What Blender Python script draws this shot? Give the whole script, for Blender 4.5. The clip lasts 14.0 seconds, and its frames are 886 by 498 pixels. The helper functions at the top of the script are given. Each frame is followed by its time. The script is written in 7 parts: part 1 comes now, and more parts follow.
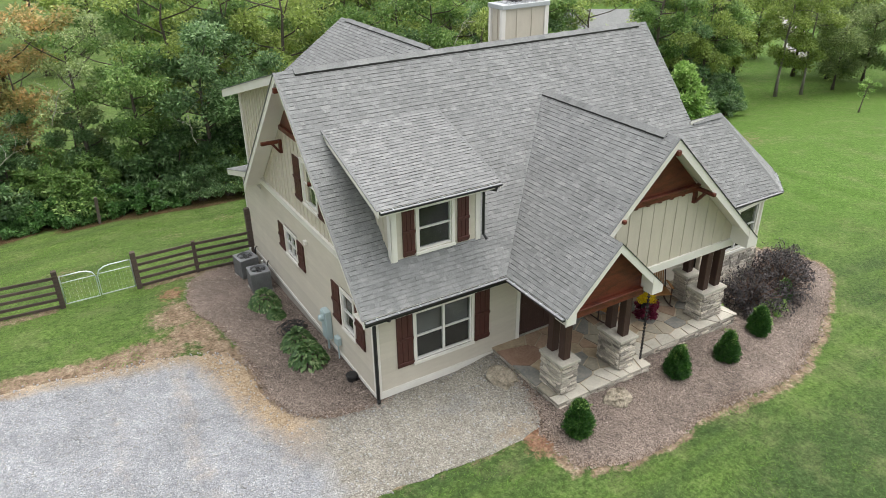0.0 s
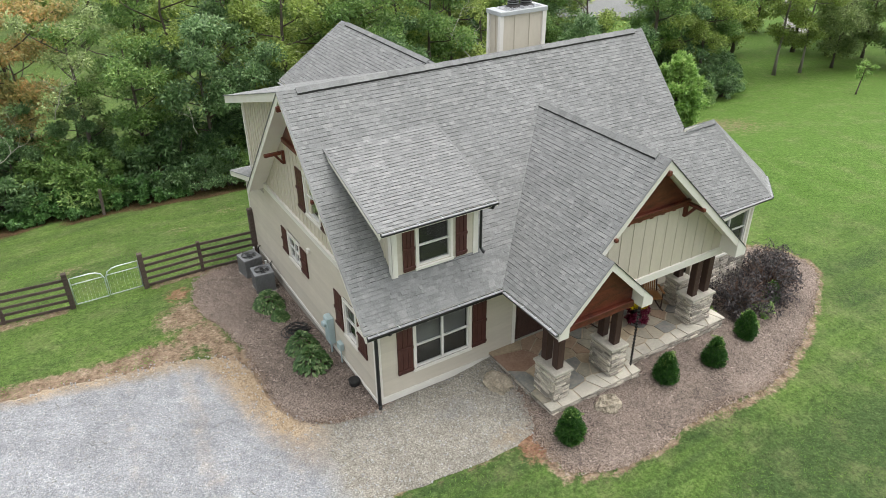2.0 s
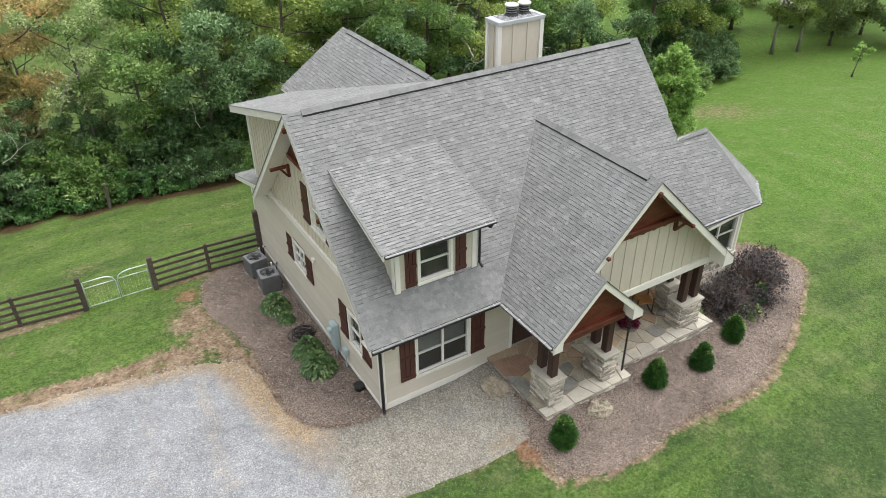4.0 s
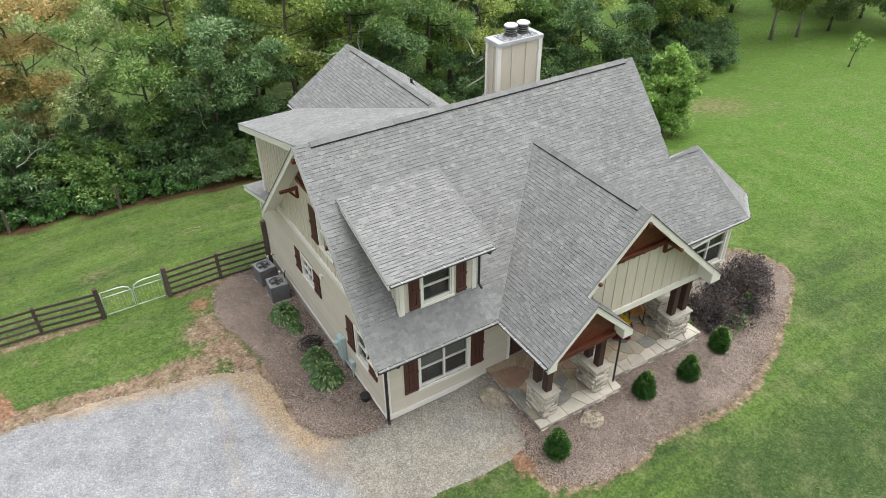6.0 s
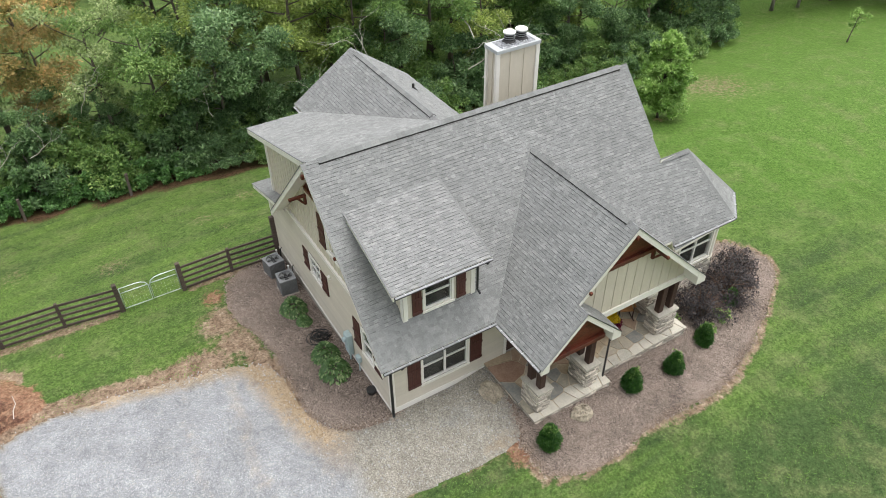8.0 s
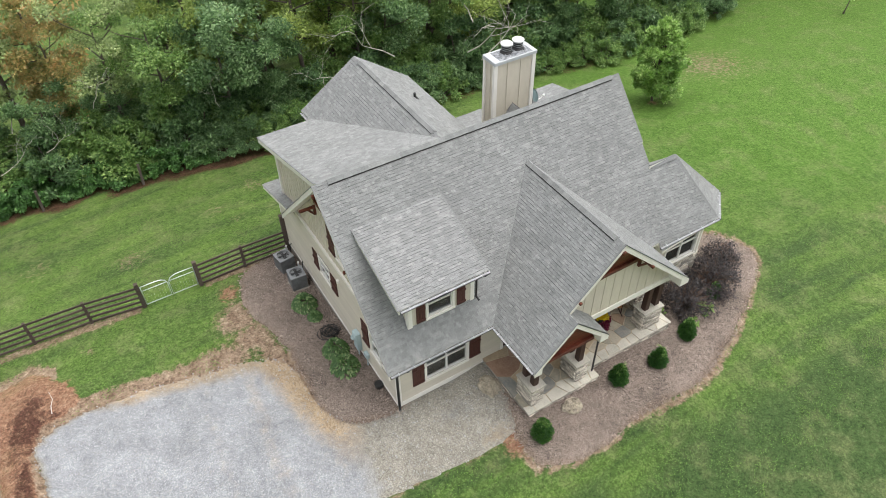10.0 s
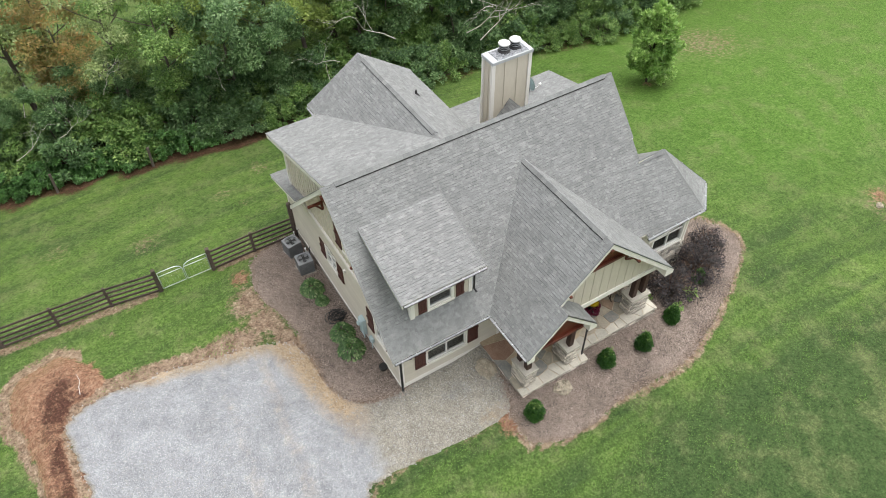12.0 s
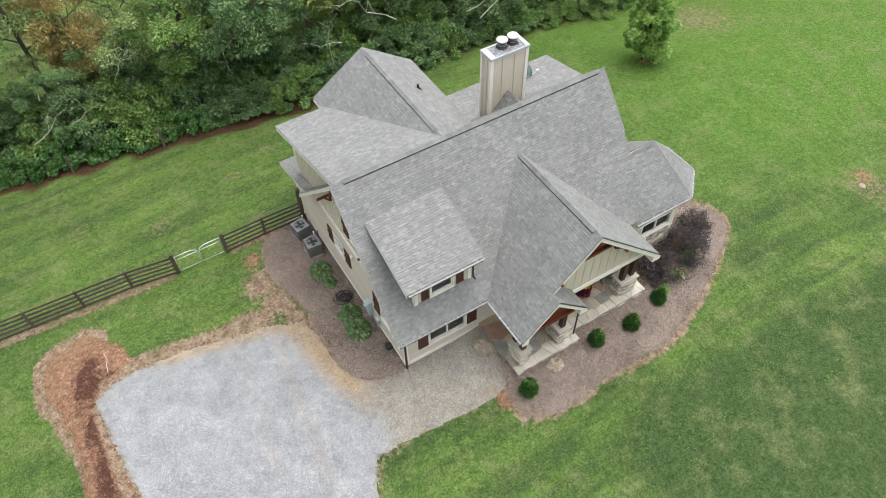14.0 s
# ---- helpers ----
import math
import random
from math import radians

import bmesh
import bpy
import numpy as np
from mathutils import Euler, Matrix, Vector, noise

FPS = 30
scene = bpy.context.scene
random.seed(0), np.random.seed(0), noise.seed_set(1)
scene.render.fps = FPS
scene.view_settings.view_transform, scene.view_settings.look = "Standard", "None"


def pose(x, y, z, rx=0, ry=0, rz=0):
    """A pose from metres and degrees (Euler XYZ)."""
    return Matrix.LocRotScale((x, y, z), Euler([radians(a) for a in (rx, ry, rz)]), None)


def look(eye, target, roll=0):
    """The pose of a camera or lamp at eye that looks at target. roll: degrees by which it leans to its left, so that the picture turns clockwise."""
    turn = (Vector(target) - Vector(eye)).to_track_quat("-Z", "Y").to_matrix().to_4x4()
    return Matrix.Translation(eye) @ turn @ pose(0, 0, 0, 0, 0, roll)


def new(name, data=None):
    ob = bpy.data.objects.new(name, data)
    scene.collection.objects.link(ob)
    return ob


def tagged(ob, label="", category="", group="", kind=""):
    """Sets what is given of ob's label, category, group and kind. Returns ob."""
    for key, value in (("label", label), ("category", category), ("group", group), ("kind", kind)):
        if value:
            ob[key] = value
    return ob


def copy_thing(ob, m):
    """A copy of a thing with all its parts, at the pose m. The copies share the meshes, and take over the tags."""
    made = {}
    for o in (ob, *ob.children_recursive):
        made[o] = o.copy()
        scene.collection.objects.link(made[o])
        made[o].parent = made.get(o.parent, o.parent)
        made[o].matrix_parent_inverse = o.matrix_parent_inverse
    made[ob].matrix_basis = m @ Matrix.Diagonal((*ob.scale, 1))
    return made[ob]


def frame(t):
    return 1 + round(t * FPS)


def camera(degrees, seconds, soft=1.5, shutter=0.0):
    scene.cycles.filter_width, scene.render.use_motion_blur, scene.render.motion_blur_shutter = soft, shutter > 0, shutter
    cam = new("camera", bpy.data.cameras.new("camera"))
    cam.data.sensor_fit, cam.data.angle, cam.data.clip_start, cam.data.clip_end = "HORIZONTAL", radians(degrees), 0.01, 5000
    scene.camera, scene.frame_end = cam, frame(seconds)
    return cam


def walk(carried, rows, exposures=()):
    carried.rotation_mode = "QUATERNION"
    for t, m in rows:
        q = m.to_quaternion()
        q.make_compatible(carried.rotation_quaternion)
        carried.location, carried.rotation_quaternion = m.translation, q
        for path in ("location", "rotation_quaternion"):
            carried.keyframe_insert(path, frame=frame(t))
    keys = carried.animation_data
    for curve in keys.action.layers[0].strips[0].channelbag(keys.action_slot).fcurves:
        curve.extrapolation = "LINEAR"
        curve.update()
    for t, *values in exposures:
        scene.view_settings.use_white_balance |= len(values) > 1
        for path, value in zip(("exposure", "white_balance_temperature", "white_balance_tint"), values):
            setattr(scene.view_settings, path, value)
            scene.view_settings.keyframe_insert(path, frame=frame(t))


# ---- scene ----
cam = camera(63.5, 14.0, soft=0.6)
PATH = [
    (0, (-6.242, -13.995, 12.392), (-5.333, -12.467, 11.476), -0.7),
    (0.5, (-6.22, -13.951, 12.734), (-5.315, -12.434, 11.795), -0.6),
    (1, (-6.225, -13.958, 13.139), (-5.327, -12.453, 12.176), -0.6),
    (1.5, (-6.217, -13.977, 13.523), (-5.325, -12.481, 12.539), -0.6),
    (2, (-6.217, -13.972, 13.897), (-5.33, -12.487, 12.892), -0.6),
    (2.5, (-6.218, -13.954, 14.288), (-5.338, -12.481, 13.261), -0.6),
    (3, (-6.252, -13.949, 14.66), (-5.375, -12.488, 13.615), -0.6),
    (5.5, (-6.281, -13.92, 17.098), (-5.441, -12.519, 15.945), -0.6),
    (6, (-6.297, -13.942, 17.572), (-5.461, -12.55, 16.405), -0.6),
    (6.5, (-6.295, -13.954, 18.097), (-5.47, -12.579, 16.902), -0.6),
    (7, (-6.311, -13.947, 18.645), (-5.497, -12.59, 17.422), -0.6),
    (7.5, (-6.29, -13.952, 19.207), (-5.488, -12.611, 17.959), -0.7),
    (8, (-6.295, -13.968, 19.771), (-5.503, -12.643, 18.498), -0.7),
    (10.3, (-6.207, -13.81, 22.885), (-5.476, -12.585, 21.483), -1.0),
    (10.5, (-6.23, -13.815, 23.033), (-5.502, -12.597, 21.624), -0.9),
    (11, (-6.273, -13.866, 23.647), (-5.556, -12.667, 22.216), -0.9),
    (11.5, (-6.296, -13.874, 24.274), (-5.591, -12.697, 22.819), -0.9),
    (12, (-6.285, -13.88, 24.881), (-5.596, -12.726, 23.401), -1.0),
    (12.5, (-6.263, -13.868, 25.494), (-5.589, -12.737, 23.988), -1.0),
    (13, (-6.262, -13.873, 26.12), (-5.603, -12.764, 24.591), -1.1),
    (13.5, (-6.276, -13.888, 26.734), (-5.631, -12.801, 25.184), -1.2),
    (14, (-6.299, -13.948, 27.278), (-5.667, -12.88, 25.709), -1.3),
]
walk(cam, [(t, look(eye, target, roll)) for t, eye, target, roll in PATH])

# ---- world and light: bright overcast ----
SUN_ELEV, SUN_ROT = 75.0, 90.0
world = bpy.data.worlds.new("overcast_sky")
scene.world = world
world.use_nodes = True
wn = world.node_tree
sky = wn.nodes.new("ShaderNodeTexSky")
sky.sky_type = "NISHITA"
sky.sun_disc = False
sky.sun_elevation = radians(SUN_ELEV)
sky.sun_rotation = radians(SUN_ROT)
sky.air_density, sky.dust_density, sky.ozone_density = 1.0, 4.0, 1.0
haze = wn.nodes.new("ShaderNodeHueSaturation")
haze.inputs["Saturation"].default_value = 0.25
wn.links.new(sky.outputs[0], haze.inputs["Color"])
wn.links.new(haze.outputs[0], wn.nodes["Background"].inputs["Color"])
wn.nodes["Background"].inputs["Strength"].default_value = 0.15
sun = new("sun", bpy.data.lights.new("sun", "SUN"))
sun.data.energy, sun.data.angle, sun.data.color = 1.3, radians(100), (1.0, 0.96, 0.9)
_d = Vector((math.sin(radians(SUN_ROT)) * math.cos(radians(SUN_ELEV)), math.cos(radians(SUN_ROT)) * math.cos(radians(SUN_ELEV)), math.sin(radians(SUN_ELEV))))
sun.matrix_world = look(_d * 60, (0, 0, 0))
scene.view_settings.exposure = 0.82

# ---- materials ----


def surface(name, dark, light, scale=4.0, fine=60.0, rough=0.8, bump=0.3, vary=0.0, metal=0.0, stretch=(1, 1, 1), per="", spec=0.4, depth=0.01):
    """A material with two scales of noise, fine relief and a value that varies per piece (per: 'object' or 'island')."""
    m = bpy.data.materials.new(name)
    m.use_nodes = True
    nt = m.node_tree
    n, link = nt.nodes, nt.links.new
    b = n["Principled BSDF"]
    b.inputs["Roughness"].default_value, b.inputs["Metallic"].default_value = rough, metal
    b.inputs["Specular IOR Level"].default_value = spec
    co, mp = n.new("ShaderNodeTexCoord"), n.new("ShaderNodeMapping")
    mp.inputs["Scale"].default_value = stretch
    link(co.outputs["Object"], mp.inputs["Vector"])
    big, small = n.new("ShaderNodeTexNoise"), n.new("ShaderNodeTexNoise")
    big.inputs["Scale"].default_value, small.inputs["Scale"].default_value = scale, fine
    big.inputs["Detail"].default_value = 5.0
    small.inputs["Detail"].default_value = 3.0
    link(mp.outputs[0], big.inputs["Vector"]), link(mp.outputs[0], small.inputs["Vector"])
    add = n.new("ShaderNodeMath")
    add.operation = "MULTIPLY_ADD"
    add.inputs[1].default_value = 0.5
    half = n.new("ShaderNodeMath")
    half.operation = "MULTIPLY"
    half.inputs[1].default_value = 0.5
    link(small.outputs["Fac"], half.inputs[0])
    link(big.outputs["Fac"], add.inputs[0]), link(half.outputs[0], add.inputs[2])
    ramp = n.new("ShaderNodeValToRGB")
    ramp.color_ramp.elements[0].position, ramp.color_ramp.elements[1].position = 0.32, 0.68
    ramp.color_ramp.elements[0].color, ramp.color_ramp.elements[1].color = (*dark, 1), (*light, 1)
    link(add.outputs[0], ramp.inputs["Fac"])
    colour = ramp.outputs["Color"]
    if vary:
        hs, mr = n.new("ShaderNodeHueSaturation"), n.new("ShaderNodeMapRange")
        src = n.new("ShaderNodeObjectInfo").outputs["Random"] if per == "object" else n.new("ShaderNodeNewGeometry").outputs["Random Per Island"]
        mr.inputs["To Min"].default_value, mr.inputs["To Max"].default_value = 1 - vary, 1 + vary
        link(src, mr.inputs["Value"]), link(mr.outputs[0], hs.inputs["Value"]), link(colour, hs.inputs["Color"])
        colour = hs.outputs["Color"]
    link(colour, b.inputs["Base Color"])
    if bump:
        bp = n.new("ShaderNodeBump")
        bp.inputs["Strength"].default_value, bp.inputs["Distance"].default_value = bump, depth
        link(small.outputs["Fac"], bp.inputs["Height"]), link(bp.outputs[0], b.inputs["Normal"])
    return m


def foliage(name, a, b_, c, rough=0.42, spec=0.5, shine=0.4):
    """Leaves: three greens picked leaf by leaf, some light passing through."""
    m = bpy.data.materials.new(name)
    m.use_nodes = True
    nt = m.node_tree
    n, link = nt.nodes, nt.links.new
    b = n["Principled BSDF"]
    b.inputs["Roughness"].default_value, b.inputs["Specular IOR Level"].default_value = rough, spec
    ramp = n.new("ShaderNodeValToRGB")
    e = ramp.color_ramp.elements
    e[0].position, e[0].color, e[1].position, e[1].color = 0.0, (*a, 1), 1.0, (*c, 1)
    mid = e.new(0.6)
    mid.color = (*b_, 1)
    geo = n.new("ShaderNodeNewGeometry")
    co, big = n.new("ShaderNodeTexCoord"), n.new("ShaderNodeTexNoise")
    big.inputs["Scale"].default_value = 0.45
    link(co.outputs["Object"], big.inputs["Vector"])
    mixv = n.new("ShaderNodeMath")
    mixv.operation = "MULTIPLY_ADD"
    mixv.inputs[1].default_value = 0.75
    off = n.new("ShaderNodeMath")
    off.operation = "MULTIPLY_ADD"
    off.inputs[1].default_value, off.inputs[2].default_value = 1.2, -0.47
    link(big.outputs["Fac"], off.inputs[0])
    link(geo.outputs["Random Per Island"], mixv.inputs[0]), link(off.outputs[0], mixv.inputs[2])
    link(mixv.outputs[0], ramp.inputs["Fac"])
    link(ramp.outputs[0], b.inputs["Base Color"])
    tr, mx = n.new("ShaderNodeBsdfTranslucent"), n.new("ShaderNodeMixShader")
    mx.inputs["Fac"].default_value = shine
    link(ramp.outputs[0], tr.inputs["Color"])
    link(b.outputs[0], mx.inputs[1]), link(tr.outputs[0], mx.inputs[2])
    link(mx.outputs[0], n["Material Output"].inputs["Surface"])
    return m




def shingle_material(name, per):
    """Mineral-coated asphalt: each tab a blend of its own, granules, and weathering stains that run over many tabs."""
    m = bpy.data.materials.new(name)
    m.use_nodes = True
    nt = m.node_tree
    n, link = nt.nodes, nt.links.new
    b = n["Principled BSDF"]
    b.inputs["Roughness"].default_value, b.inputs["Specular IOR Level"].default_value = 0.78, 0.45
    geo = n.new("ShaderNodeNewGeometry")
    chance = n.new("ShaderNodeObjectInfo").outputs["Random"] if per == "object" else geo.outputs["Random Per Island"]
    tab = n.new("ShaderNodeValToRGB")
    stops = ((0.0, (0.172, 0.177, 0.175)), (0.3, (0.194, 0.2, 0.198)), (0.62, (0.208, 0.214, 0.211)), (0.88, (0.225, 0.231, 0.227)), (1.0, (0.252, 0.257, 0.25)))
    while len(tab.color_ramp.elements) < len(stops):
        tab.color_ramp.elements.new(0.5)
    for e, (p, c) in zip(tab.color_ramp.elements, stops):
        e.position, e.color = p, (*c, 1)
    link(chance, tab.inputs["Fac"])
    value = None
    for scale, detail, low, high in ((0.55, 5, 0.91, 1.08), (5.5, 3, 0.93, 1.07), (70, 2, 0.75, 1.25)):
        t, r = n.new("ShaderNodeTexNoise"), n.new("ShaderNodeMapRange")
        t.inputs["Scale"].default_value, t.inputs["Detail"].default_value = scale, detail
        r.inputs["From Min"].default_value, r.inputs["From Max"].default_value = 0.3, 0.7
        r.inputs["To Min"].default_value, r.inputs["To Max"].default_value = low, high
        link(geo.outputs["Position"], t.inputs["Vector"]), link(t.outputs["Fac"], r.inputs["Value"])
        if value is None:
            value = r.outputs[0]
        else:
            x = n.new("ShaderNodeMath")
            x.operation = "MULTIPLY"
            link(value, x.inputs[0]), link(r.outputs[0], x.inputs[1])
            value = x.outputs[0]
    hs = n.new("ShaderNodeHueSaturation")
    link(value, hs.inputs["Value"]), link(tab.outputs[0], hs.inputs["Color"]), link(hs.outputs[0], b.inputs["Base Color"])
    bp = n.new("ShaderNodeBump")
    bp.inputs["Strength"].default_value, bp.inputs["Distance"].default_value = 0.7, 0.008
    link(t.outputs["Fac"], bp.inputs["Height"]), link(bp.outputs[0], b.inputs["Normal"])
    return m


SHINGLE = shingle_material("asphalt_shingle", "island")
SHINGLE_PIECE = shingle_material("asphalt_shingle_piece", "object")
# butt edges darker than the tabs: the courses' shadow lines put into the colour
SHINGLE_EDGE_SHADE = surface("asphalt_edge_shade", (0.075, 0.075, 0.073), (0.135, 0.134, 0.131), 9, 70, 0.95, 0.3)
SIDING = surface("painted_fibre_cement", (0.525, 0.483, 0.4), (0.61, 0.566, 0.475), 1.5, 40, 0.6, 0.12, 0.04, per="object", stretch=(1.386, 1.348, 5.385))
PANEL = surface("painted_panel", (0.537, 0.494, 0.398), (0.624, 0.575, 0.471), 1.5, 40, 0.6, 0.12, stretch=(4.664, 4.62, 1.144))
TRIM = surface("cream_trim_paint", (0.718, 0.692, 0.619), (0.811, 0.79, 0.735), 2, 50, 0.5, 0.08)
SHUTTER = surface("oxblood_stained_wood", (0.05, 0.018, 0.014), (0.1, 0.036, 0.028), 3, 60, 0.55, 0.25, stretch=(6, 6, 1))
TIMBER = surface("dark_stained_timber", (0.035, 0.018, 0.014), (0.07, 0.036, 0.027), 3, 50, 0.6, 0.3, stretch=(8, 8, 1))
REDWOOD = surface("red_stained_wood", (0.035, 0.01, 0.007), (0.2, 0.05, 0.025), 2.6, 40, 0.42, 0.25, stretch=(1, 1, 3))
GUTTER = surface("dark_bronze_metal", (0.02, 0.021, 0.022), (0.04, 0.042, 0.043), 3, 60, 0.4, 0.05, metal=0.4)
GUTTER_IN = surface("weathered_aluminium", (0.2, 0.207, 0.213), (0.31, 0.318, 0.326), 3, 60, 0.6, 0.05, metal=0.1)
GALV = surface("galvanised_tube", (0.525, 0.6, 0.6), (0.75, 0.816, 0.804), 4, 60, 0.4, 0.05, metal=0.5)
VINYL = surface("white_window_frame", (0.7, 0.69, 0.65), (0.8, 0.79, 0.76), 3, 50, 0.4, 0.04)
FENCE = surface("dark_fence_wood", (0.055, 0.04, 0.033), (0.13, 0.1, 0.083), 3, 40, 0.8, 0.3, 0.2, per="object", stretch=(0.75, 4.68, 4.8))
STONE = surface("ledge_stone", (0.27, 0.235, 0.19), (0.68, 0.63, 0.545), 4, 30, 0.85, 0.7, 0.5, per="object")
STONE_MORTAR = surface("ledge_stone_backing", (0.09, 0.078, 0.064), (0.15, 0.135, 0.115), 5, 50, 0.95, 0.4)
JOINT = surface("tan_mortar", (0.408, 0.336, 0.24), (0.528, 0.45, 0.336), 4, 40, 0.9, 0.4)
CAPSTONE = surface("cap_stone", (0.37, 0.35, 0.295), (0.6, 0.565, 0.48), 2.2, 30, 0.8, 0.5, 0.16, per="object")
CONCRETE = surface("foundation_stucco", (0.33, 0.3, 0.26), (0.43, 0.4, 0.35), 2, 40, 0.9, 0.3)
# near-black that stands in for the darkness of unlit rooms
DARK = surface("unlit_room_dark", (0.03, 0.028, 0.026), (0.05, 0.047, 0.043), 2, 20, 0.9, 0.0)
BLIND = surface("window_blind", (0.13, 0.13, 0.125), (0.18, 0.18, 0.17), 2, 30, 0.8, 0.05)
BARK = surface("bark", (0.06, 0.047, 0.036), (0.16, 0.135, 0.11), 3, 30, 0.9, 0.7, stretch=(2, 2, 0.4))
PALE_BARK = surface("bleached_dead_wood", (0.36, 0.33, 0.29), (0.55, 0.52, 0.47), 3, 30, 0.9, 0.4)
ROCK = surface("boulder_stone", (0.17, 0.145, 0.105), (0.52, 0.46, 0.36), 5, 22, 0.9, 1.0, depth=0.03)
ACBODY = surface("grey_steel_louvre", (0.167, 0.176, 0.178), (0.251, 0.259, 0.263), 3, 50, 0.5, 0.1, metal=0.3)
BLACK = surface("black_plastic", (0.012, 0.012, 0.012), (0.03, 0.03, 0.03), 3, 50, 0.5, 0.1)
METER = surface("pale_blue_grey_enamel", (0.36, 0.46, 0.47), (0.46, 0.56, 0.57), 2, 40, 0.45, 0.05)
PVC = surface("white_plastic", (0.66, 0.66, 0.64), (0.76, 0.76, 0.74), 2, 40, 0.4, 0.03)
OAK = surface("oiled_oak", (0.24, 0.11, 0.035), (0.4, 0.2, 0.07), 3, 40, 0.5, 0.2, stretch=(1, 1, 5))
CAPMETAL = surface("chimney_cap_metal", (0.43, 0.45, 0.465), (0.55, 0.575, 0.59), 2, 40, 0.4, 0.06, metal=0.2)

GLASS = bpy.data.materials.new("window_glass")
GLASS.use_nodes = True
_g = GLASS.node_tree.nodes["Principled BSDF"]
_g.inputs["Base Color"].default_value = (0.9, 0.93, 0.93, 1)
_g.inputs["Roughness"].default_value, _g.inputs["Transmission Weight"].default_value, _g.inputs["IOR"].default_value = 0.0, 1.0, 1.3

LEAF_DARK = foliage("leaf_dark_green", (0.044, 0.099, 0.038), (0.145, 0.26, 0.095), (0.378, 0.541, 0.257))
LEAF_MID = foliage("leaf_mid_green", (0.068, 0.14, 0.034), (0.185, 0.32, 0.082), (0.41, 0.56, 0.19))
LEAF_YELLOW = foliage("leaf_yellow_green", (0.139, 0.196, 0.047), (0.337, 0.443, 0.106), (0.575, 0.659, 0.212))
LEAF_AUTUMN = foliage("leaf_autumn", (0.228, 0.266, 0.092), (0.506, 0.411, 0.161), (0.759, 0.411, 0.185))
LEAF_VINE = foliage("leaf_vine", (0.034, 0.094, 0.024), (0.1, 0.23, 0.058), (0.24, 0.45, 0.14))
LEAF_YOUNG = foliage("leaf_young_tree", (0.13, 0.26, 0.055), (0.32, 0.5, 0.13), (0.56, 0.72, 0.28))
LEAF_OLIVE = foliage("leaf_olive", (0.13, 0.19, 0.07), (0.31, 0.4, 0.15), (0.54, 0.62, 0.29))
LEAF_BOX = foliage("leaf_boxwood", (0.016, 0.06, 0.012), (0.05, 0.15, 0.026), (0.16, 0.33, 0.06))
LEAF_HOSTA = foliage("leaf_hosta", (0.038, 0.1, 0.029), (0.115, 0.22, 0.066), (0.44, 0.57, 0.26))
LEAF_PLUM = foliage("leaf_plum", (0.02, 0.017, 0.018), (0.055, 0.047, 0.048), (0.14, 0.12, 0.12))
LEAF_WINE = foliage("leaf_wine_red", (0.1, 0.008, 0.025), (0.17, 0.012, 0.045), (0.25, 0.03, 0.07))
PETAL = foliage("petal_yellow", (0.55, 0.4, 0.01), (0.75, 0.58, 0.015), (0.85, 0.7, 0.05))
GRASSBLADE = foliage("grass_blade", (0.104, 0.201, 0.043), (0.163, 0.286, 0.061), (0.148, 0.227, 0.068), 0.7, 0.1)

# ---- mesh helpers ----


def box(bm, x0, x1, y0, y1, z0, z1):
    v = [bm.verts.new((x, y, z)) for z in (z0, z1) for x, y in ((x0, y0), (x1, y0), (x1, y1), (x0, y1))]
    for q in ((3, 2, 1, 0), (4, 5, 6, 7), (0, 1, 5, 4), (1, 2, 6, 5), (2, 3, 7, 6), (3, 0, 4, 7)):
        bm.faces.new([v[i] for i in q])
    return v


def lattice(bm, xs, zs, y0, y1, filled):
    """A plate with holes: the cells (i, j) of a grid in x and z that are filled, joined where they touch."""
    for i, (xa, xb) in enumerate(zip(xs, xs[1:])):
        for j, (za, zb) in enumerate(zip(zs, zs[1:])):
            if filled(i, j):
                box(bm, xa, xb, y0, y1, za, zb)
    bmesh.ops.remove_doubles(bm, verts=bm.verts, dist=1e-5)


def bevelled(bm, amount):
    bmesh.ops.bevel(bm, geom=list(bm.edges), offset=amount, segments=1, affect="EDGES", clamp_overlap=True)
    return bm


def hull(bm, low, high):
    """A solid between two rings of equally many points."""
    a, b = [bm.verts.new(p) for p in low], [bm.verts.new(p) for p in high]
    n = len(a)
    bm.faces.new(a[::-1]), bm.faces.new(b)
    for i in range(n):
        bm.faces.new((a[i], a[(i + 1) % n], b[(i + 1) % n], b[i]))
    return a + b


def tube(bm, points, radii, sides=8, cap=True):
    """A round bar along a polyline, with a radius at each point."""
    pts = [Vector(p) for p in points]
    if not hasattr(radii, "__len__"):
        radii = [radii] * len(pts)
    rings = []
    side = None
    for i, p in enumerate(pts):
        d = (pts[min(i + 1, len(pts) - 1)] - pts[max(i - 1, 0)]).normalized()
        if side is None:
            side = d.orthogonal().normalized()
        side = (side - d * side.dot(d)).normalized()
        up = d.cross(side)
        rings.append([bm.verts.new(p + radii[i] * (math.cos(a) * side + math.sin(a) * up)) for a in (2 * math.pi * k / sides for k in range(sides))])
    for r, s in zip(rings, rings[1:]):
        for k in range(sides):
            bm.faces.new((r[k], r[(k + 1) % sides], s[(k + 1) % sides], s[k]))
    if cap:
        bm.faces.new(rings[0][::-1]), bm.faces.new(rings[-1])


def solid(name, bm, material, smooth=False):
    bmesh.ops.recalc_face_normals(bm, faces=bm.faces)
    me = bpy.data.meshes.new(name)
    bm.to_mesh(me)
    bm.free()
    me.materials.append(material)
    if smooth:
        for p in me.polygons:
            p.use_smooth = True
    return me


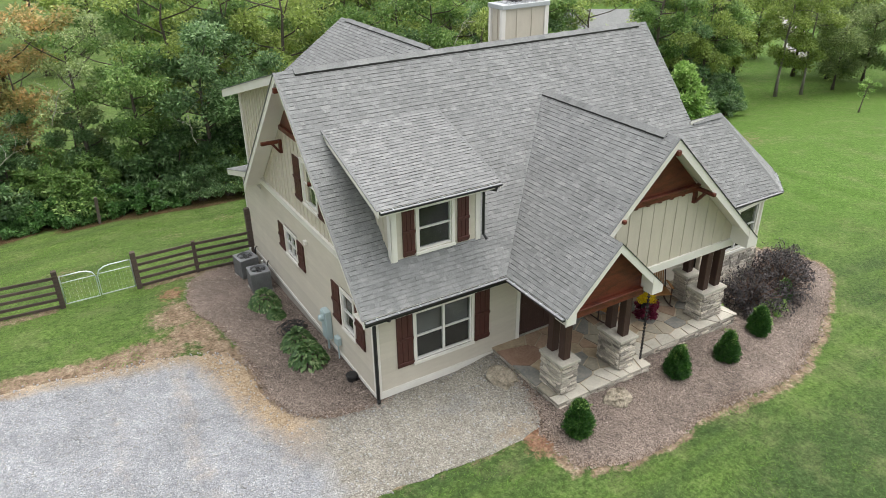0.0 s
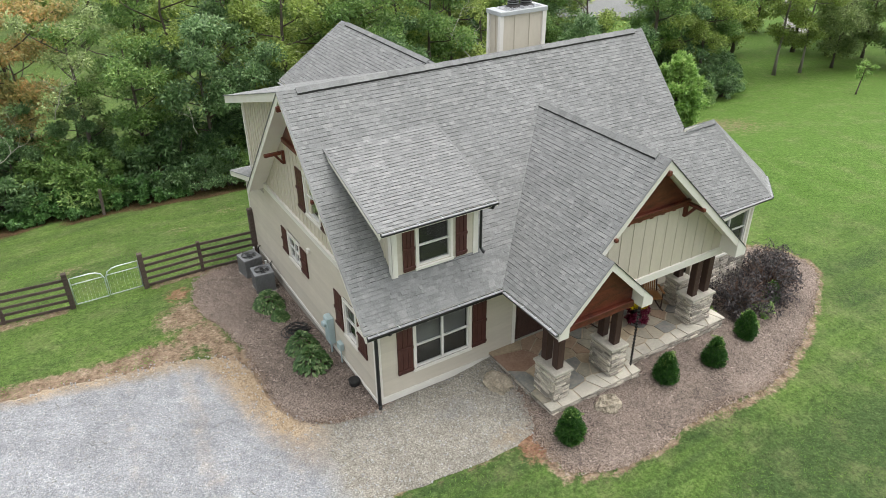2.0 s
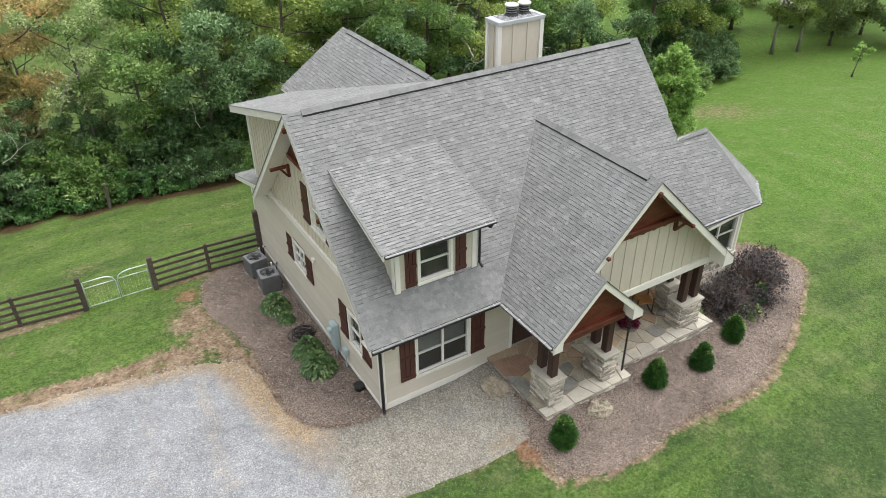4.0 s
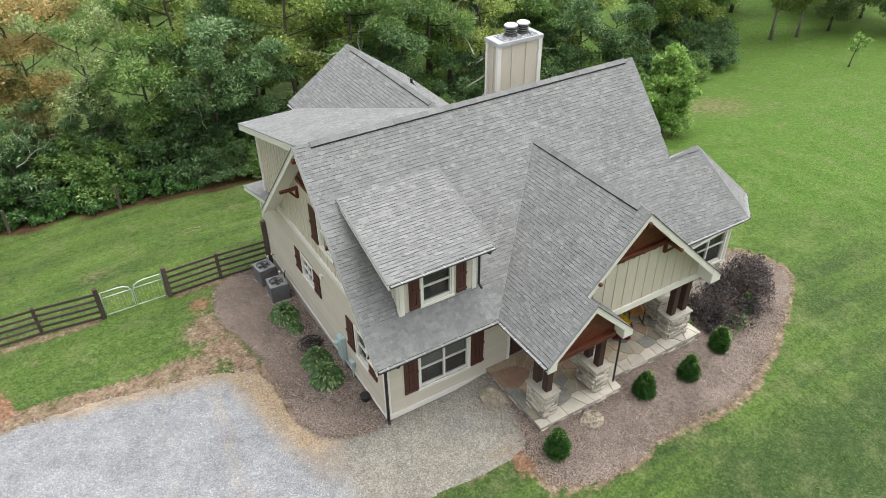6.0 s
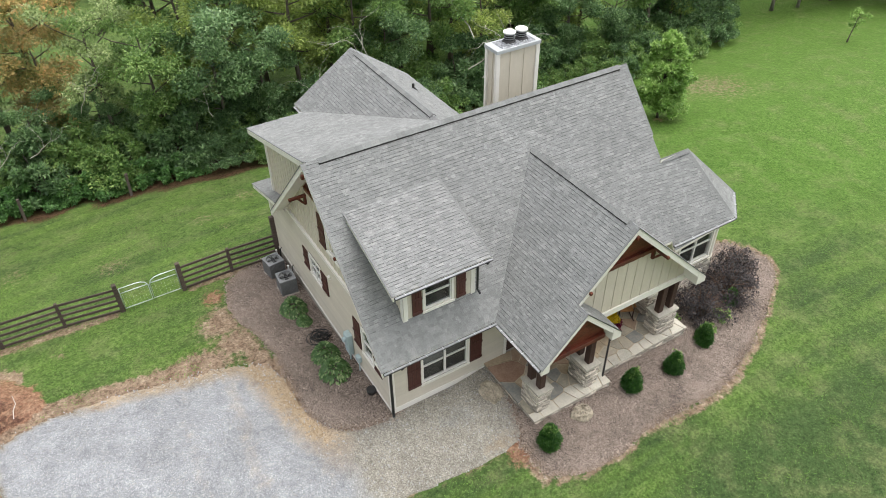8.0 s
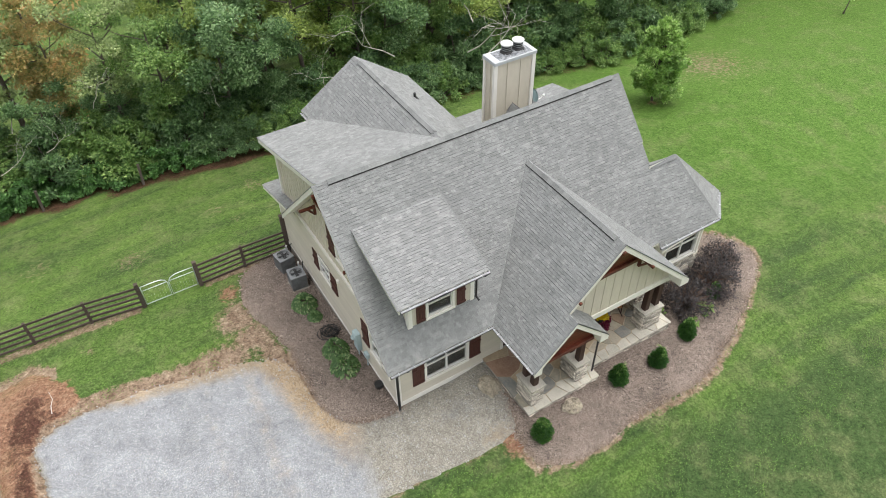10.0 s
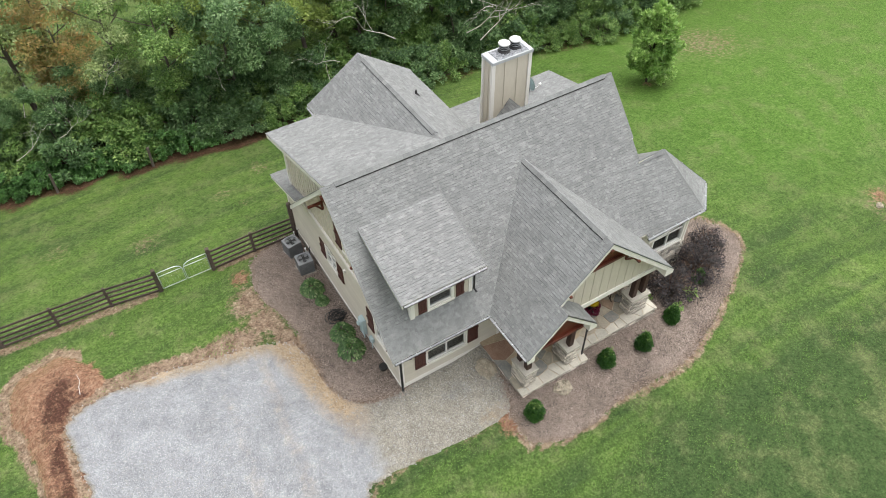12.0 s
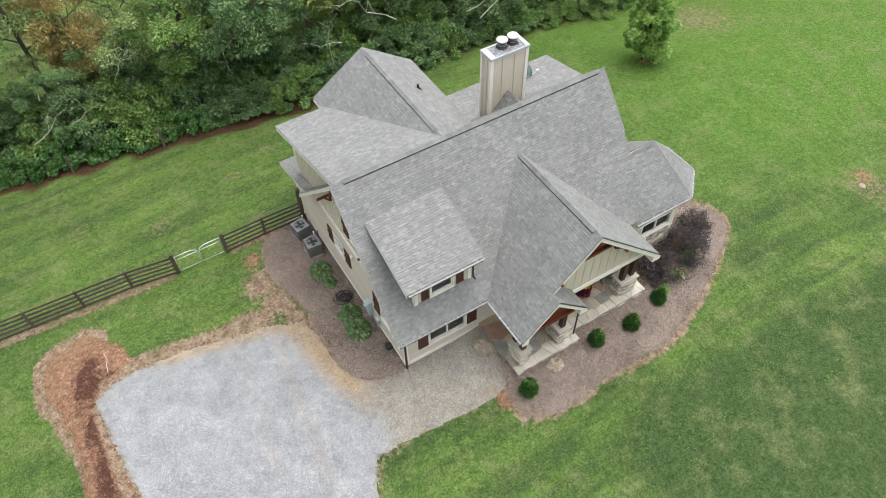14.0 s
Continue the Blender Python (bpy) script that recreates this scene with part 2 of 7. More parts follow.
def part(name, bm, material, parent, label="", smooth=False, m=None):
    ob = new(name, solid(name, bm, material, smooth))
    ob.parent = parent
    if m is not None:
        ob.matrix_basis = m
    if label:
        tagged(ob, label)
    return ob


def boxed(name, dims, material, parent, label="", edge=0.0, m=None):
    bm = bmesh.new()
    box(bm, *dims)
    if edge:
        bevelled(bm, edge)
    return part(name, bm, material, parent, label, m=m)


def thing(name, label, category, group="", m=None):
    ob = new(name)
    ob.empty_display_size = 0.2
    if m is not None:
        ob.matrix_basis = m
    return tagged(ob, label, category, group)


# ---- ground ----


def soft_step(v, k):
    return k * np.logaddexp(0, np.asarray(v, float) / k)


def ground(x, y):
    """Height of the ground: level round the house, falling away behind and to the east."""
    a = 0.09 * soft_step(np.asarray(x, float) - 9.5, 2.0)
    b = 0.20 * soft_step(np.asarray(y, float) - 9.8, 1.2)
    c = 0.03 * soft_step(-np.asarray(x, float) - 2.0, 1.5)
    d = 0.02 * soft_step(-np.asarray(y, float) - 2.0, 1.5)
    px = np.maximum(np.maximum(3.7 - np.asarray(x, float), np.asarray(x, float) - 11.1), 0)
    py = np.maximum(np.where(np.asarray(x, float) < 6.95, -3.0, -2.5) - np.asarray(y, float), 0)
    yy = np.clip((np.asarray(y, float) - 0.5) / 6.5, 0, 1)
    dip = 0.33 * np.exp(-((np.asarray(x, float) + 0.4) / 1.5) ** 2) * yy * yy * (3 - 2 * yy) * np.clip((11.2 - np.asarray(y, float)) / 1.5, 0, 1) * (np.asarray(x, float) < 1)
    bank = -dip + 0.19 * np.exp(-(px * px + py * py) / 0.8) * (np.asarray(y, float) < 0.5)
    return bank - (6 * (1 - np.exp(-a / 6)) + 4.5 * np.tanh(b / 4.5) + 2 * (1 - np.exp(-c / 2)) + 2 * (1 - np.exp(-d / 2)))


def gz(x, y):
    return float(ground(x, y))


def waves(x, y, size, seed):
    """A smooth field of random waves, about -1 to 1."""
    r = np.random.RandomState(seed)
    out = np.zeros_like(np.asarray(x, float))
    for k in range(9):
        f = (0.5 + 1.4 * r.rand()) * 2 * math.pi / size
        a, p = r.rand() * 2 * math.pi, r.rand() * 2 * math.pi
        out = out + np.sin(f * (x * math.cos(a) + y * math.sin(a)) + p)
    return out / 4.0


def smooth_ring(points, steps=24):
    """A closed curve through a few corner points."""
    p, out = np.array(points, float), []
    n = len(p)
    for i in range(n):
        a, b, c, d = p[i - 1], p[i], p[(i + 1) % n], p[(i + 2) % n]
        for t in np.linspace(0, 1, steps, endpoint=False):
            out.append(0.5 * (2 * b + (c - a) * t + (2 * a - 5 * b + 4 * c - d) * t * t + (3 * b - a - 3 * c + d) * t ** 3))
    return np.array(out)


class Patch:
    """A patch of ground round a centre, with a wavy edge."""

    def __init__(self, centre, points, rough, seed):
        self.c = np.array(centre, float)
        ring = smooth_ring(points) - self.c
        th, r = np.arctan2(ring[:, 1], ring[:, 0]), np.hypot(ring[:, 0], ring[:, 1])
        order = np.argsort(th)
        self.th, self.r = th[order], r[order]
        self.rough, self.seed = rough, seed

    def edge(self, th):
        r = np.interp(th, self.th, self.r, period=2 * math.pi)
        x, y = self.c[0] + r * np.cos(th), self.c[1] + r * np.sin(th)
        return r + self.rough * (0.6 * waves(x, y, 1.3, self.seed) + 0.4 * waves(x, y, 0.35, self.seed + 1))

    def depth(self, x, y):
        """How far inside the edge a place lies (outside: minus)."""
        dx, dy = x - self.c[0], y - self.c[1]
        return self.edge(np.arctan2(dy, dx)) - np.hypot(dx, dy)

    def sheet(self, name, material, lift, relief, rings=60, sides=720, tone=None):
        th = np.linspace(-math.pi, math.pi, sides, endpoint=False)
        e = self.edge(th) + 0.04 * np.random.RandomState(self.seed).normal(size=sides)
        f = np.linspace(0, 1, rings + 1)[1:] ** 0.8
        x = self.c[0] + np.outer(f, e * np.cos(th))
        y = self.c[1] + np.outer(f, e * np.sin(th))
        d = np.outer(1 - f, e)
        z = ground(x, y) + lift * np.clip(d / 0.15, -0.3, 1) + relief * waves(x, y, 0.5, 5) * np.clip(d, 0, 1)
        verts = [(self.c[0], self.c[1], gz(*self.c) + lift)] + np.stack([x, y, z], -1).reshape(-1, 3).tolist()
        faces = [(0, 1 + k, 1 + (k + 1) % sides) for k in range(sides)]
        for i in range(rings - 1):
            a, b = 1 + i * sides, 1 + (i + 1) * sides
            faces += [(a + k, b + k, b + (k + 1) % sides, a + (k + 1) % sides) for k in range(sides)]
        me = bpy.data.meshes.new(name)
        me.from_pydata(verts, [], faces)
        for key, v in ({"inside": d} if tone is None else tone(x, y, d)).items():
            me.attributes.new(key, "FLOAT", "POINT").data.foreach_set("value", np.concatenate([[v[0, 0]], v.reshape(-1)]))
        me.materials.append(material)
        return new(name, me)


GRAVEL = Patch((-4.2, -1.4), [(-11.95, 5.6), (-11.3, 5.95), (-10.1, 6.2), (-7.9, 5.9), (-5.2, 5.3), (-3.4, 4.7), (-2.6, 3.6), (-2.5, 1.6), (-1.7, 0.3), (-0.5, -0.1), (2.0, 0.3), (3.9, 0.2), (4.2, -1.5), (3.4, -2.9), (2.2, -3.25), (0.0, -3.1), (-2.9, -3.05), (-3.9, -5), (-4.8, -9), (-5.6, -13), (-9, -13), (-11.6, -8), (-11.5, -3), (-11.65, 1.0), (-11.9, 4.2)], 0.14, 11)
BED_FRONT = Patch((10.2, -1.6), [(2.9, -3.5), (3.0, -4.6), (4.2, -5.15), (5.6, -5.2), (7.1, -5.0), (10.4, -4.95), (12.6, -4.3), (14.6, -3.4), (16.6, -2.3), (18.0, -1.2), (18.0, 0.2), (16.0, 1.6), (12, 1.2), (8, 0.5), (4.6, 0.3), (3.9, -0.2), (3.4, -2.0)], 0.1, 21)
BED_WEST = Patch((-0.8, 4.8), [(-2.2, 10.1), (-3.0, 8.6), (-3.0, 7.1), (-2.5, 5.4), (-2.45, 3.4), (-2.4, 1.3), (-1.7, 0.3), (-0.6, -0.15), (0.5, 0.3), (0.6, 5), (0.5, 10.2)], 0.1, 31)
CLAY = Patch((-12.0, 6.6), [(-13.75, 8.3), (-12.8, 9.1), (-11.4, 9.3), (-10.2, 8.1), (-9.9, 6.8), (-11.4, 6.1), (-12.0, 5.2), (-11.8, 3.0), (-11.6, 1.0), (-11.5, -4.0), (-13.7, -4.0), (-13.4, 1.0), (-13.3, 4.0), (-13.8, 6.6)], 0.15, 41)


def ground_lines(near0, near1, step):
    inner = np.arange(near0, near1 + step / 2, step)
    out = np.array([1.0, 3, 7, 14, 25, 45, 80, 150, 300, 700, 1500, 3000])
    return np.concatenate([near0 - out[::-1], inner, near1 + out])


def lawn_material():
    m = bpy.data.materials.new("lawn")
    m.use_nodes = True
    nt = m.node_tree
    n, link = nt.nodes, nt.links.new
    b = n["Principled BSDF"]
    b.inputs["Roughness"].default_value, b.inputs["Specular IOR Level"].default_value = 0.85, 0.15
    b.inputs["Sheen Weight"].default_value, b.inputs["Sheen Roughness"].default_value = 0.2, 0.45
    b.inputs["Sheen Tint"].default_value = (0.5, 0.62, 0.14, 1)
    co = n.new("ShaderNodeTexCoord")

    def noise_of(scale, detail=4.0, grain=0.5):
        t = n.new("ShaderNodeTexNoise")
        t.inputs["Scale"].default_value, t.inputs["Detail"].default_value, t.inputs["Roughness"].default_value = scale, detail, grain
        link(co.outputs["Object"], t.inputs["Vector"])
        return t.outputs["Fac"]

    def ramp_of(value, *stops):
        r = n.new("ShaderNodeValToRGB")
        e = r.color_ramp.elements
        while len(e) < len(stops):
            e.new(0.5)
        for s, (p, c) in zip(e, stops):
            s.position, s.color = p, (*c, 1)
        link(value, r.inputs["Fac"])
        return r.outputs["Color"]

    def mix(fac, a, c):
        x = n.new("ShaderNodeMix")
        x.data_type = "RGBA"
        link(fac, x.inputs[0]), link(a, x.inputs[6]), link(c, x.inputs[7])
        return x.outputs[2]

    def mask(name, noise_out, lo, hi, amount=0.5):
        a = n.new("ShaderNodeAttribute")
        a.attribute_name = name
        s = n.new("ShaderNodeMath")
        s.operation = "MULTIPLY_ADD"
        s.inputs[1].default_value = amount
        link(noise_out, s.inputs[0]), link(a.outputs["Fac"], s.inputs[2])
        r = n.new("ShaderNodeMapRange")
        r.interpolation_type = "SMOOTHSTEP"
        r.inputs["From Min"].default_value, r.inputs["From Max"].default_value = lo, hi
        link(s.outputs[0], r.inputs["Value"])
        return r.outputs[0]

    fine, blade, patchy, broad = noise_of(4.2, 12, 0.8), noise_of(11, 6, 0.7), noise_of(0.7, 8, 0.65), noise_of(0.16, 4)
    green = ramp_of(fine, (0.3, (0.036, 0.073, 0.014)), (0.5, (0.088, 0.15, 0.03)), (0.7, (0.182, 0.256, 0.078)))
    lush = ramp_of(fine, (0.3, (0.017, 0.038, 0.012)), (0.5, (0.04, 0.073, 0.022)), (0.7, (0.08, 0.12, 0.042)))
    dry = ramp_of(fine, (0.34, (0.104, 0.128, 0.045)), (0.66, (0.2, 0.21, 0.104)))
    mott = noise_of(3.5, 10, 0.75)
    straw = ramp_of(mott, (0.3, (0.075, 0.047, 0.033)), (0.43, (0.165, 0.112, 0.078)), (0.56, (0.26, 0.193, 0.139)), (0.72, (0.4, 0.325, 0.245)))
    clay = ramp_of(noise_of(4.8, 10.6, 0.84), (0.3, (0.1, 0.048, 0.031)), (0.46, (0.195, 0.103, 0.066)), (0.6, (0.285, 0.178, 0.118)), (0.74, (0.4, 0.31, 0.23)))
    r1 = n.new("ShaderNodeMapRange")
    r2 = n.new("ShaderNodeMapRange")
    r2.inputs["From Min"].default_value, r2.inputs["From Max"].default_value, r2.inputs["To Max"].default_value = 0.5, 0.74, 0.7
    link(patchy, r2.inputs["Value"])
    turned, streak = n.new("ShaderNodeMapping"), n.new("ShaderNodeTexNoise")
    turned.inputs["Rotation"].default_value, turned.inputs["Scale"].default_value = (0, 0, radians(-38)), (0.16, 1.25, 1.0)
    streak.inputs["Scale"].default_value, streak.inputs["Detail"].default_value, streak.inputs["Distortion"].default_value = 1.0, 5, 0.6
    link(co.outputs["Object"], turned.inputs["Vector"]), link(turned.outputs[0], streak.inputs["Vector"])
    both = n.new("ShaderNodeMath")
    both.operation = "MULTIPLY_ADD"
    both.inputs[1].default_value = 0.6
    part_ = n.new("ShaderNodeMath")
    part_.operation = "MULTIPLY"
    part_.inputs[1].default_value = 0.4
    link(broad, part_.inputs[0]), link(streak.outputs["Fac"], both.inputs[0]), link(part_.outputs[0], both.inputs[2])
    link(both.outputs[0], r1.inputs["Value"])
    r1.inputs["From Min"].default_value, r1.inputs["From Max"].default_value = 0.36, 0.64
    vivid = ramp_of(fine, (0.3, (0.027, 0.074, 0.01)), (0.5, (0.07, 0.142, 0.022)), (0.7, (0.14, 0.23, 0.058)))
    c = mix(r1.outputs[0], green, lush)
    c = mix(mask("vivid", patchy, 0.35, 1.15, 0.6), c, vivid)
    deep = n.new("ShaderNodeMix")
    deep.data_type = "RGBA"
    link(mask("lush", broad, 0.45, 0.95, 0.7), deep.inputs[0]), link(c, deep.inputs[6]), link(lush, deep.inputs[7])
    c = mix(r2.outputs[0], deep.outputs[2], dry)
    c = mix(mask("straw", fine, 1.35, 1.75, 2.2), c, straw)
    c = mix(mask("bare", fine, 1.40, 1.75, 2.2), c, clay)
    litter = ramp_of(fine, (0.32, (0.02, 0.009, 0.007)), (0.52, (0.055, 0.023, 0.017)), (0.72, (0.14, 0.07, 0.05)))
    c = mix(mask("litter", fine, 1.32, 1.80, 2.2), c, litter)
    grain, hs = n.new("ShaderNodeMapRange"), n.new("ShaderNodeHueSaturation")
    grain.inputs["From Min"].default_value, grain.inputs["From Max"].default_value = 0.32, 0.68
    grain.inputs["To Min"].default_value, grain.inputs["To Max"].default_value = 0.5, 1.5
    link(blade, grain.inputs["Value"]), link(grain.outputs[0], hs.inputs["Value"]), link(c, hs.inputs["Color"])
    link(hs.outputs[0], b.inputs["Base Color"])
    bp = n.new("ShaderNodeBump")
    bp.inputs["Strength"].default_value, bp.inputs["Distance"].default_value = 0.8, 0.05
    link(blade, bp.inputs["Height"]), link(bp.outputs[0], b.inputs["Normal"])
    return m


EDGE_X = (-40, -14, -7, 0, 3, 13, 22, 27, 35, 40, 46, 60)
EDGE_Y = (29, 23.2, 21.8, 20.4, 19.6, 19.6, 19.6, 18.4, 19.4, 21, 25, 34)


def bump_at(x, y, cx, cy, r):
    return np.clip(1.3 - np.hypot(x - cx, y - cy) / r, 0, 1)


def build_ground():
    gx, gy = ground_lines(-26, 40, 0.25), ground_lines(-16, 30, 0.25)
    x, y = np.meshgrid(gx, gy)
    z = ground(x, y) + 0.02 * waves(x, y, 3.0, 3) * (np.hypot(x, y) < 60)
    mound = np.clip(CLAY.depth(x, y) / 0.9, 0, 1) * np.clip(-GRAVEL.depth(x, y) / 0.4, 0, 1)
    z = z + (0.3 + 0.1 * waves(x, y, 1.1, 13)) * mound * (y > -5)
    far = np.clip((np.hypot(x - 5, y) - 70) / 300, 0, 1)
    z = z + 14 * far * far
    z = z - 0.03 * (np.maximum(np.maximum(GRAVEL.depth(x, y), BED_FRONT.depth(x, y)), BED_WEST.depth(x, y)) > 0.15)
    ny, nx = x.shape
    i = np.arange(nx * ny).reshape(ny, nx)
    faces = np.stack([i[:-1, :-1], i[:-1, 1:], i[1:, 1:], i[1:, :-1]], -1).reshape(-1, 4)
    me = bpy.data.meshes.new("ground")
    me.from_pydata(np.stack([x, y, z], -1).reshape(-1, 3).tolist(), [], faces.tolist())
    g, f, w = GRAVEL.depth(x, y), BED_FRONT.depth(x, y), BED_WEST.depth(x, y)
    straw = np.clip(1.2 - np.abs(g + 0.35) / 0.6, 0, 1) * (y > -1) * (x < -3.1) + 0.85 * np.clip(1.1 - np.abs(f + 0.12) / 0.3, 0, 1)
    straw = straw + 0.8 * bump_at(x, y, -3.7, 7.4, 1.0) + 0.6 * bump_at(x, y, -5.0, 5.9, 0.8)
    straw = np.maximum(straw, ((g > -0.8) & (w > -0.8)) * 1.0)
    straw = np.maximum(straw, 0.75 * np.clip(1.2 - np.abs(w + 0.5) / 0.6, 0, 1) * np.clip((y - 4.6) / 0.8, 0, 1) * np.clip((9.0 - y) / 0.8, 0, 1) * (x < -1.5))
    straw = np.maximum(straw, 0.9 * bump_at(x, y, -3.5, 5.9, 0.95))
    straw = np.maximum(straw, 0.6 * bump_at(x, y, -9.3, 9.2, 0.3))
    straw = np.maximum(straw, 0.9 * bump_at(x, y, -10.9, 6.5, 0.55))
    moss = bump_at(x, y, -3.7, 5.1, 0.75)
    straw = straw * (1 - 0.55 * np.clip(moss, 0, 1))
    straw = np.maximum(straw, 0.5 * np.clip(1.1 - np.abs(g + 0.15) / 0.4, 0, 1) * (y < -2.4) * (x < 3))
    fence_y = 10.4 + 0.09 * np.clip(-6 - x, 0, 30)
    straw = straw + 0.9 * np.clip(1.15 - np.abs(y - fence_y + 0.1) / 0.35, 0, 1) * (x < -0.6) * ((x < -6.8) | (x > -4.2))
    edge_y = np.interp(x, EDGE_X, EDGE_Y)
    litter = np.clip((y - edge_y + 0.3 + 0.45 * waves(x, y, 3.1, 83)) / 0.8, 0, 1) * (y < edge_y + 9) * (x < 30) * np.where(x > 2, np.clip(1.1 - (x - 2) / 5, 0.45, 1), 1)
    bare = np.zeros_like(x)
    cd = CLAY.depth(x, y)
    bare = np.maximum(bare, np.clip(cd / 0.5 + 0.15, 0, 1))
    stripe_x = np.interp(y, (-4, 2.6, 5.7, 8.5), (-12.3, -12.2, -11.9, -11.6))
    litter = np.maximum(litter, 0.62 * np.clip(1.2 - np.abs(x - stripe_x + 0.35 * waves(x, y, 1.4, 71)) / 1.1, 0, 1) * (y < 8.6) * np.clip((8.6 - y) / 1.2, 0, 1) * np.clip(cd / 0.3, 0, 1))
    straw = np.maximum(straw, np.clip(1.15 - np.abs(cd) / 0.42, 0, 1) * (x < -10.6))
    straw = np.maximum(straw, 0.9 * ((cd > -0.7) & (g > -0.9)))
    bare = bare * np.clip(cd / 0.35, 0.2, 1)
    bare = np.maximum(bare, 0.75 * bump_at(x, y, -3.45, 9.05, 0.6))
    bare = np.maximum(bare, 0.9 * bump_at(x, y, 2.9, -3.5, 0.7))
    lush = np.clip((x - 3) / 5, 0, 1) * np.clip((-5.5 - y) / 3, 0, 1) * np.clip((34 - x) / 12, 0, 1)
    bare = np.maximum(bare, 0.62 * bump_at(x, y, 27.4, -2.4, 0.85))
    straw = np.maximum(straw, 0.4 * bump_at(x, y, 27.2, -3.2, 2.0))
    bare = np.maximum(bare, 0.6 * bump_at(x, y, 24.3, 11.9, 0.5))
    litter = np.maximum(litter, 0.62 * bump_at(x, y, 8.5, 12.4, 1.6))
    straw = np.maximum(straw, 0.42 * bump_at(x, y, 32, 14.6, 4.2))
    bare = np.maximum(bare, 0.28 * bump_at(x, y, 33, 14.2, 2.6))
    for sx, sy, sr in ((-6.5, 14.5, 0.9), (-2.0, 16.2, 0.7), (0.5, 17.4, 0.8), (-10.5, 16.8, 0.8), (-1.2, 14.6, 0.4)):
        straw = np.maximum(straw, 0.36 * bump_at(x, y, sx, sy, 1.3 * sr))
    vivid = np.clip((x - 13) / 14, 0, 1) * np.clip((y + 5) / 9, 0, 1)
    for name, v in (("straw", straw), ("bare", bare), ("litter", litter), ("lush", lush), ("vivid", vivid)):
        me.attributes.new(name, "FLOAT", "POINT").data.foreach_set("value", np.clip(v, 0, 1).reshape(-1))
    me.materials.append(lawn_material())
    for p in me.polygons:
        p.use_smooth = True
    return tagged(new("ground", me), "mown green lawn with dry patches and bare red clay", "lawn", kind="structure")


def loose_material(name, inner, outer, scale, edge, grit):
    """Gravel or mulch: many small bits of differing tone, the colour turning towards the edge."""
    m = bpy.data.materials.new(name)
    m.use_nodes = True
    nt = m.node_tree
    n, link = nt.nodes, nt.links.new
    b = n["Principled BSDF"]
    b.inputs["Roughness"].default_value, b.inputs["Specular IOR Level"].default_value = 0.9, 0.2
    co = n.new("ShaderNodeTexCoord")
    vor = n.new("ShaderNodeTexVoronoi")
    vor.inputs["Scale"].default_value = scale
    link(co.outputs["Object"], vor.inputs["Vector"])
    big = n.new("ShaderNodeTexNoise")
    big.inputs["Scale"].default_value, big.inputs["Detail"].default_value = 0.5, 6
    link(co.outputs["Object"], big.inputs["Vector"])
    at = n.new("ShaderNodeAttribute")
    at.attribute_name = "inside"
    s = n.new("ShaderNodeMath")
    s.operation = "MULTIPLY_ADD"
    s.inputs[1].default_value = edge * 2.2
    link(big.outputs["Fac"], s.inputs[0]), link(at.outputs["Fac"], s.inputs[2])
    r = n.new("ShaderNodeMapRange")
    r.interpolation_type = "SMOOTHSTEP"
    r.inputs["From Min"].default_value, r.inputs["From Max"].default_value = edge * 0.9, edge * 2.4
    link(s.outputs[0], r.inputs["Value"])

    def tones(pair):
        q = n.new("ShaderNodeValToRGB")
        q.color_ramp.elements[0].position, q.color_ramp.elements[1].position = 0.1, 0.9
        q.color_ramp.elements[0].color, q.color_ramp.elements[1].color = (*pair[0], 1), (*pair[1], 1)
        sep = n.new("ShaderNodeSeparateColor")
        link(vor.outputs["Color"], sep.inputs[0]), link(sep.outputs[0], q.inputs["Fac"])
        return q.outputs[0]

    x = n.new("ShaderNodeMix")
    x.data_type = "RGBA"
    link(r.outputs[0], x.inputs[0]), link(tones(outer), x.inputs[6]), link(tones(inner), x.inputs[7])
    hs = n.new("ShaderNodeHueSaturation")
    mr = n.new("ShaderNodeMapRange")
    mr.inputs["From Min"].default_value, mr.inputs["From Max"].default_value = 0.3, 0.7
    mr.inputs["To Min"].default_value, mr.inputs["To Max"].default_value = 0.66, 1.22
    link(big.outputs["Fac"], mr.inputs["Value"]), link(mr.outputs[0], hs.inputs["Value"]), link(x.outputs[2], hs.inputs["Color"])
    link(hs.outputs[0], b.inputs["Base Color"])
    bp = n.new("ShaderNodeBump")
    bp.inputs["Strength"].default_value, bp.inputs["Distance"].default_value = 0.9, grit
    link(vor.outputs["Distance"], bp.inputs["Height"]), link(bp.outputs[0], b.inputs["Normal"])
    return m




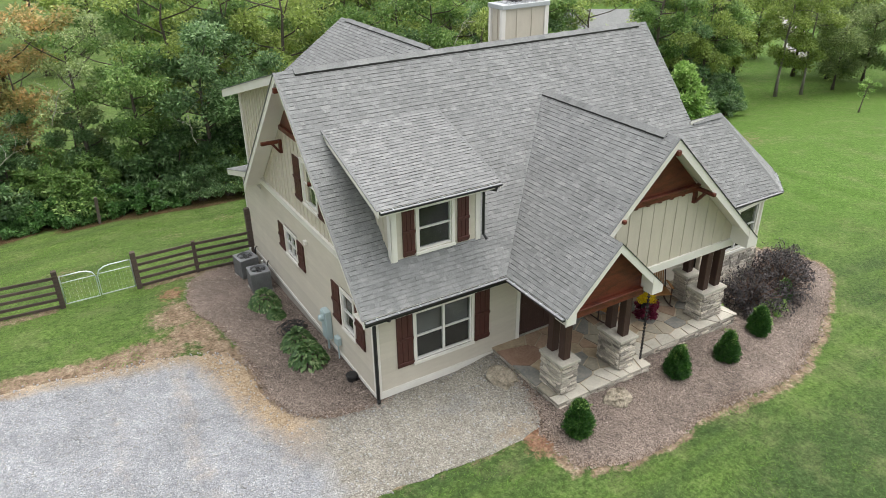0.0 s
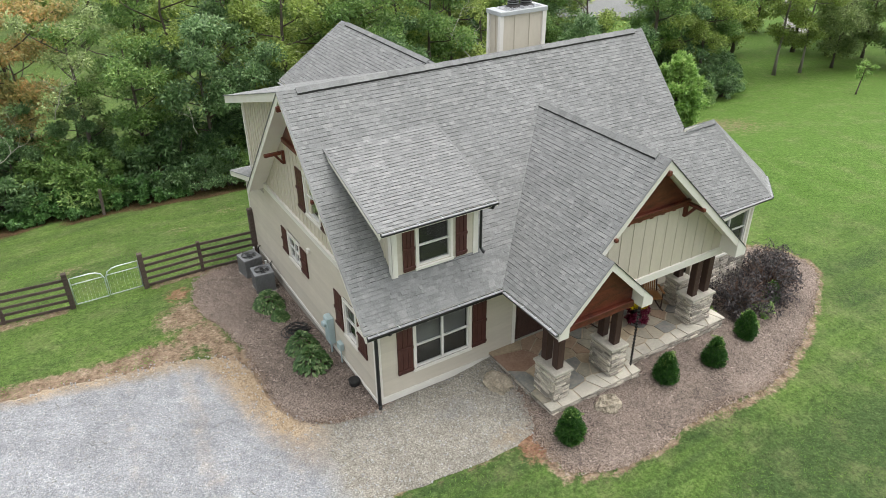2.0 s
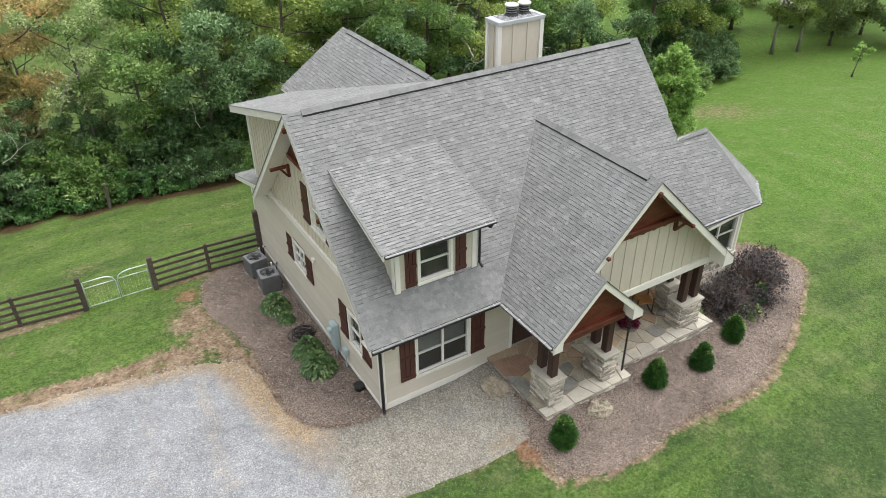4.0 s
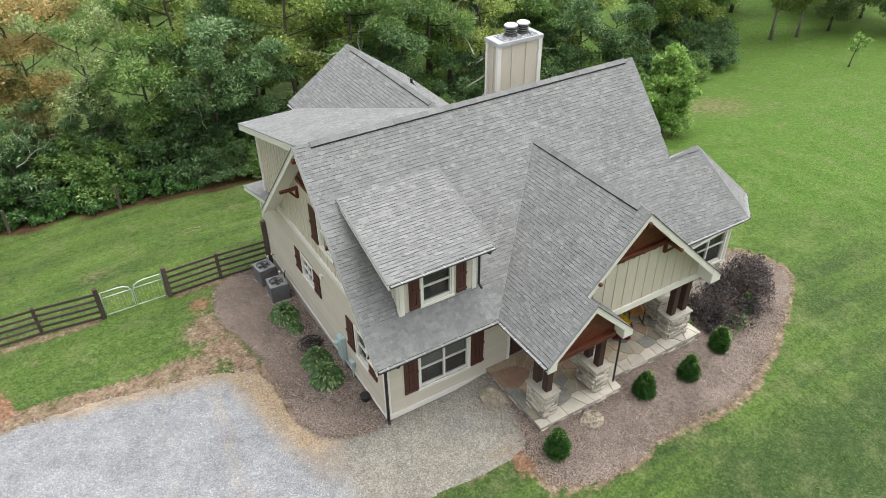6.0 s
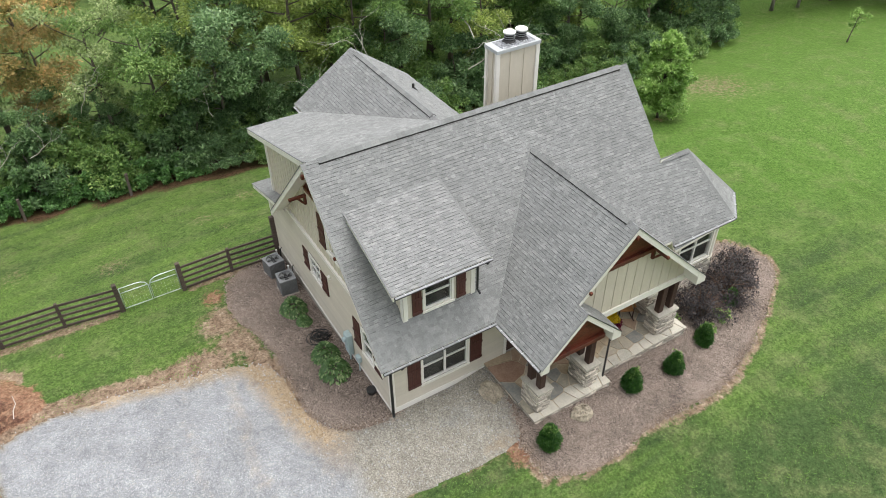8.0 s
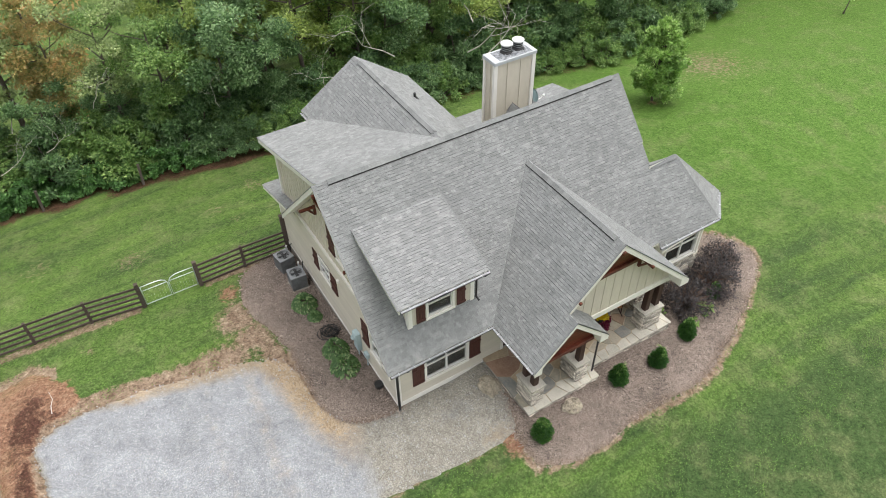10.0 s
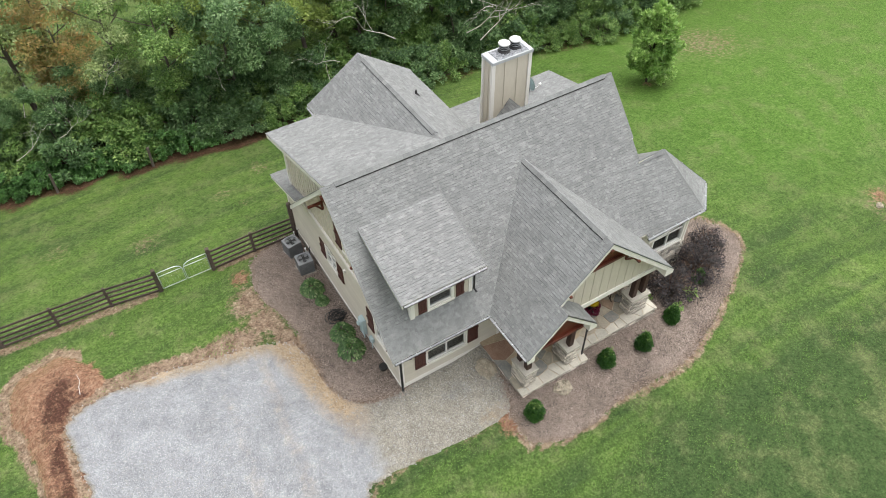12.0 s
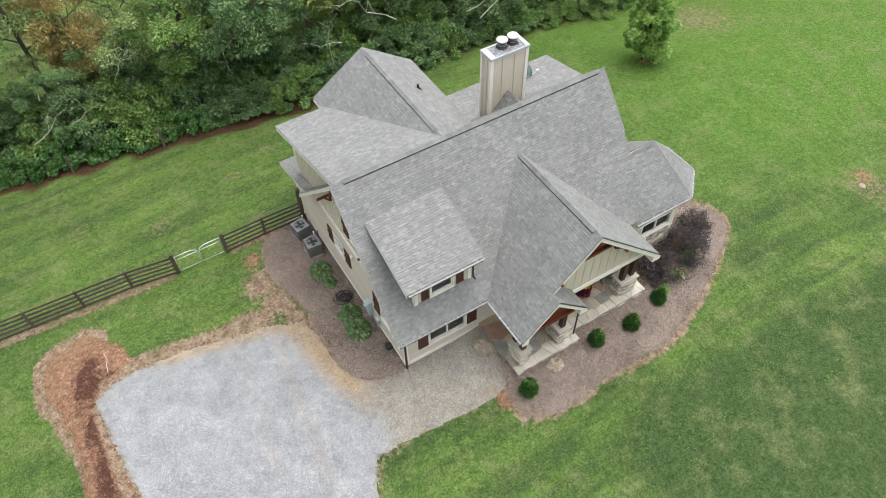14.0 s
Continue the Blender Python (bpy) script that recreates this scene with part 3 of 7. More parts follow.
def gravel_material():
    """Crushed stone: fresh blue-grey, older grey-tan and rust-stained, mixed by the sheet's own attributes with ragged borders."""
    m = bpy.data.materials.new("crushed_gravel")
    m.use_nodes = True
    nt = m.node_tree
    n, link = nt.nodes, nt.links.new
    b = n["Principled BSDF"]
    b.inputs["Roughness"].default_value, b.inputs["Specular IOR Level"].default_value = 0.9, 0.2
    co = n.new("ShaderNodeTexCoord")

    def noise_of(scale, detail, grain=0.6):
        t = n.new("ShaderNodeTexNoise")
        t.inputs["Scale"].default_value, t.inputs["Detail"].default_value, t.inputs["Roughness"].default_value = scale, detail, grain
        link(co.outputs["Object"], t.inputs["Vector"])
        return t.outputs["Fac"]

    def stones(scale):
        v = n.new("ShaderNodeTexVoronoi")
        v.inputs["Scale"].default_value = scale
        link(co.outputs["Object"], v.inputs["Vector"])
        sep = n.new("ShaderNodeSeparateColor")
        link(v.outputs["Color"], sep.inputs[0])
        return v, sep

    def ranged(value, lo, hi, a=0.0, c=1.0):
        r = n.new("ShaderNodeMapRange")
        r.inputs["From Min"].default_value, r.inputs["From Max"].default_value = lo, hi
        r.inputs["To Min"].default_value, r.inputs["To Max"].default_value = a, c
        link(value, r.inputs["Value"])
        return r.outputs[0]

    def share(key, ragged, lo, hi):
        a, s = n.new("ShaderNodeAttribute"), n.new("ShaderNodeMath")
        a.attribute_name = key
        s.operation = "ADD"
        link(a.outputs["Fac"], s.inputs[0]), link(ragged, s.inputs[1])
        return ranged(s.outputs[0], lo, hi)

    def mix(fac, a, c):
        x = n.new("ShaderNodeMix")
        x.data_type = "RGBA"
        link(fac, x.inputs[0]), link(a, x.inputs[6])
        if isinstance(c, tuple):
            x.inputs[7].default_value = (*c, 1)
        else:
            link(c, x.inputs[7])
        return x.outputs[2]

    def tones(value, *stops):
        q = n.new("ShaderNodeValToRGB")
        while len(q.color_ramp.elements) < len(stops):
            q.color_ramp.elements.new(0.5)
        for e, (p, c) in zip(q.color_ramp.elements, stops):
            e.position, e.color = p, (*c, 1)
        link(value, q.inputs["Fac"])
        return q.outputs[0]

    large, large_sep = stones(36)
    small, small_sep = stones(95)
    broad, mid = noise_of(0.55, 6, 0.62), noise_of(2.6, 8, 0.7)
    fresh = tones(large_sep.outputs[0], (0.0, (0.19, 0.2, 0.215)), (0.5, (0.282, 0.292, 0.308)), (0.85, (0.33, 0.338, 0.35)), (1.0, (0.46, 0.465, 0.47)))
    aged = tones(large_sep.outputs[1], (0.0, (0.16, 0.15, 0.127)), (0.5, (0.275, 0.257, 0.218)), (0.85, (0.33, 0.31, 0.266)), (1.0, (0.44, 0.42, 0.375)))
    rust = tones(large_sep.outputs[2], (0.0, (0.21, 0.15, 0.09)), (0.5, (0.345, 0.258, 0.165)), (1.0, (0.47, 0.385, 0.285)))
    c = mix(share("fresh", mid, 0.72, 1.25), aged, fresh)
    c = mix(share("rust", mid, 0.75, 1.45), c, rust)
    c = mix(share("slate", mid, 0.75, 1.5), c, (0.15, 0.165, 0.18))
    c = mix(share("soil", mid, 0.9, 1.3), c, (0.11, 0.075, 0.055))
    for value, lo, hi, a, z in ((broad, 0.3, 0.7, 0.8, 1.18), (mid, 0.3, 0.7, 0.84, 1.16), (small_sep.outputs[0], 0.0, 1.0, 0.78, 1.22)):
        hs = n.new("ShaderNodeHueSaturation")
        link(ranged(value, lo, hi, a, z), hs.inputs["Value"]), link(c, hs.inputs["Color"])
        c = hs.outputs[0]
    link(c, b.inputs["Base Color"])
    bp = n.new("ShaderNodeBump")
    bp.inputs["Strength"].default_value, bp.inputs["Distance"].default_value = 0.9, 0.02
    link(large.outputs["Distance"], bp.inputs["Height"]), link(bp.outputs[0], b.inputs["Normal"])
    return m


GRAVEL_MAT = gravel_material()
MULCH_MAT = loose_material("shredded_mulch", ((0.07, 0.053, 0.045), (0.375, 0.306, 0.258)), ((0.08, 0.053, 0.04), (0.37, 0.285, 0.218)), 52, 0.3, 0.03)


def gravel_tone(x, y, d):
    """Fresh stone over the parking area, rust-stained along the mulch bed and in two wheel tracks, older stone along the house."""
    border = np.interp(y, (-6, -3, 0, 3.5, 6), (-2.6, -2.7, -2.4, -3.1, -3.6))
    fresh = np.clip(0.75 + (border - x) / 1.5, -0.2, 1) * np.clip((d + 0.02) / 0.3, 0, 1)
    bed = np.exp(-((x - border - 0.15) / 0.85) ** 2) * np.clip((y + 2.2) / 3.0, 0, 1)
    tracks = 0.36 * np.exp(-((x + 4.7 - 0.1 * y) / 0.45) ** 2) + 0.3 * np.exp(-((x + 6.4 - 0.1 * y) / 0.4) ** 2)
    rim = np.clip(1.25 - d / 0.85, 0, 1) * np.clip((y - 2.6) / 1.0, 0, 1) * np.clip((x + 10.5) / 2, 0.25, 1)
    rust = np.maximum(np.maximum(1.05 * bed, tracks * np.clip((y + 6) / 4, 0, 1)), 0.75 * rim) + 0.55 * np.exp(-(((x - 2.4) / 0.8) ** 2 + ((y + 2.9) / 0.4) ** 2))
    slate = 0.45 * np.exp(-((x - 1.75) ** 2 / 1.1 + (y + 1.25) ** 2 / 0.5))
    soil = 0.6 * np.clip(1 - d / 0.2, 0, 1) * (x < -9) + 0.5 * np.exp(-(((x + 8.6) / 0.9) ** 2 + ((y - 5.7) / 0.3) ** 2))
    fresh = fresh * (1 - 0.7 * rim)
    return {"fresh": fresh, "rust": rust, "slate": slate, "soil": soil}


build_ground()
tagged(GRAVEL.sheet("gravel_drive", GRAVEL_MAT, 0.03, 0.008, 48, 600, gravel_tone), "pale blue-grey crushed gravel parking area with tan edges", "driveway", kind="structure")
tagged(BED_FRONT.sheet("mulch_bed", MULCH_MAT, 0.05, 0.02, 36), "brown shredded bark mulch bed with a curved edge", "mulch bed", kind="structure")
tagged(BED_WEST.sheet("mulch_bed", MULCH_MAT, 0.045, 0.02, rings=28, sides=540), "brown shredded bark mulch bed beside the wall", "mulch bed", kind="structure")

# ---- the house ----
HOUSE = thing("house", "beige craftsman house with grey shingle roof and cream trim", "house")
COURSE = 0.113


def clip(poly, a, b, c):
    """The part of a convex polygon (x, y) where a x + b y <= c."""
    out = []
    for p, q in zip(poly, poly[1:] + poly[:1]):
        dp, dq = a * p[0] + b * p[1] - c, a * q[0] + b * q[1] - c
        if dp <= 0:
            out.append(p)
        if dp * dq < 0:
            t = dp / (dp - dq)
            out.append((p[0] + t * (q[0] - p[0]), p[1] + t * (q[1] - p[1])))
    return out


def inside_of(poly, rect):
    """rect cut to a convex polygon that runs anticlockwise."""
    for p, q in zip(poly, poly[1:] + poly[:1]):
        a, b = q[1] - p[1], -(q[0] - p[0])
        rect = clip(rect, a, b, a * p[0] + b * p[1])
        if len(rect) < 3:
            return []
    return rect


def anticlockwise(poly):
    s = sum(p[0] * q[1] - q[0] * p[1] for p, q in zip(poly, poly[1:] + poly[:1]))
    return list(poly) if s > 0 else list(poly)[::-1]


TAB_MESHES = {}


def tab_mesh(width, thick):
    key = (round(width, 3), thick)
    if key not in TAB_MESHES:
        w, h = width / 2, COURSE / 2
        top = [(-w, -h, thick), (w, -h, thick), (w, h, 0.003), (-w, h, 0.003)]
        low = [(x, y, -0.002) for x, y, z in top]
        me = bpy.data.meshes.new("shingle")
        me.from_pydata(top + low, [], [(0, 1, 2, 3), (0, 4, 5, 1), (1, 5, 6, 2), (3, 7, 4, 0)])
        me.materials.append(SHINGLE_PIECE)
        me.materials.append(SHINGLE_EDGE_SHADE)
        me.polygons[1].material_index = 1
        TAB_MESHES[key] = me
    return TAB_MESHES[key]


PIECES = []


def roof_face(poly, plane, seed, label="", singles=0, deck=0.13, name="roof", rows0=None):
    """A roof slope over a convex outline (x, y): a deck with courses of shingle tabs. plane: (z0, slope in x, slope in y)."""
    poly = anticlockwise(poly)
    z0, sx, sy = plane

    def up(p, lift=0.0):
        return (p[0], p[1], z0 + sx * p[0] + sy * p[1] + lift)

    bm = bmesh.new()
    hull(bm, [up(p, -deck) for p in poly], [up(p, -0.004) for p in poly])
    face = part(name, bm, TRIM, HOUSE, label)
    g = math.hypot(sx, sy)
    h, e = (sx / g, sy / g), (sy / g, -sx / g)
    k = math.sqrt(1 + g * g)
    run = COURSE / k
    hs = [p[0] * h[0] + p[1] * h[1] for p in poly]
    es = [p[0] * e[0] + p[1] * e[1] for p in poly]
    r = random.Random(seed)
    verts, faces, kinds = [], [], []
    v0 = min(hs) if rows0 is None else rows0
    normal = Vector((-sx, -sy, 1)).normalized()
    along, slope = Vector((e[0], e[1], sx * e[0] + sy * e[1])).normalized(), Vector((h[0] / k, h[1] / k, g / k))
    made = 0
    i = 0
    while v0 + i * run < max(hs):
        a, b = v0 + i * run, v0 + (i + 1) * run
        u = min(es) - r.random() * 0.3
        while u < max(es):
            w = r.choice((0.08, 0.1, 0.13, 0.16, 0.2, 0.26))
            rect = [(u * e[0] + a * h[0], u * e[1] + a * h[1]), ((u + w) * e[0] + a * h[0], (u + w) * e[1] + a * h[1]),
                    ((u + w) * e[0] + b * h[0], (u + w) * e[1] + b * h[1]), (u * e[0] + b * h[0], u * e[1] + b * h[1])]
            cut = inside_of(poly, anticlockwise(rect))
            u += w
            if len(cut) < 3:
                continue
            if made < singles and len(cut) == 4 and all(min(math.dist(p, q) for q in rect) < 1e-6 for p in cut):
                c = Vector(up(((rect[0][0] + rect[2][0]) / 2, (rect[0][1] + rect[2][1]) / 2)))
                m = Matrix((along, slope, normal)).transposed().to_4x4()
                m.translation = c
                PIECES.append(("shingle", tab_mesh(w, r.choice((0.01, 0.013, 0.018, 0.021))), face, m))
                made += 1
                continue
            n = len(verts)
            jog = r.choice((-0.008, -0.005, 0.0, 0.002))
            drop = r.choice((0.0, 0.0, 0.0, -0.01)) / k
            for p in cut:
                t = (p[0] * h[0] + p[1] * h[1] - a) / (b - a)
                s_ = drop * (1 - t)
                verts.append(up((p[0] + s_ * h[0], p[1] + s_ * h[1]), (0.018 + jog) * (1 - t) + 0.003 * t))
            for p in cut:
                verts.append(up(p, -0.003))
            c = len(cut)
            faces.append(tuple(range(n, n + c)))
            faces += [(n + j, n + c + j, n + c + (j + 1) % c, n + (j + 1) % c) for j in range(c)]
            # faces at the foot of the course take the painted shadow-line colour
            front = [abs(p[0] * h[0] + p[1] * h[1] - a) < 1e-5 for p in cut]
            kinds += [0] + [int(front[j] and front[(j + 1) % c]) for j in range(c)]
        i += 1
    me = bpy.data.meshes.new("shingles")
    me.from_pydata(verts, [], faces)
    me.materials.append(SHINGLE)
    me.materials.append(SHINGLE_EDGE_SHADE)
    me.polygons.foreach_set("material_index", kinds)
    ob = new("shingles", me)
    ob.parent = face
    tagged(ob, kind="stuff")
    return face


# planes of the roof: height, slope in x, slope in y
EAVE_Y, EAVE_Z, RIDGE_Y, RIDGE_Z = -0.70, 3.095, 3.872, 8.075
MS = (RIDGE_Z - EAVE_Z) / (RIDGE_Y - EAVE_Y)
MAIN = (EAVE_Z - MS * EAVE_Y, 0, MS)
REAR = (RIDGE_Z + RIDGE_Y, 0, -1.0)
X0, X1 = -0.53, 12.36
CX, CZ, CL, CR = 7.22, 6.767, 3.60, 11.13
CSL, CSR = (CZ - 3.086) / (CX - CL), (CZ - 3.06) / (CR - CX)
CROSS_L, CROSS_R = (CZ - CSL * CX, CSL, 0), (CZ + CSR * CX, -CSR, 0)
CFRONT, SFRONT = -2.635, -3.12
CIN = (CZ - MAIN[0]) / MS
SX = 5.165
SZ = CROSS_L[0] + CSL * SX
SMALL_R = (SZ + 0.985 * SX, -0.985, 0)
SHED = (RIDGE_Z + 0.2907 * RIDGE_Y, 0, -0.2907)
RX, RZ, RS = 4.363, 8.05, 0.72
REAR_L, REAR_R = (RZ - RS * RX, RS, 0), (RZ + RS * RX, -RS, 0)
DORM = (5.686 + 0.35 * 0.414, 0, 0.35)
DTOP = (DORM[0] - MAIN[0]) / (MS - 0.35)
WING = (MAIN[0] - 0.12 * 11.5, 0.12, MS)


def at(plane, x, y):
    return plane[0] + plane[1] * x + plane[2] * y


roof_face([(X0, EAVE_Y), (CL, EAVE_Y), (CX, CIN), (CX, RIDGE_Y), (X0, RIDGE_Y)], MAIN, 1, singles=300, rows0=EAVE_Y)
roof_face([(CX, CIN), (CR - 0.03, EAVE_Y), (X1, EAVE_Y), (X1, RIDGE_Y), (CX, RIDGE_Y)], MAIN, 2, rows0=EAVE_Y)
roof_face([(CL, CFRONT), (CX, CFRONT), (CX, CIN), (CL, EAVE_Y)], CROSS_L, 3, rows0=CL)
roof_face([(CL, SFRONT), (SX, SFRONT), (SX, CFRONT), (CL, CFRONT)], CROSS_L, 4, rows0=CL)
roof_face([(CX, CFRONT), (CR, CFRONT), (CR, EAVE_Y), (CX, CIN)], CROSS_R, 5)
roof_face([(SX, SFRONT), (6.78, SFRONT), (6.78, -2.05), (SX, -2.05)], SMALL_R, 6)
roof_face([(0.15, -0.414), (3.52, -0.414), (3.52, DTOP), (0.15, DTOP)], DORM, 7, "shallow shed dormer roof")
# rear slopes
roof_face([(X0, RIDGE_Y), (0.0, RIDGE_Y), (0.0, 8.45), (X0, 8.45)], REAR, 8)
roof_face([(6.0, RIDGE_Y), (X1, RIDGE_Y), (X1, 8.6), (6.0, 8.6)], REAR, 9)
roof_face([(-0.4, RIDGE_Y), (RX, RIDGE_Y), (1.92, 10.03), (-0.4, 10.03)], SHED, 10, "shallow rear shed roof")
roof_face([(RX, RIDGE_Y), (RX, 10.75), (1.83, 10.95), (1.83, 10.0)], REAR_L, 11)
roof_face([(RX, RIDGE_Y), (6.9, 5.7), (6.9, 10.95), (RX, 10.75)], REAR_R, 12)
# wing with a clipped corner
WT = (13.577, 1.166)
roof_face([(11.5, -0.95), (14.51, -0.95), WT, (11.5, 1.30)], WING, 13)


def plane_of(p, q, s):
    a, b = Vector(q) - Vector(p), Vector(s) - Vector(p)
    n = a.cross(b)
    return (p[2] + (n.x * p[0] + n.y * p[1]) / n.z, -n.x / n.z, -n.y / n.z)


WTZ, WCZ = at(WING, *WT), at(WING, 14.51, -0.95)
for ring, seed in (([(14.51, -0.95), (15.79, 0.265), WT], 14), ([(15.79, 0.265), (15.79, 2.07), WT], 15), ([(15.79, 2.07), (14.51, 3.3), WT], 16), ([(14.51, 3.3), (12.2, 3.3), (12.2, 1.17), WT], 17)):
    pts = [(*p, WTZ if p == WT or p[1] == 1.17 else WCZ) for p in ring]
    roof_face(ring, plane_of(pts[0], pts[1], (*WT, WTZ)), seed)
# low roofs behind
LOW = (4.012 + 0.2846 * 7.99, 0, -0.2846)
roof_face([(-0.36, 8.05), (2.2, 8.05), (2.2, 11.2), (-0.36, 11.2)], LOW, 18, "low rear porch roof")
roof_face([(6.9, 8.3), (12.2, 6.6), (15.3, 6.6), (15.3, 11.0), (6.9, 11.0)], (3.1 + 0.22 * 11.0, 0, -0.22), 19, "low rear porch roof")


def ridge_cap(p, q, half=0.125, rise=0.036, drop=1.0, label="raised ridge vent of folded shingles"):
    """A ridge vent of folded pieces from p to q, its sides blackened as the shaded slit."""
    p, q = Vector(p), Vector(q)
    d = (q - p).normalized()
    side = d.cross(Vector((0, 0, 1))).normalized()
    n = max(1, round((q - p).length / 0.3))
    cap = None
    for i in range(n):
        a, b = p + (q - p) * (i / n), p + (q - p) * ((i + 1.06) / n)
        bm = bmesh.new()
        lift = rise + 0.006 * (i % 2)

        def section(c):
            return [c + side * half + Vector((0, 0, -half * drop - 0.005)), c + side * half + Vector((0, 0, lift - 0.85 * half * drop)), c + Vector((0, 0, lift + 0.012)),
                    c - side * half + Vector((0, 0, lift - 0.85 * half * drop)), c - side * half + Vector((0, 0, -half * drop - 0.005)), c + Vector((0, 0, -0.03))]

        hull(bm, section(a), section(b))
        ob = part("ridge_vent" if cap is None else "cap_shingle", bm, SHINGLE_PIECE, HOUSE if cap is None else cap, label if cap is None else "")
        # black on both upright sides paints the shadow under the vent's edge
        ob.data.materials.append(BLACK)
        for f in (2, 5):
            ob.data.polygons[f].material_index = 1
        cap = cap or ob


ridge_cap((-0.05, RIDGE_Y, RIDGE_Z), (12.0, RIDGE_Y, RIDGE_Z))
ridge_cap((CX, 2.55, CZ), (CX, -2.25, CZ))
ridge_cap((RX, 4.4, RZ), (RX, 10.2, RZ), drop=0.72)


def plain_cap(name, p, q, half=0.12):
    bm = bmesh.new()
    p, q = Vector(p), Vector(q)
    side = (q - p).cross(Vector((0, 0, 1))).normalized() * half
    low = Vector((0, 0, 0.5 * half))
    hull(bm, [p + side - low, p + Vector((0, 0, 0.05)), p - side - low, p - low * 0.5], [q + side - low, q + Vector((0, 0, 0.05)), q - side - low, q - low * 0.5])
    part(name, bm, SHINGLE_PIECE, HOUSE)


plain_cap("hip_cap", (*WT, WTZ), (14.47, -0.88, WCZ + 0.06))
plain_cap("hip_cap", (*WT, WTZ), (15.72, 0.27, WCZ + 0.06))
plain_cap("hip_cap", (12.3, 1.25, at(WING, 12.3, 1.25) - 0.015), (*WT, WTZ + 0.005), 0.13)


def sloped_board(name, p, q, out, height=0.2, thick=0.04, material=None, label=""):
    """A fascia or rake board whose top edge runs from p to q; out: the way that it faces."""
    bm = bmesh.new()
    p, q, o = Vector(p), Vector(q), Vector(out) * thick
    d = Vector((0, 0, height))
    hull(bm, [p, p + o, p + o - d, p - d], [q, q + o, q + o - d, q - d])
    return part(name, bm, material or TRIM, HOUSE, label)


def rake(x, y, plane_, lo, hi, out, height=0.22, dark=False):
    """Rake board and drip edge along a roof edge, in x (x given) or in y (y given); dark: the drip edge is coloured as
    a shadow line.
    """
    p = (x, lo, at(plane_, x, lo)) if x is not None else (lo, y, at(plane_, lo, y))
    q = (x, hi, at(plane_, x, hi)) if x is not None else (hi, y, at(plane_, hi, y))
    sloped_board("rake_board", Vector(p) + Vector((0, 0, -0.012)), Vector(q) + Vector((0, 0, -0.012)), out, height)
    # dark strip in bronze paints the black shadow line above the rake
    sloped_board("drip_edge", Vector(p) + Vector((0, 0, 0.012)), Vector(q) + Vector((0, 0, 0.012)), Vector(out) * 1.35, 0.022, 0.05, GUTTER if dark else SHINGLE_PIECE)


W, S, E_, N = (-1, 0, 0), (0, -1, 0), (1, 0, 0), (0, 1, 0)
rake(X0, None, MAIN, EAVE_Y, RIDGE_Y, W)
rake(X0, None, REAR, RIDGE_Y, 8.45, W)
rake(X1, None, MAIN, 1.95, RIDGE_Y, E_)
rake(X1, None, REAR, RIDGE_Y, 8.6, E_)
rake(None, CFRONT, CROSS_L, SX, CX, S, 0.26)
rake(None, CFRONT, CROSS_R, CX, CR, S, 0.26, True)
rake(None, SFRONT, CROSS_L, CL, SX, S, 0.24)
rake(None, SFRONT, SMALL_R, SX, 6.78, S, 0.24, True)
rake(-0.4, None, SHED, 4.0, 10.03, W, 0.24)
rake(0.15, None, DORM, -0.414, DTOP, W, 0.17)
rake(3.52, None, DORM, -0.414, DTOP, E_, 0.17)
rake(-0.36, None, LOW, 8.05, 11.2, W, 0.2)


def eave_return(x_eave, x_in, plane_, front, depth, drop=0.3):
    """The boxed return at the foot of a rake: a solid wedge under the roof's edge."""
    bm = bmesh.new()
    low = at(plane_, x_eave, 0) - drop
    ring = [(x_eave, at(plane_, x_eave, 0) - 0.015), (x_in, at(plane_, x_in, 0) - 0.015), (x_in, low), (x_eave, low)]
    hull(bm, [(x, front - 0.052, z) for x, z in ring], [(x, front + depth, z) for x, z in ring])
    part("eave_return", bm, TRIM, HOUSE, "cream boxed eave return")


eave_return(CR + 0.015, CR - 0.42, CROSS_R, CFRONT, 0.56, 0.23)
eave_return(6.795, 6.42, SMALL_R, SFRONT, 0.45, 0.22)
eave_return(CL + 0.015, CL + 0.3, CROSS_L, SFRONT, 0.4, 0.24)


def gutter(p, q, out, label="dark bronze gutter with white hangers"):
    """A trough along an eave, its rim pale, with hangers."""
    p, q, o = Vector(p), Vector(q), Vector(out)
    d, length = (q - p).normalized(), (q - p).length
    m = Matrix((d, -o, Vector((0, 0, 1)))).transposed().to_4x4()
    m.translation = p
    bm = bmesh.new()
    prof = [(0.0, 0.0), (0.0, -0.075), (-0.085, -0.075), (-0.112, -0.015), (-0.106, -0.015), (-0.08, -0.066), (-0.008, -0.066), (-0.008, 0.0)]
    hull(bm, [(-0.006, y, z) for y, z in prof], [(length + 0.006, y, z) for y, z in prof])
    g = part("gutter", bm, GUTTER, HOUSE, label, m=m)
    boxed("gutter_lining", (0.01, length - 0.01, -0.095, -0.009, -0.05, -0.012), GUTTER_IN, g)
    n = max(2, round(length / 0.62))
    for i in range(n):
        x = length * (i + 0.5) / n
        boxed("hanger", (x - 0.01, x + 0.01, -0.114, 0.03, -0.01, 0.006), CAPMETAL, g)
    return g


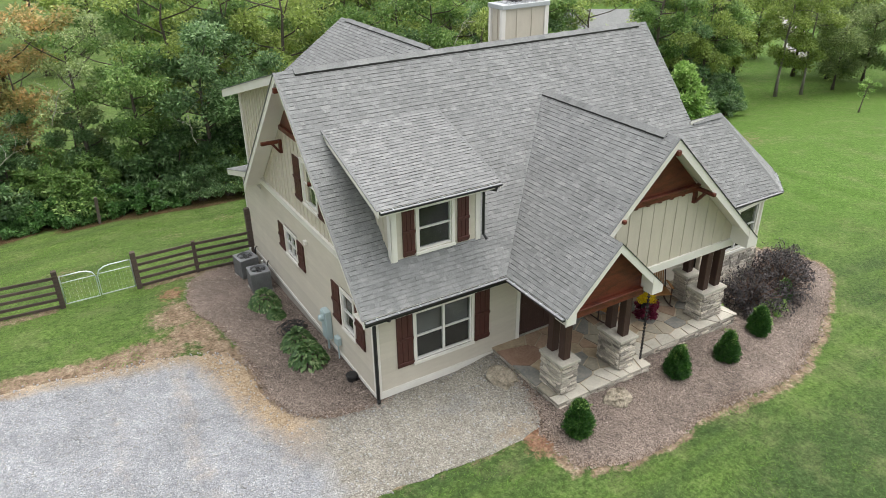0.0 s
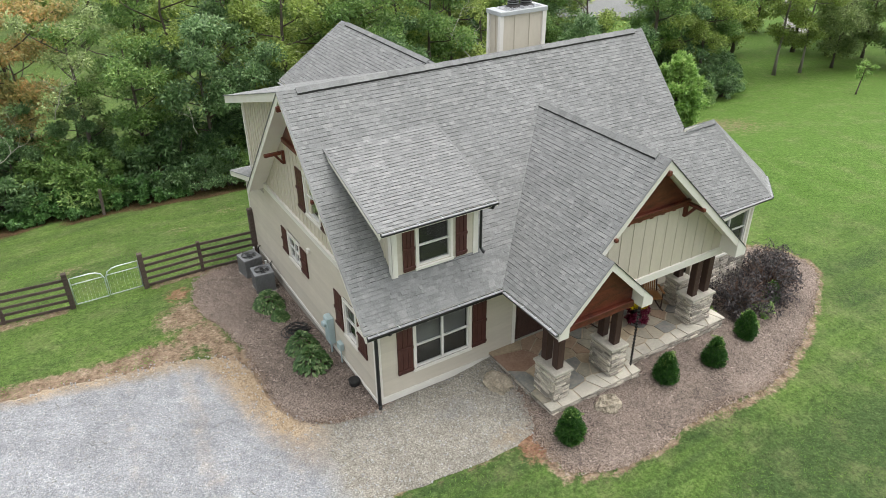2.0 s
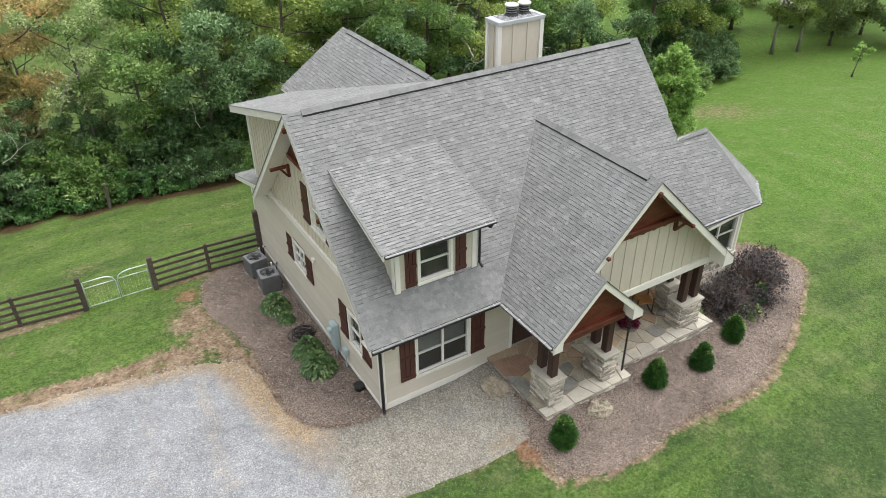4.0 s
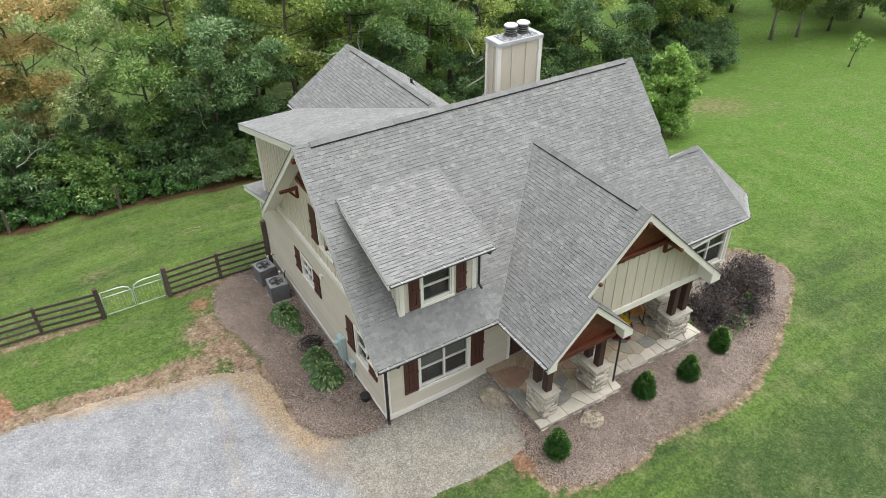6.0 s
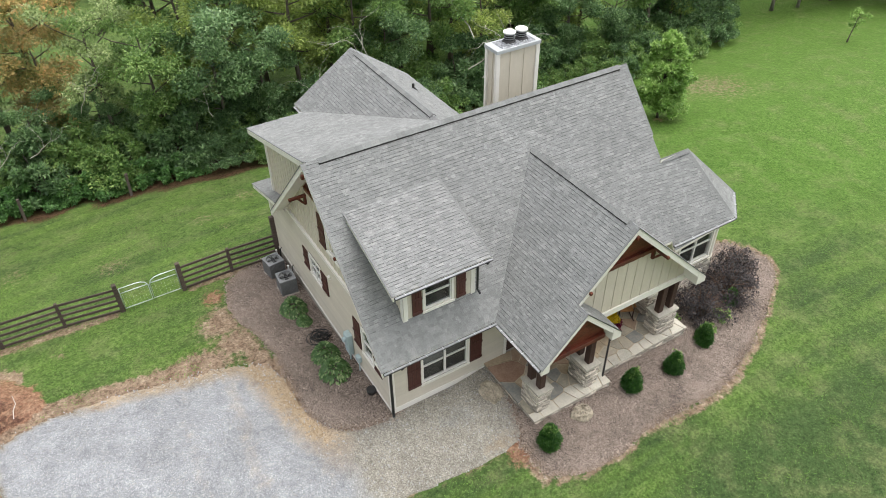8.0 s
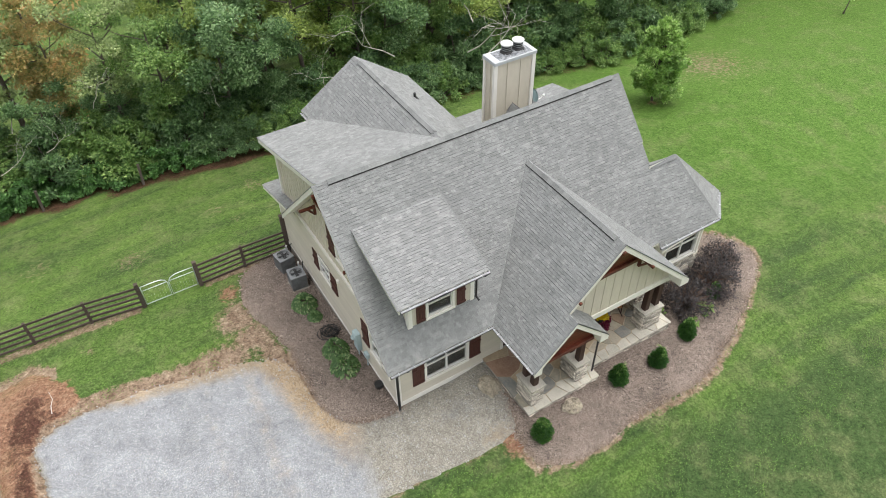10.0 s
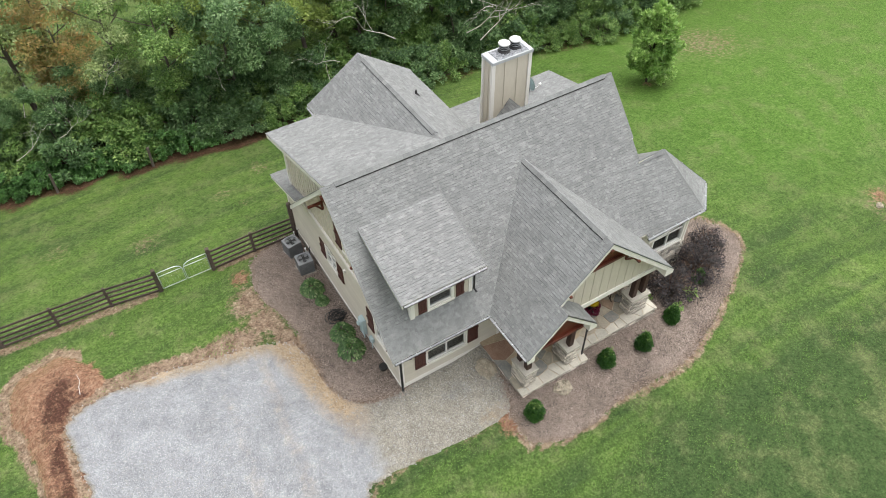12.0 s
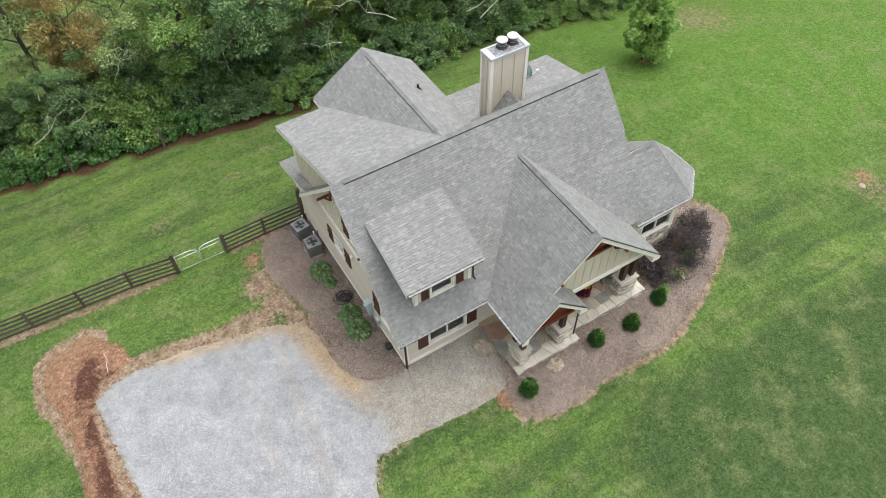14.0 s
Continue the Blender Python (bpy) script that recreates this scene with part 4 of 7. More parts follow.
gutter((X0, EAVE_Y - 0.005, EAVE_Z - 0.02), (CL + 0.03, EAVE_Y - 0.005, EAVE_Z - 0.02), S)
gutter((CL - 0.005, EAVE_Y - 0.12, 3.07), (CL - 0.005, SFRONT, 3.07), W)
gutter((0.15, -0.42, 5.67), (3.52, -0.42, 5.67), S)
gutter((11.3, -0.955, WCZ - 0.03), (14.51, -0.955, WCZ - 0.03), S)
_dg = Vector((15.79 - 14.51, 0.265 + 0.95, 0)).normalized()
gutter((14.51, -0.955, WCZ - 0.03), (15.795, 0.265, WCZ - 0.03), (_dg.y, -_dg.x, 0))
gutter((15.795, 0.265, WCZ - 0.03), (15.795, 2.07, WCZ - 0.03), E_)
gutter((1.83, 10.9, 6.17), (1.83, 10.05, 6.17), W)


def downspout(points, r=0.045):
    bm = bmesh.new()
    tube(bm, points, r, 6)
    part("downspout", bm, GUTTER, HOUSE, "dark bronze downspout")


downspout([(0.12, -0.76, 3.0), (0.12, -0.72, 2.9), (-0.02, -0.1, 2.72), (-0.02, -0.085, 2.5), (-0.02, -0.085, 0.12), (-0.06, -0.2, 0.06)], 0.05)
downspout([(3.4, -0.46, 5.58), (3.4, -0.42, 5.48), (3.34, 0.03, 5.38), (3.34, 0.03, 4.1), (3.38, -0.1, 3.98)], 0.04)
downspout([(11.45, -0.06, 2.8), (11.45, -0.06, 0.1)], 0.05)


def wall(name, axis, face, thick, breaks, bottom, top, openings, material, label=""):
    """A wall along 'x' or 'y' from the plane `face` inwards by thick, between the breaks, up to top(u), less its openings (u0, u1, z0, z1)."""
    us = sorted(set(breaks) | {u for o in openings for u in o[:2]})
    bm = bmesh.new()
    for u0, u1 in zip(us, us[1:]):
        spans, z = [], bottom
        for o in sorted((o for o in openings if o[0] < (u0 + u1) / 2 < o[1]), key=lambda o: o[2]):
            spans.append((z, z, o[2], o[2]))
            z = o[3]
        spans.append((z, z, top(u0), top(u1)))
        for a0, a1, b0, b1 in spans:
            quad = [(u0, a0), (u1, a1), (u1, b1), (u0, b0)]
            if axis == "x":
                hull(bm, [(u, face, z) for u, z in quad], [(u, face + thick, z) for u, z in quad])
            else:
                hull(bm, [(face, u, z) for u, z in quad], [(face + thick, u, z) for u, z in quad])
    bmesh.ops.remove_doubles(bm, verts=bm.verts, dist=1e-5)
    return part(name, bm, material, HOUSE, label)


LAP = {}


def lap_boards(parent, axis, face, u0, u1, z0, z1, openings, step=0.165):
    """Lapped siding on a wall that faces -y ('x') or -x ('y'): each board a wedge, cut at the openings."""
    n = round((z1 - z0) / step)
    step = (z1 - z0) / n
    for i in range(n):
        za, zb = z0 + i * step, z0 + (i + 1) * step
        spans = [(u0, u1)]
        for o in openings:
            if o[2] < zb - 0.01 and o[3] > za + 0.01:
                spans = [t for s in spans for t in ((s[0], min(s[1], o[0])), (max(s[0], o[1]), s[1])) if t[1] - t[0] > 0.02]
        for a, b in spans:
            key = (axis, round(b - a, 3), round(step, 4))
            if key not in LAP:
                w = (b - a) / 2
                prof = [(0.0, 0.0), (-0.03, 0.0), (-0.006, step + 0.012), (0.0, step + 0.012)]
                bm = bmesh.new()
                if axis == "x":
                    hull(bm, [(-w, o, z) for o, z in prof], [(w, o, z) for o, z in prof])
                else:
                    hull(bm, [(o, -w, z) for o, z in prof], [(o, w, z) for o, z in prof])
                LAP[key] = solid("siding_board", bm, SIDING)
            m = Matrix.Translation(((a + b) / 2, face, za) if axis == "x" else (face, (a + b) / 2, za))
            PIECES.append(("siding_board", LAP[key], parent, m))


def battens(parent, axis, face, us, bottom, top, depth=0.02, width=0.05):
    for u in us:
        b = bottom(u) if callable(bottom) else bottom
        t = min(top(u - width / 2), top(u + width / 2))
        if t - b < 0.08:
            continue
        bm = bmesh.new()
        if axis == "x":
            box(bm, u - width / 2, u + width / 2, face - depth, face, b, t)
        else:
            box(bm, face - depth, face, u - width / 2, u + width / 2, b, t)
        part("batten", bm, PANEL, parent)


# openings (u0, u1, z0, z1)
FRONT_WIN, DOOR = (1.2, 2.94, 0.88, 2.38), (4.62, 6.3, 0.4, 2.55)
W1, W2, W3 = (1.16, 1.88, 1.33, 2.47), (5.33, 6.25, 1.76, 2.59), (3.18, 4.12, 4.3, 5.52)
DORM_WIN = (1.44, 2.4, 4.09, 5.27)
PORCH_WIN = (7.2, 8.6, 1.1, 2.45)
WING_WIN = (12.35, 14.1, 1.15, 2.76)

front = wall("wall", "x", 0.0, 0.18, (0.0, 12.3), 0.02, lambda u: 3.3, [FRONT_WIN, DOOR, PORCH_WIN], CONCRETE, "beige lap-sided front wall")
lap_boards(front, "x", 0.0, 0.13, 4.5, 0.27, 3.12, [(1.1, 3.04, 0.78, 2.47)])
lap_boards(front, "x", 0.0, 6.4, 12.3, 0.27, 3.12, [(7.08, 8.72, 1.0, 2.55)])
west = wall("wall", "y", 0.0, 0.18, (0.18, 8.45, 10.6), -0.5, lambda u: 3.55 if u < 8.46 else 3.05, [W1, W2], CONCRETE, "beige lap-sided side wall")
lap_boards(west, "y", 0.0, 0.1, 10.55, 0.2, 3.1, [(1.06, 1.98, 1.23, 2.57), (5.23, 6.35, 1.66, 2.69)])
lap_boards(west, "y", 0.0, 0.1, 8.45, 3.1, 3.44, [])


def gable_top(y):
    return min(at(MAIN, 0, y), at(REAR, 0, y)) - 0.14


gable = wall("wall", "y", 0.0, 0.18, (0.3, RIDGE_Y, 8.2), 3.55, gable_top, [W3], PANEL, "beige board-and-batten gable")
battens(gable, "y", 0.0, [0.45 + 0.3 * i for i in range(26) if not 2.5 < 0.45 + 0.3 * i < 4.85], 3.66, gable_top)
battens(gable, "y", 0.0, [2.55, 2.85, 3.15, 3.45, 3.75, 4.05, 4.35, 4.65], 3.66, lambda u: 4.15)
battens(gable, "y", 0.0, [2.55, 2.85, 3.15, 3.45, 3.75, 4.05, 4.35, 4.65], 5.66, lambda u: min(gable_top(u), 6.3))
east = wall("wall", "y", 12.12, 0.18, (0.18, RIDGE_Y, 8.2), 0.0, gable_top, [], PANEL)
rear = wall("wall", "x", 10.42, 0.18, (0.18, 7.0), -0.6, lambda u: 3.05, [], CONCRETE)
wall("wall", "x", 8.3, 0.18, (7.0, 12.12), -0.6, lambda u: 3.4, [], CONCRETE)
wall("wall", "y", 6.9, 0.18, (8.3, 10.6), -0.6, lambda u: 3.05, [], CONCRETE)
shed_side = wall("wall", "y", 0.02, 0.16, (3.9, 9.6), 3.3, lambda u: at(SHED, 0, u) - 0.14, [], PANEL, "board-and-batten side of the rear dormer")
battens(shed_side, "y", 0.02, [4.6 + 0.28 * i for i in range(18)], lambda u: max(3.6, at(REAR, 0, u) + 0.0), lambda u: at(SHED, 0, u) - 0.14)
boxed("corner_board", (-0.03, 0.16, 9.5, 9.64, 3.3, 6.28), TRIM, HOUSE)
wall("wall", "x", 9.5, 0.16, (0.16, 2.3), 3.0, lambda u: 6.25, [], PANEL)
wall("wall", "y", 2.2, 0.16, (9.5, 10.5), 3.0, lambda u: 6.2, [], PANEL)
wall("wall", "x", 10.4, 0.16, (2.2, RX, 6.5), 3.0, lambda u: min(at(REAR_L, u, 0), at(REAR_R, u, 0)) - 0.14, [], PANEL)
wall("wall", "y", 6.4, 0.16, (5.0, 10.4), 3.0, lambda u: 6.3, [], PANEL)
# added dark slabs and screens, no known rooms: they keep the windows dark
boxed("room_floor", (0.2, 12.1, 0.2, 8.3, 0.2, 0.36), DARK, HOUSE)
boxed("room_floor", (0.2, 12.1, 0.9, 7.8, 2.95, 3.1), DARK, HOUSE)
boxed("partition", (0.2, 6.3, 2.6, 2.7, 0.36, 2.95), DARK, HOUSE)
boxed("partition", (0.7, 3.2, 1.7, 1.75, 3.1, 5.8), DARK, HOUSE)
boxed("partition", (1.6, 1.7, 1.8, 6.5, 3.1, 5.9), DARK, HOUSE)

# trim
boxed("corner_board", (-0.03, 0.13, -0.035, 0.0, 0.26, 3.1), TRIM, HOUSE, edge=0.004)
boxed("corner_board", (-0.035, 0.0, -0.03, 0.1, 0.1, 3.3), TRIM, HOUSE, edge=0.004)
boxed("corner_board", (-0.03, 0.05, 10.55, 10.64, -0.2, 3.05), TRIM, HOUSE)
boxed("skirt_board", (-0.03, 3.82, -0.05, 0.0, 0.03, 0.26), TRIM, HOUSE, edge=0.006)
boxed("skirt_board", (-0.05, 0.0, 0.0, 10.6, 0.08, 0.2), TRIM, HOUSE, edge=0.006)
boxed("band_board", (-0.05, 0.0, -0.02, 8.5, 3.44, 3.66), TRIM, HOUSE, "cream band board under the gable", edge=0.008)
boxed("band_cap", (-0.09, 0.0, -0.02, 8.5, 3.66, 3.69), TRIM, HOUSE)
boxed("door_casing", (4.5, 4.62, -0.04, 0.0, 0.38, 2.65), TRIM, HOUSE)
boxed("foundation", (0.03, 12.27, 0.03, 8.3, -0.9, 0.02), CONCRETE, HOUSE)
boxed("foundation", (0.03, 6.87, 8.3, 10.58, -1.2, -0.02), CONCRETE, HOUSE)
boxed("soffit", (X0 + 0.02, CL + 0.2, EAVE_Y + 0.02, 0.0, 2.86, 2.92), TRIM, HOUSE)
boxed("fascia", (X0 + 0.02, CL + 0.2, EAVE_Y + 0.0, EAVE_Y + 0.03, 2.88, 3.07), GUTTER, HOUSE)

# dormer
dormer = wall("wall", "x", 0.11, 0.14, (0.67, 3.27), 3.7, lambda u: at(DORM, 0, 0.11) - 0.13, [DORM_WIN], SIDING, "beige dormer front")
for x in (0.67, 3.27 - 0.12):
    wall("wall", "y", x, 0.12, (0.25, 2.3), 3.7, lambda u: at(DORM, 0, u) - 0.12, [], PANEL)
battens(HOUSE, "y", 0.67, [0.5, 0.8, 1.1, 1.4, 1.7], lambda u: at(MAIN, 0, u), lambda u: at(DORM, 0, u) - 0.14)
boxed("corner_board", (0.655, 0.82, 0.075, 0.11, 3.92, 5.55), TRIM, HOUSE)
boxed("corner_board", (0.635, 0.67, 0.075, 0.22, 3.95, 5.55), TRIM, HOUSE)
boxed("corner_board", (3.13, 3.285, 0.075, 0.11, 3.92, 5.55), TRIM, HOUSE)
boxed("soffit", (0.2, 3.5, -0.38, 0.11, 5.5, 5.54), TRIM, HOUSE)


# ---- windows, shutters, door ----


def window(m, width, height, sashes=1, blind=0.0, label="white double-hung window"):
    """Casing, sill, and double-hung sashes side by side, in a wall that faces -y in its own frame; origin at the middle of the opening's foot."""
    w, h, c = width / 2, height, 0.085
    bm = bmesh.new()
    lattice(bm, (-w - c, -w, w, w + c), (-0.02, h, h + 0.1), -0.042, 0.0, lambda i, j: i != 1 or j == 1)
    win = part("window", bm, TRIM, HOUSE, label, m=m)
    boxed("sill", (-w - c - 0.02, w + c + 0.02, -0.065, 0.0, -0.1, -0.02), TRIM, win, edge=0.006)
    sw = width / sashes
    f = 0.034
    for i in range(sashes):
        a, b = -w + i * sw, -w + (i + 1) * sw
        bm = bmesh.new()
        lattice(bm, (a, a + f, b - f, b), (0, 0.05, h * 0.49, h * 0.49 + 0.035, h - 0.04, h), -0.004, 0.07, lambda i, j: i != 1 or j in (0, 2, 4))
        part("sash", bm, VINYL, win)
    for i in range(sashes):
        a, b = -w + i * sw + f, -w + (i + 1) * sw - f
        for y, z0, z1 in ((0.045, 0.05, h * 0.49), (0.025, h * 0.49 + 0.035, h - 0.04)):
            p = boxed("pane", (a, b, y, y + 0.006, z0, z1), GLASS, win)
            p.visible_shadow = False
    # added near-black panel close behind the panes, in place of a room's shade
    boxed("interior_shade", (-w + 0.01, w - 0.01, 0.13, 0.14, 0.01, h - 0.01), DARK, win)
    if blind:
        boxed("blind", (-w + 0.05, w - 0.05, 0.1, 0.11, h * (1 - blind), h), BLIND, win, "grey roller blind half down")
    return win


SHUTTER_MESH = {}


def shutter(m, width, height):
    """Three upright boards with two battens across."""
    key = (round(width, 3), round(height, 3))
    if key not in SHUTTER_MESH:
        bm = bmesh.new()
        n, g = 3, 0.012
        bw = (width - g * (n - 1)) / n
        box(bm, -width / 2, width / 2, -0.02, -0.008, 0.01, height - 0.01)
        s1 = solid("shutter", bm, SHUTTER)
        bm = bmesh.new()
        box(bm, -width / 2 - 0.015, width / 2 + 0.015, -0.075, -0.045, -0.045, 0.045)
        bevelled(bm, 0.008)
        s2 = solid("shutter_batten", bm, SHUTTER)
        bm = bmesh.new()
        box(bm, -bw / 2, bw / 2, -0.045, -0.02, 0, height)
        SHUTTER_MESH[key] = (s1, s2, solid("board", bm, SHUTTER), bw + g)
    s1, s2, s3, pitch = SHUTTER_MESH[key]
    ob = new("shutter", s1)
    ob.parent, ob.matrix_basis = HOUSE, m
    tagged(ob, "oxblood wooden board shutter")
    for k in (-1, 0, 1):
        b = new("board", s3)
        b.parent, b.matrix_basis = ob, Matrix.Translation((k * pitch, 0, 0))
    for z in (0.1, height * 0.52):
        b = new("shutter_batten", s2)
        b.parent, b.matrix_basis = ob, Matrix.Translation((0, 0, z))


def on_front(x, z, y=0.0):
    return pose(x, y, z)


def on_west(y, z, x=0.0):
    return pose(x, y, z, 0, 0, -90)


window(on_front(2.07, 0.88, -0.02), 1.74, 1.5, 2, 0.5, "white double-hung twin window with grey blinds")
window(on_front(1.92, 4.09, 0.11), 0.96, 1.18, 1)
window(on_front(7.9, 1.1, -0.02), 1.4, 1.35, 2)
window(on_west(1.52, 1.33, -0.02), 0.72, 1.14, 1, 0.5)
window(on_west(5.79, 1.76, -0.02), 0.92, 0.83, 2)
window(on_west(3.65, 4.3), 0.94, 1.22, 1)
for x in (0.86, 3.3):
    shutter(on_front(x, 0.83, -0.015), 0.47, 1.64)
for x in (1.15, 2.75):
    shutter(on_front(x, 4.03, 0.11), 0.33, 1.28)
for y in (2.32, 0.76):
    shutter(on_west(y, 1.28, -0.015), 0.5, 1.25)
for y in (6.64, 4.94):
    shutter(on_west(y, 1.7, -0.015), 0.5, 0.95)
for y in (4.52, 2.78):
    shutter(on_west(y, 4.2), 0.5, 1.35)

door = boxed("door", (4.64, 6.28, 0.03, 0.09, 0.42, 2.53), TIMBER, HOUSE, "dark stained double entrance door")
for x in (4.72, 5.54):
    for z0, z1 in ((0.55, 1.3), (1.45, 2.4)):
        boxed("door_panel", (x, x + 0.66, 0.012, 0.035, z0, z1), TIMBER, door, edge=0.01)
boxed("door_handle", (5.38, 5.42, -0.03, 0.03, 1.3, 1.55), GUTTER, door)

# ---- gable ornaments ----


def braced(m, size=0.42, reach=0.62):
    """A knee brace: wall post, arm that ends in front of the rake, and slanting strut."""
    bm = bmesh.new()
    box(bm, -0.05, 0.05, -0.09, 0.0, -size, 0.05)
    b = part("knee_brace", bm, REDWOOD, HOUSE, "red-stained wooden knee brace", m=m)
    boxed("arm", (-0.05, 0.05, -reach, -0.09, -0.05, 0.05), REDWOOD, b, edge=0.012)
    bm = bmesh.new()
    hull(bm, [(-0.04, -0.09, -size + 0.1), (0.04, -0.09, -size + 0.1), (0.04, -0.09, -size), (-0.04, -0.09, -size)],
         [(-0.04, -size + 0.13, -0.05), (0.04, -size + 0.13, -0.05), (0.04, -size + 0.03, -0.05), (-0.04, -size + 0.03, -0.05)])
    part("strut", bm, REDWOOD, b)


for y in (2.05, 5.69):
    braced(on_west(y, 5.66), 0.36, 0.62)
CWALL = -2.08
for x in (5.62, 8.8):
    braced(on_front(x, 4.94, CWALL), 0.44, 0.68)
boxed("purlin_end", (-0.64, 0.0, RIDGE_Y - 0.06, RIDGE_Y + 0.06, 7.56, 7.7), REDWOOD, HOUSE, "red-stained ridge beam end", edge=0.012)
boxed("purlin_end", (CX - 0.06, CX + 0.06, CFRONT - 0.11, CWALL, 6.33, 6.47), REDWOOD, HOUSE, "red-stained ridge beam end", edge=0.012)


def peak_panel(axis, face, mid, zb, top, half):
    """A triangle of red-stained boards at a gable's peak, on a beam with small blocks under it."""
    bm = bmesh.new()
    pts = [(mid - half, zb), (mid + half, zb), (mid, top)]
    if axis == "x":
        hull(bm, [(u, face - 0.05, z) for u, z in pts], [(u, face - 0.001, z) for u, z in pts])
    else:
        hull(bm, [(face - 0.05, u, z) for u, z in pts], [(face - 0.001, u, z) for u, z in pts])
    p = part("peak_panel", bm, REDWOOD, HOUSE, "red-stained wooden gable panel")
    d = (mid - half + 0.16, mid + half - 0.16, face - 0.13, face - 0.05, zb - 0.02, zb + 0.12)
    boxed("beam", d if axis == "x" else (d[2], d[3], d[0], d[1], d[4], d[5]), REDWOOD, p, edge=0.01)
    if axis == "y":
        return
    boxed("ledge", (mid - half + 0.1, mid + half - 0.1, face - 0.16, face - 0.05, zb + 0.12, zb + 0.17), REDWOOD, p, edge=0.01)
    n = round(2 * half / 0.43)
    for i in range(n):
        u = mid - half + 2 * half * (i + 0.5) / n
        d = (u - 0.05, u + 0.05, face - 0.09, face - 0.0, zb - 0.08, zb - 0.02)
        boxed("block", d if axis == "x" else (d[2], d[3], d[0], d[1], d[4], d[5]), REDWOOD, p)


peak_panel("y", 0.0, RIDGE_Y, 6.12, 7.9, 1.72)

# ---- porch ----


def porch_top(x):
    return min(at(CROSS_L, x, 0), at(CROSS_R, x, 0)) - 0.14


porch_gable = wall("wall", "x", CWALL, 0.14, (4.0, CX, 10.75), 2.84, porch_top, [], PANEL, "beige board-and-batten porch gable")
battens(porch_gable, "x", CWALL, [5.62 + 0.43 * i for i in range(12)], 2.9, lambda u: min(porch_top(u), 4.8))
peak_panel("x", CWALL, CX, 4.9, porch_top(CX) - 0.02, 1.72)
boxed("porch_beam", (6.55, 10.85, CWALL - 0.06, CWALL + 0.2, 2.66, 2.9), TRIM, HOUSE, "cream porch beam", edge=0.01)
boxed("porch_beam", (10.6, 10.85, CWALL + 0.2, 0.0, 2.66, 2.9), TRIM, HOUSE, edge=0.01)
boxed("porch_ceiling", (3.75, 10.85, CWALL + 0.01, -0.01, 2.9, 2.95), TRIM, HOUSE)
small_panel = wall("wall", "x", -2.78, 0.1, (3.98, SX, 6.4), 2.86, lambda u: min(at(CROSS_L, u, 0), at(SMALL_R, u, 0)) - 0.14, [], REDWOOD, "red-stained wooden entry gable")
entry_beam = boxed("entry_beam", (3.95, 6.45, -2.86, -2.7, 2.72, 2.92), REDWOOD, HOUSE, edge=0.01)
boxed("ledge", (4.05, 6.35, -2.92, -2.78, 2.925, 2.98), REDWOOD, entry_beam, edge=0.01)
boxed("porch_beam", (3.98, 4.2, -2.7, 0.0, 2.7, 2.9), TIMBER, HOUSE, edge=0.01)

# wing
wing_front = wall("wall", "x", -0.52, 0.16, (11.6, 14.35), -0.6, lambda u: 3.1, [WING_WIN], SIDING, "beige wing wall")
boxed("wing_wall", (14.35, 14.42, -0.52, -0.4, -0.6, 3.05), TRIM, HOUSE)
bm = bmesh.new()
hull(bm, [(14.35, -0.52, -0.7), (15.37, 0.46, -0.7), (15.37, 2.0, -0.7), (14.3, 3.0, -0.7), (12.3, 3.0, -0.7), (12.3, -0.35, -0.7), (14.3, -0.35, -0.7)],
     [(14.35, -0.52, 3.08), (15.37, 0.46, 3.08), (15.37, 2.0, 3.08), (14.3, 3.0, 3.08), (12.3, 3.0, 3.08), (12.3, -0.35, 3.08), (14.3, -0.35, 3.08)])
part("wing_wall", bm, PANEL, HOUSE)
window(on_front(13.225, 1.15, -0.52), 1.75, 1.61, 2, label="dark double-hung twin window in the wing")
# two more added dark screens behind windows, not walls of the house
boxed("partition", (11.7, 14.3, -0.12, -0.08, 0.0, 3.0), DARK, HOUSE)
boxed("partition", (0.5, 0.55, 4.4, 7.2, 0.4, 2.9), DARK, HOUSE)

# ---- chimney ----
boxed("chimney_wall", (8.27, 10.1, 6.3, 6.96, 4.5, 8.52), PANEL, HOUSE, "cream panelled chimney chase")
for x in (8.27, 10.1):
    for y in (6.3, 6.96):
        boxed("corner_board", (x - 0.08, x + 0.08, y - 0.06, y + 0.06, 4.5, 8.53), TRIM, HOUSE)
for x in (8.87, 9.5):
    boxed("batten", (x - 0.03, x + 0.03, 6.27, 6.3, 4.6, 8.52), PANEL, HOUSE)
boxed("batten", (8.24, 8.27, 6.58, 6.64, 4.6, 8.52), PANEL, HOUSE)
chimney_cap = boxed("chimney_cap", (8.17, 10.2, 6.2, 7.06, 8.53, 8.68), CAPMETAL, HOUSE, "pale metal chimney cap", edge=0.015)
FOIL = surface("crumpled_flashing", (0.1, 0.105, 0.115), (0.42, 0.44, 0.46), 7, 22, 0.4, 1.0, metal=0.4, depth=0.03)
bm = bmesh.new()
_r = random.Random(77)
_n, _m = 26, 11
_v = [[bm.verts.new((8.45 + 1.56 * a / _n, 6.24 + 0.72 * b / _m, 8.688 + (0 if a in (0, _n) or b in (0, _m) else _r.uniform(0.0, 0.045)))) for b in range(_m + 1)] for a in range(_n + 1)]
for a in range(_n):
    for b in range(_m):
        bm.faces.new((_v[a][b], _v[a + 1][b], _v[a + 1][b + 1], _v[a][b + 1]))
part("membrane", bm, FOIL, chimney_cap, "grey crumpled metal flashing")
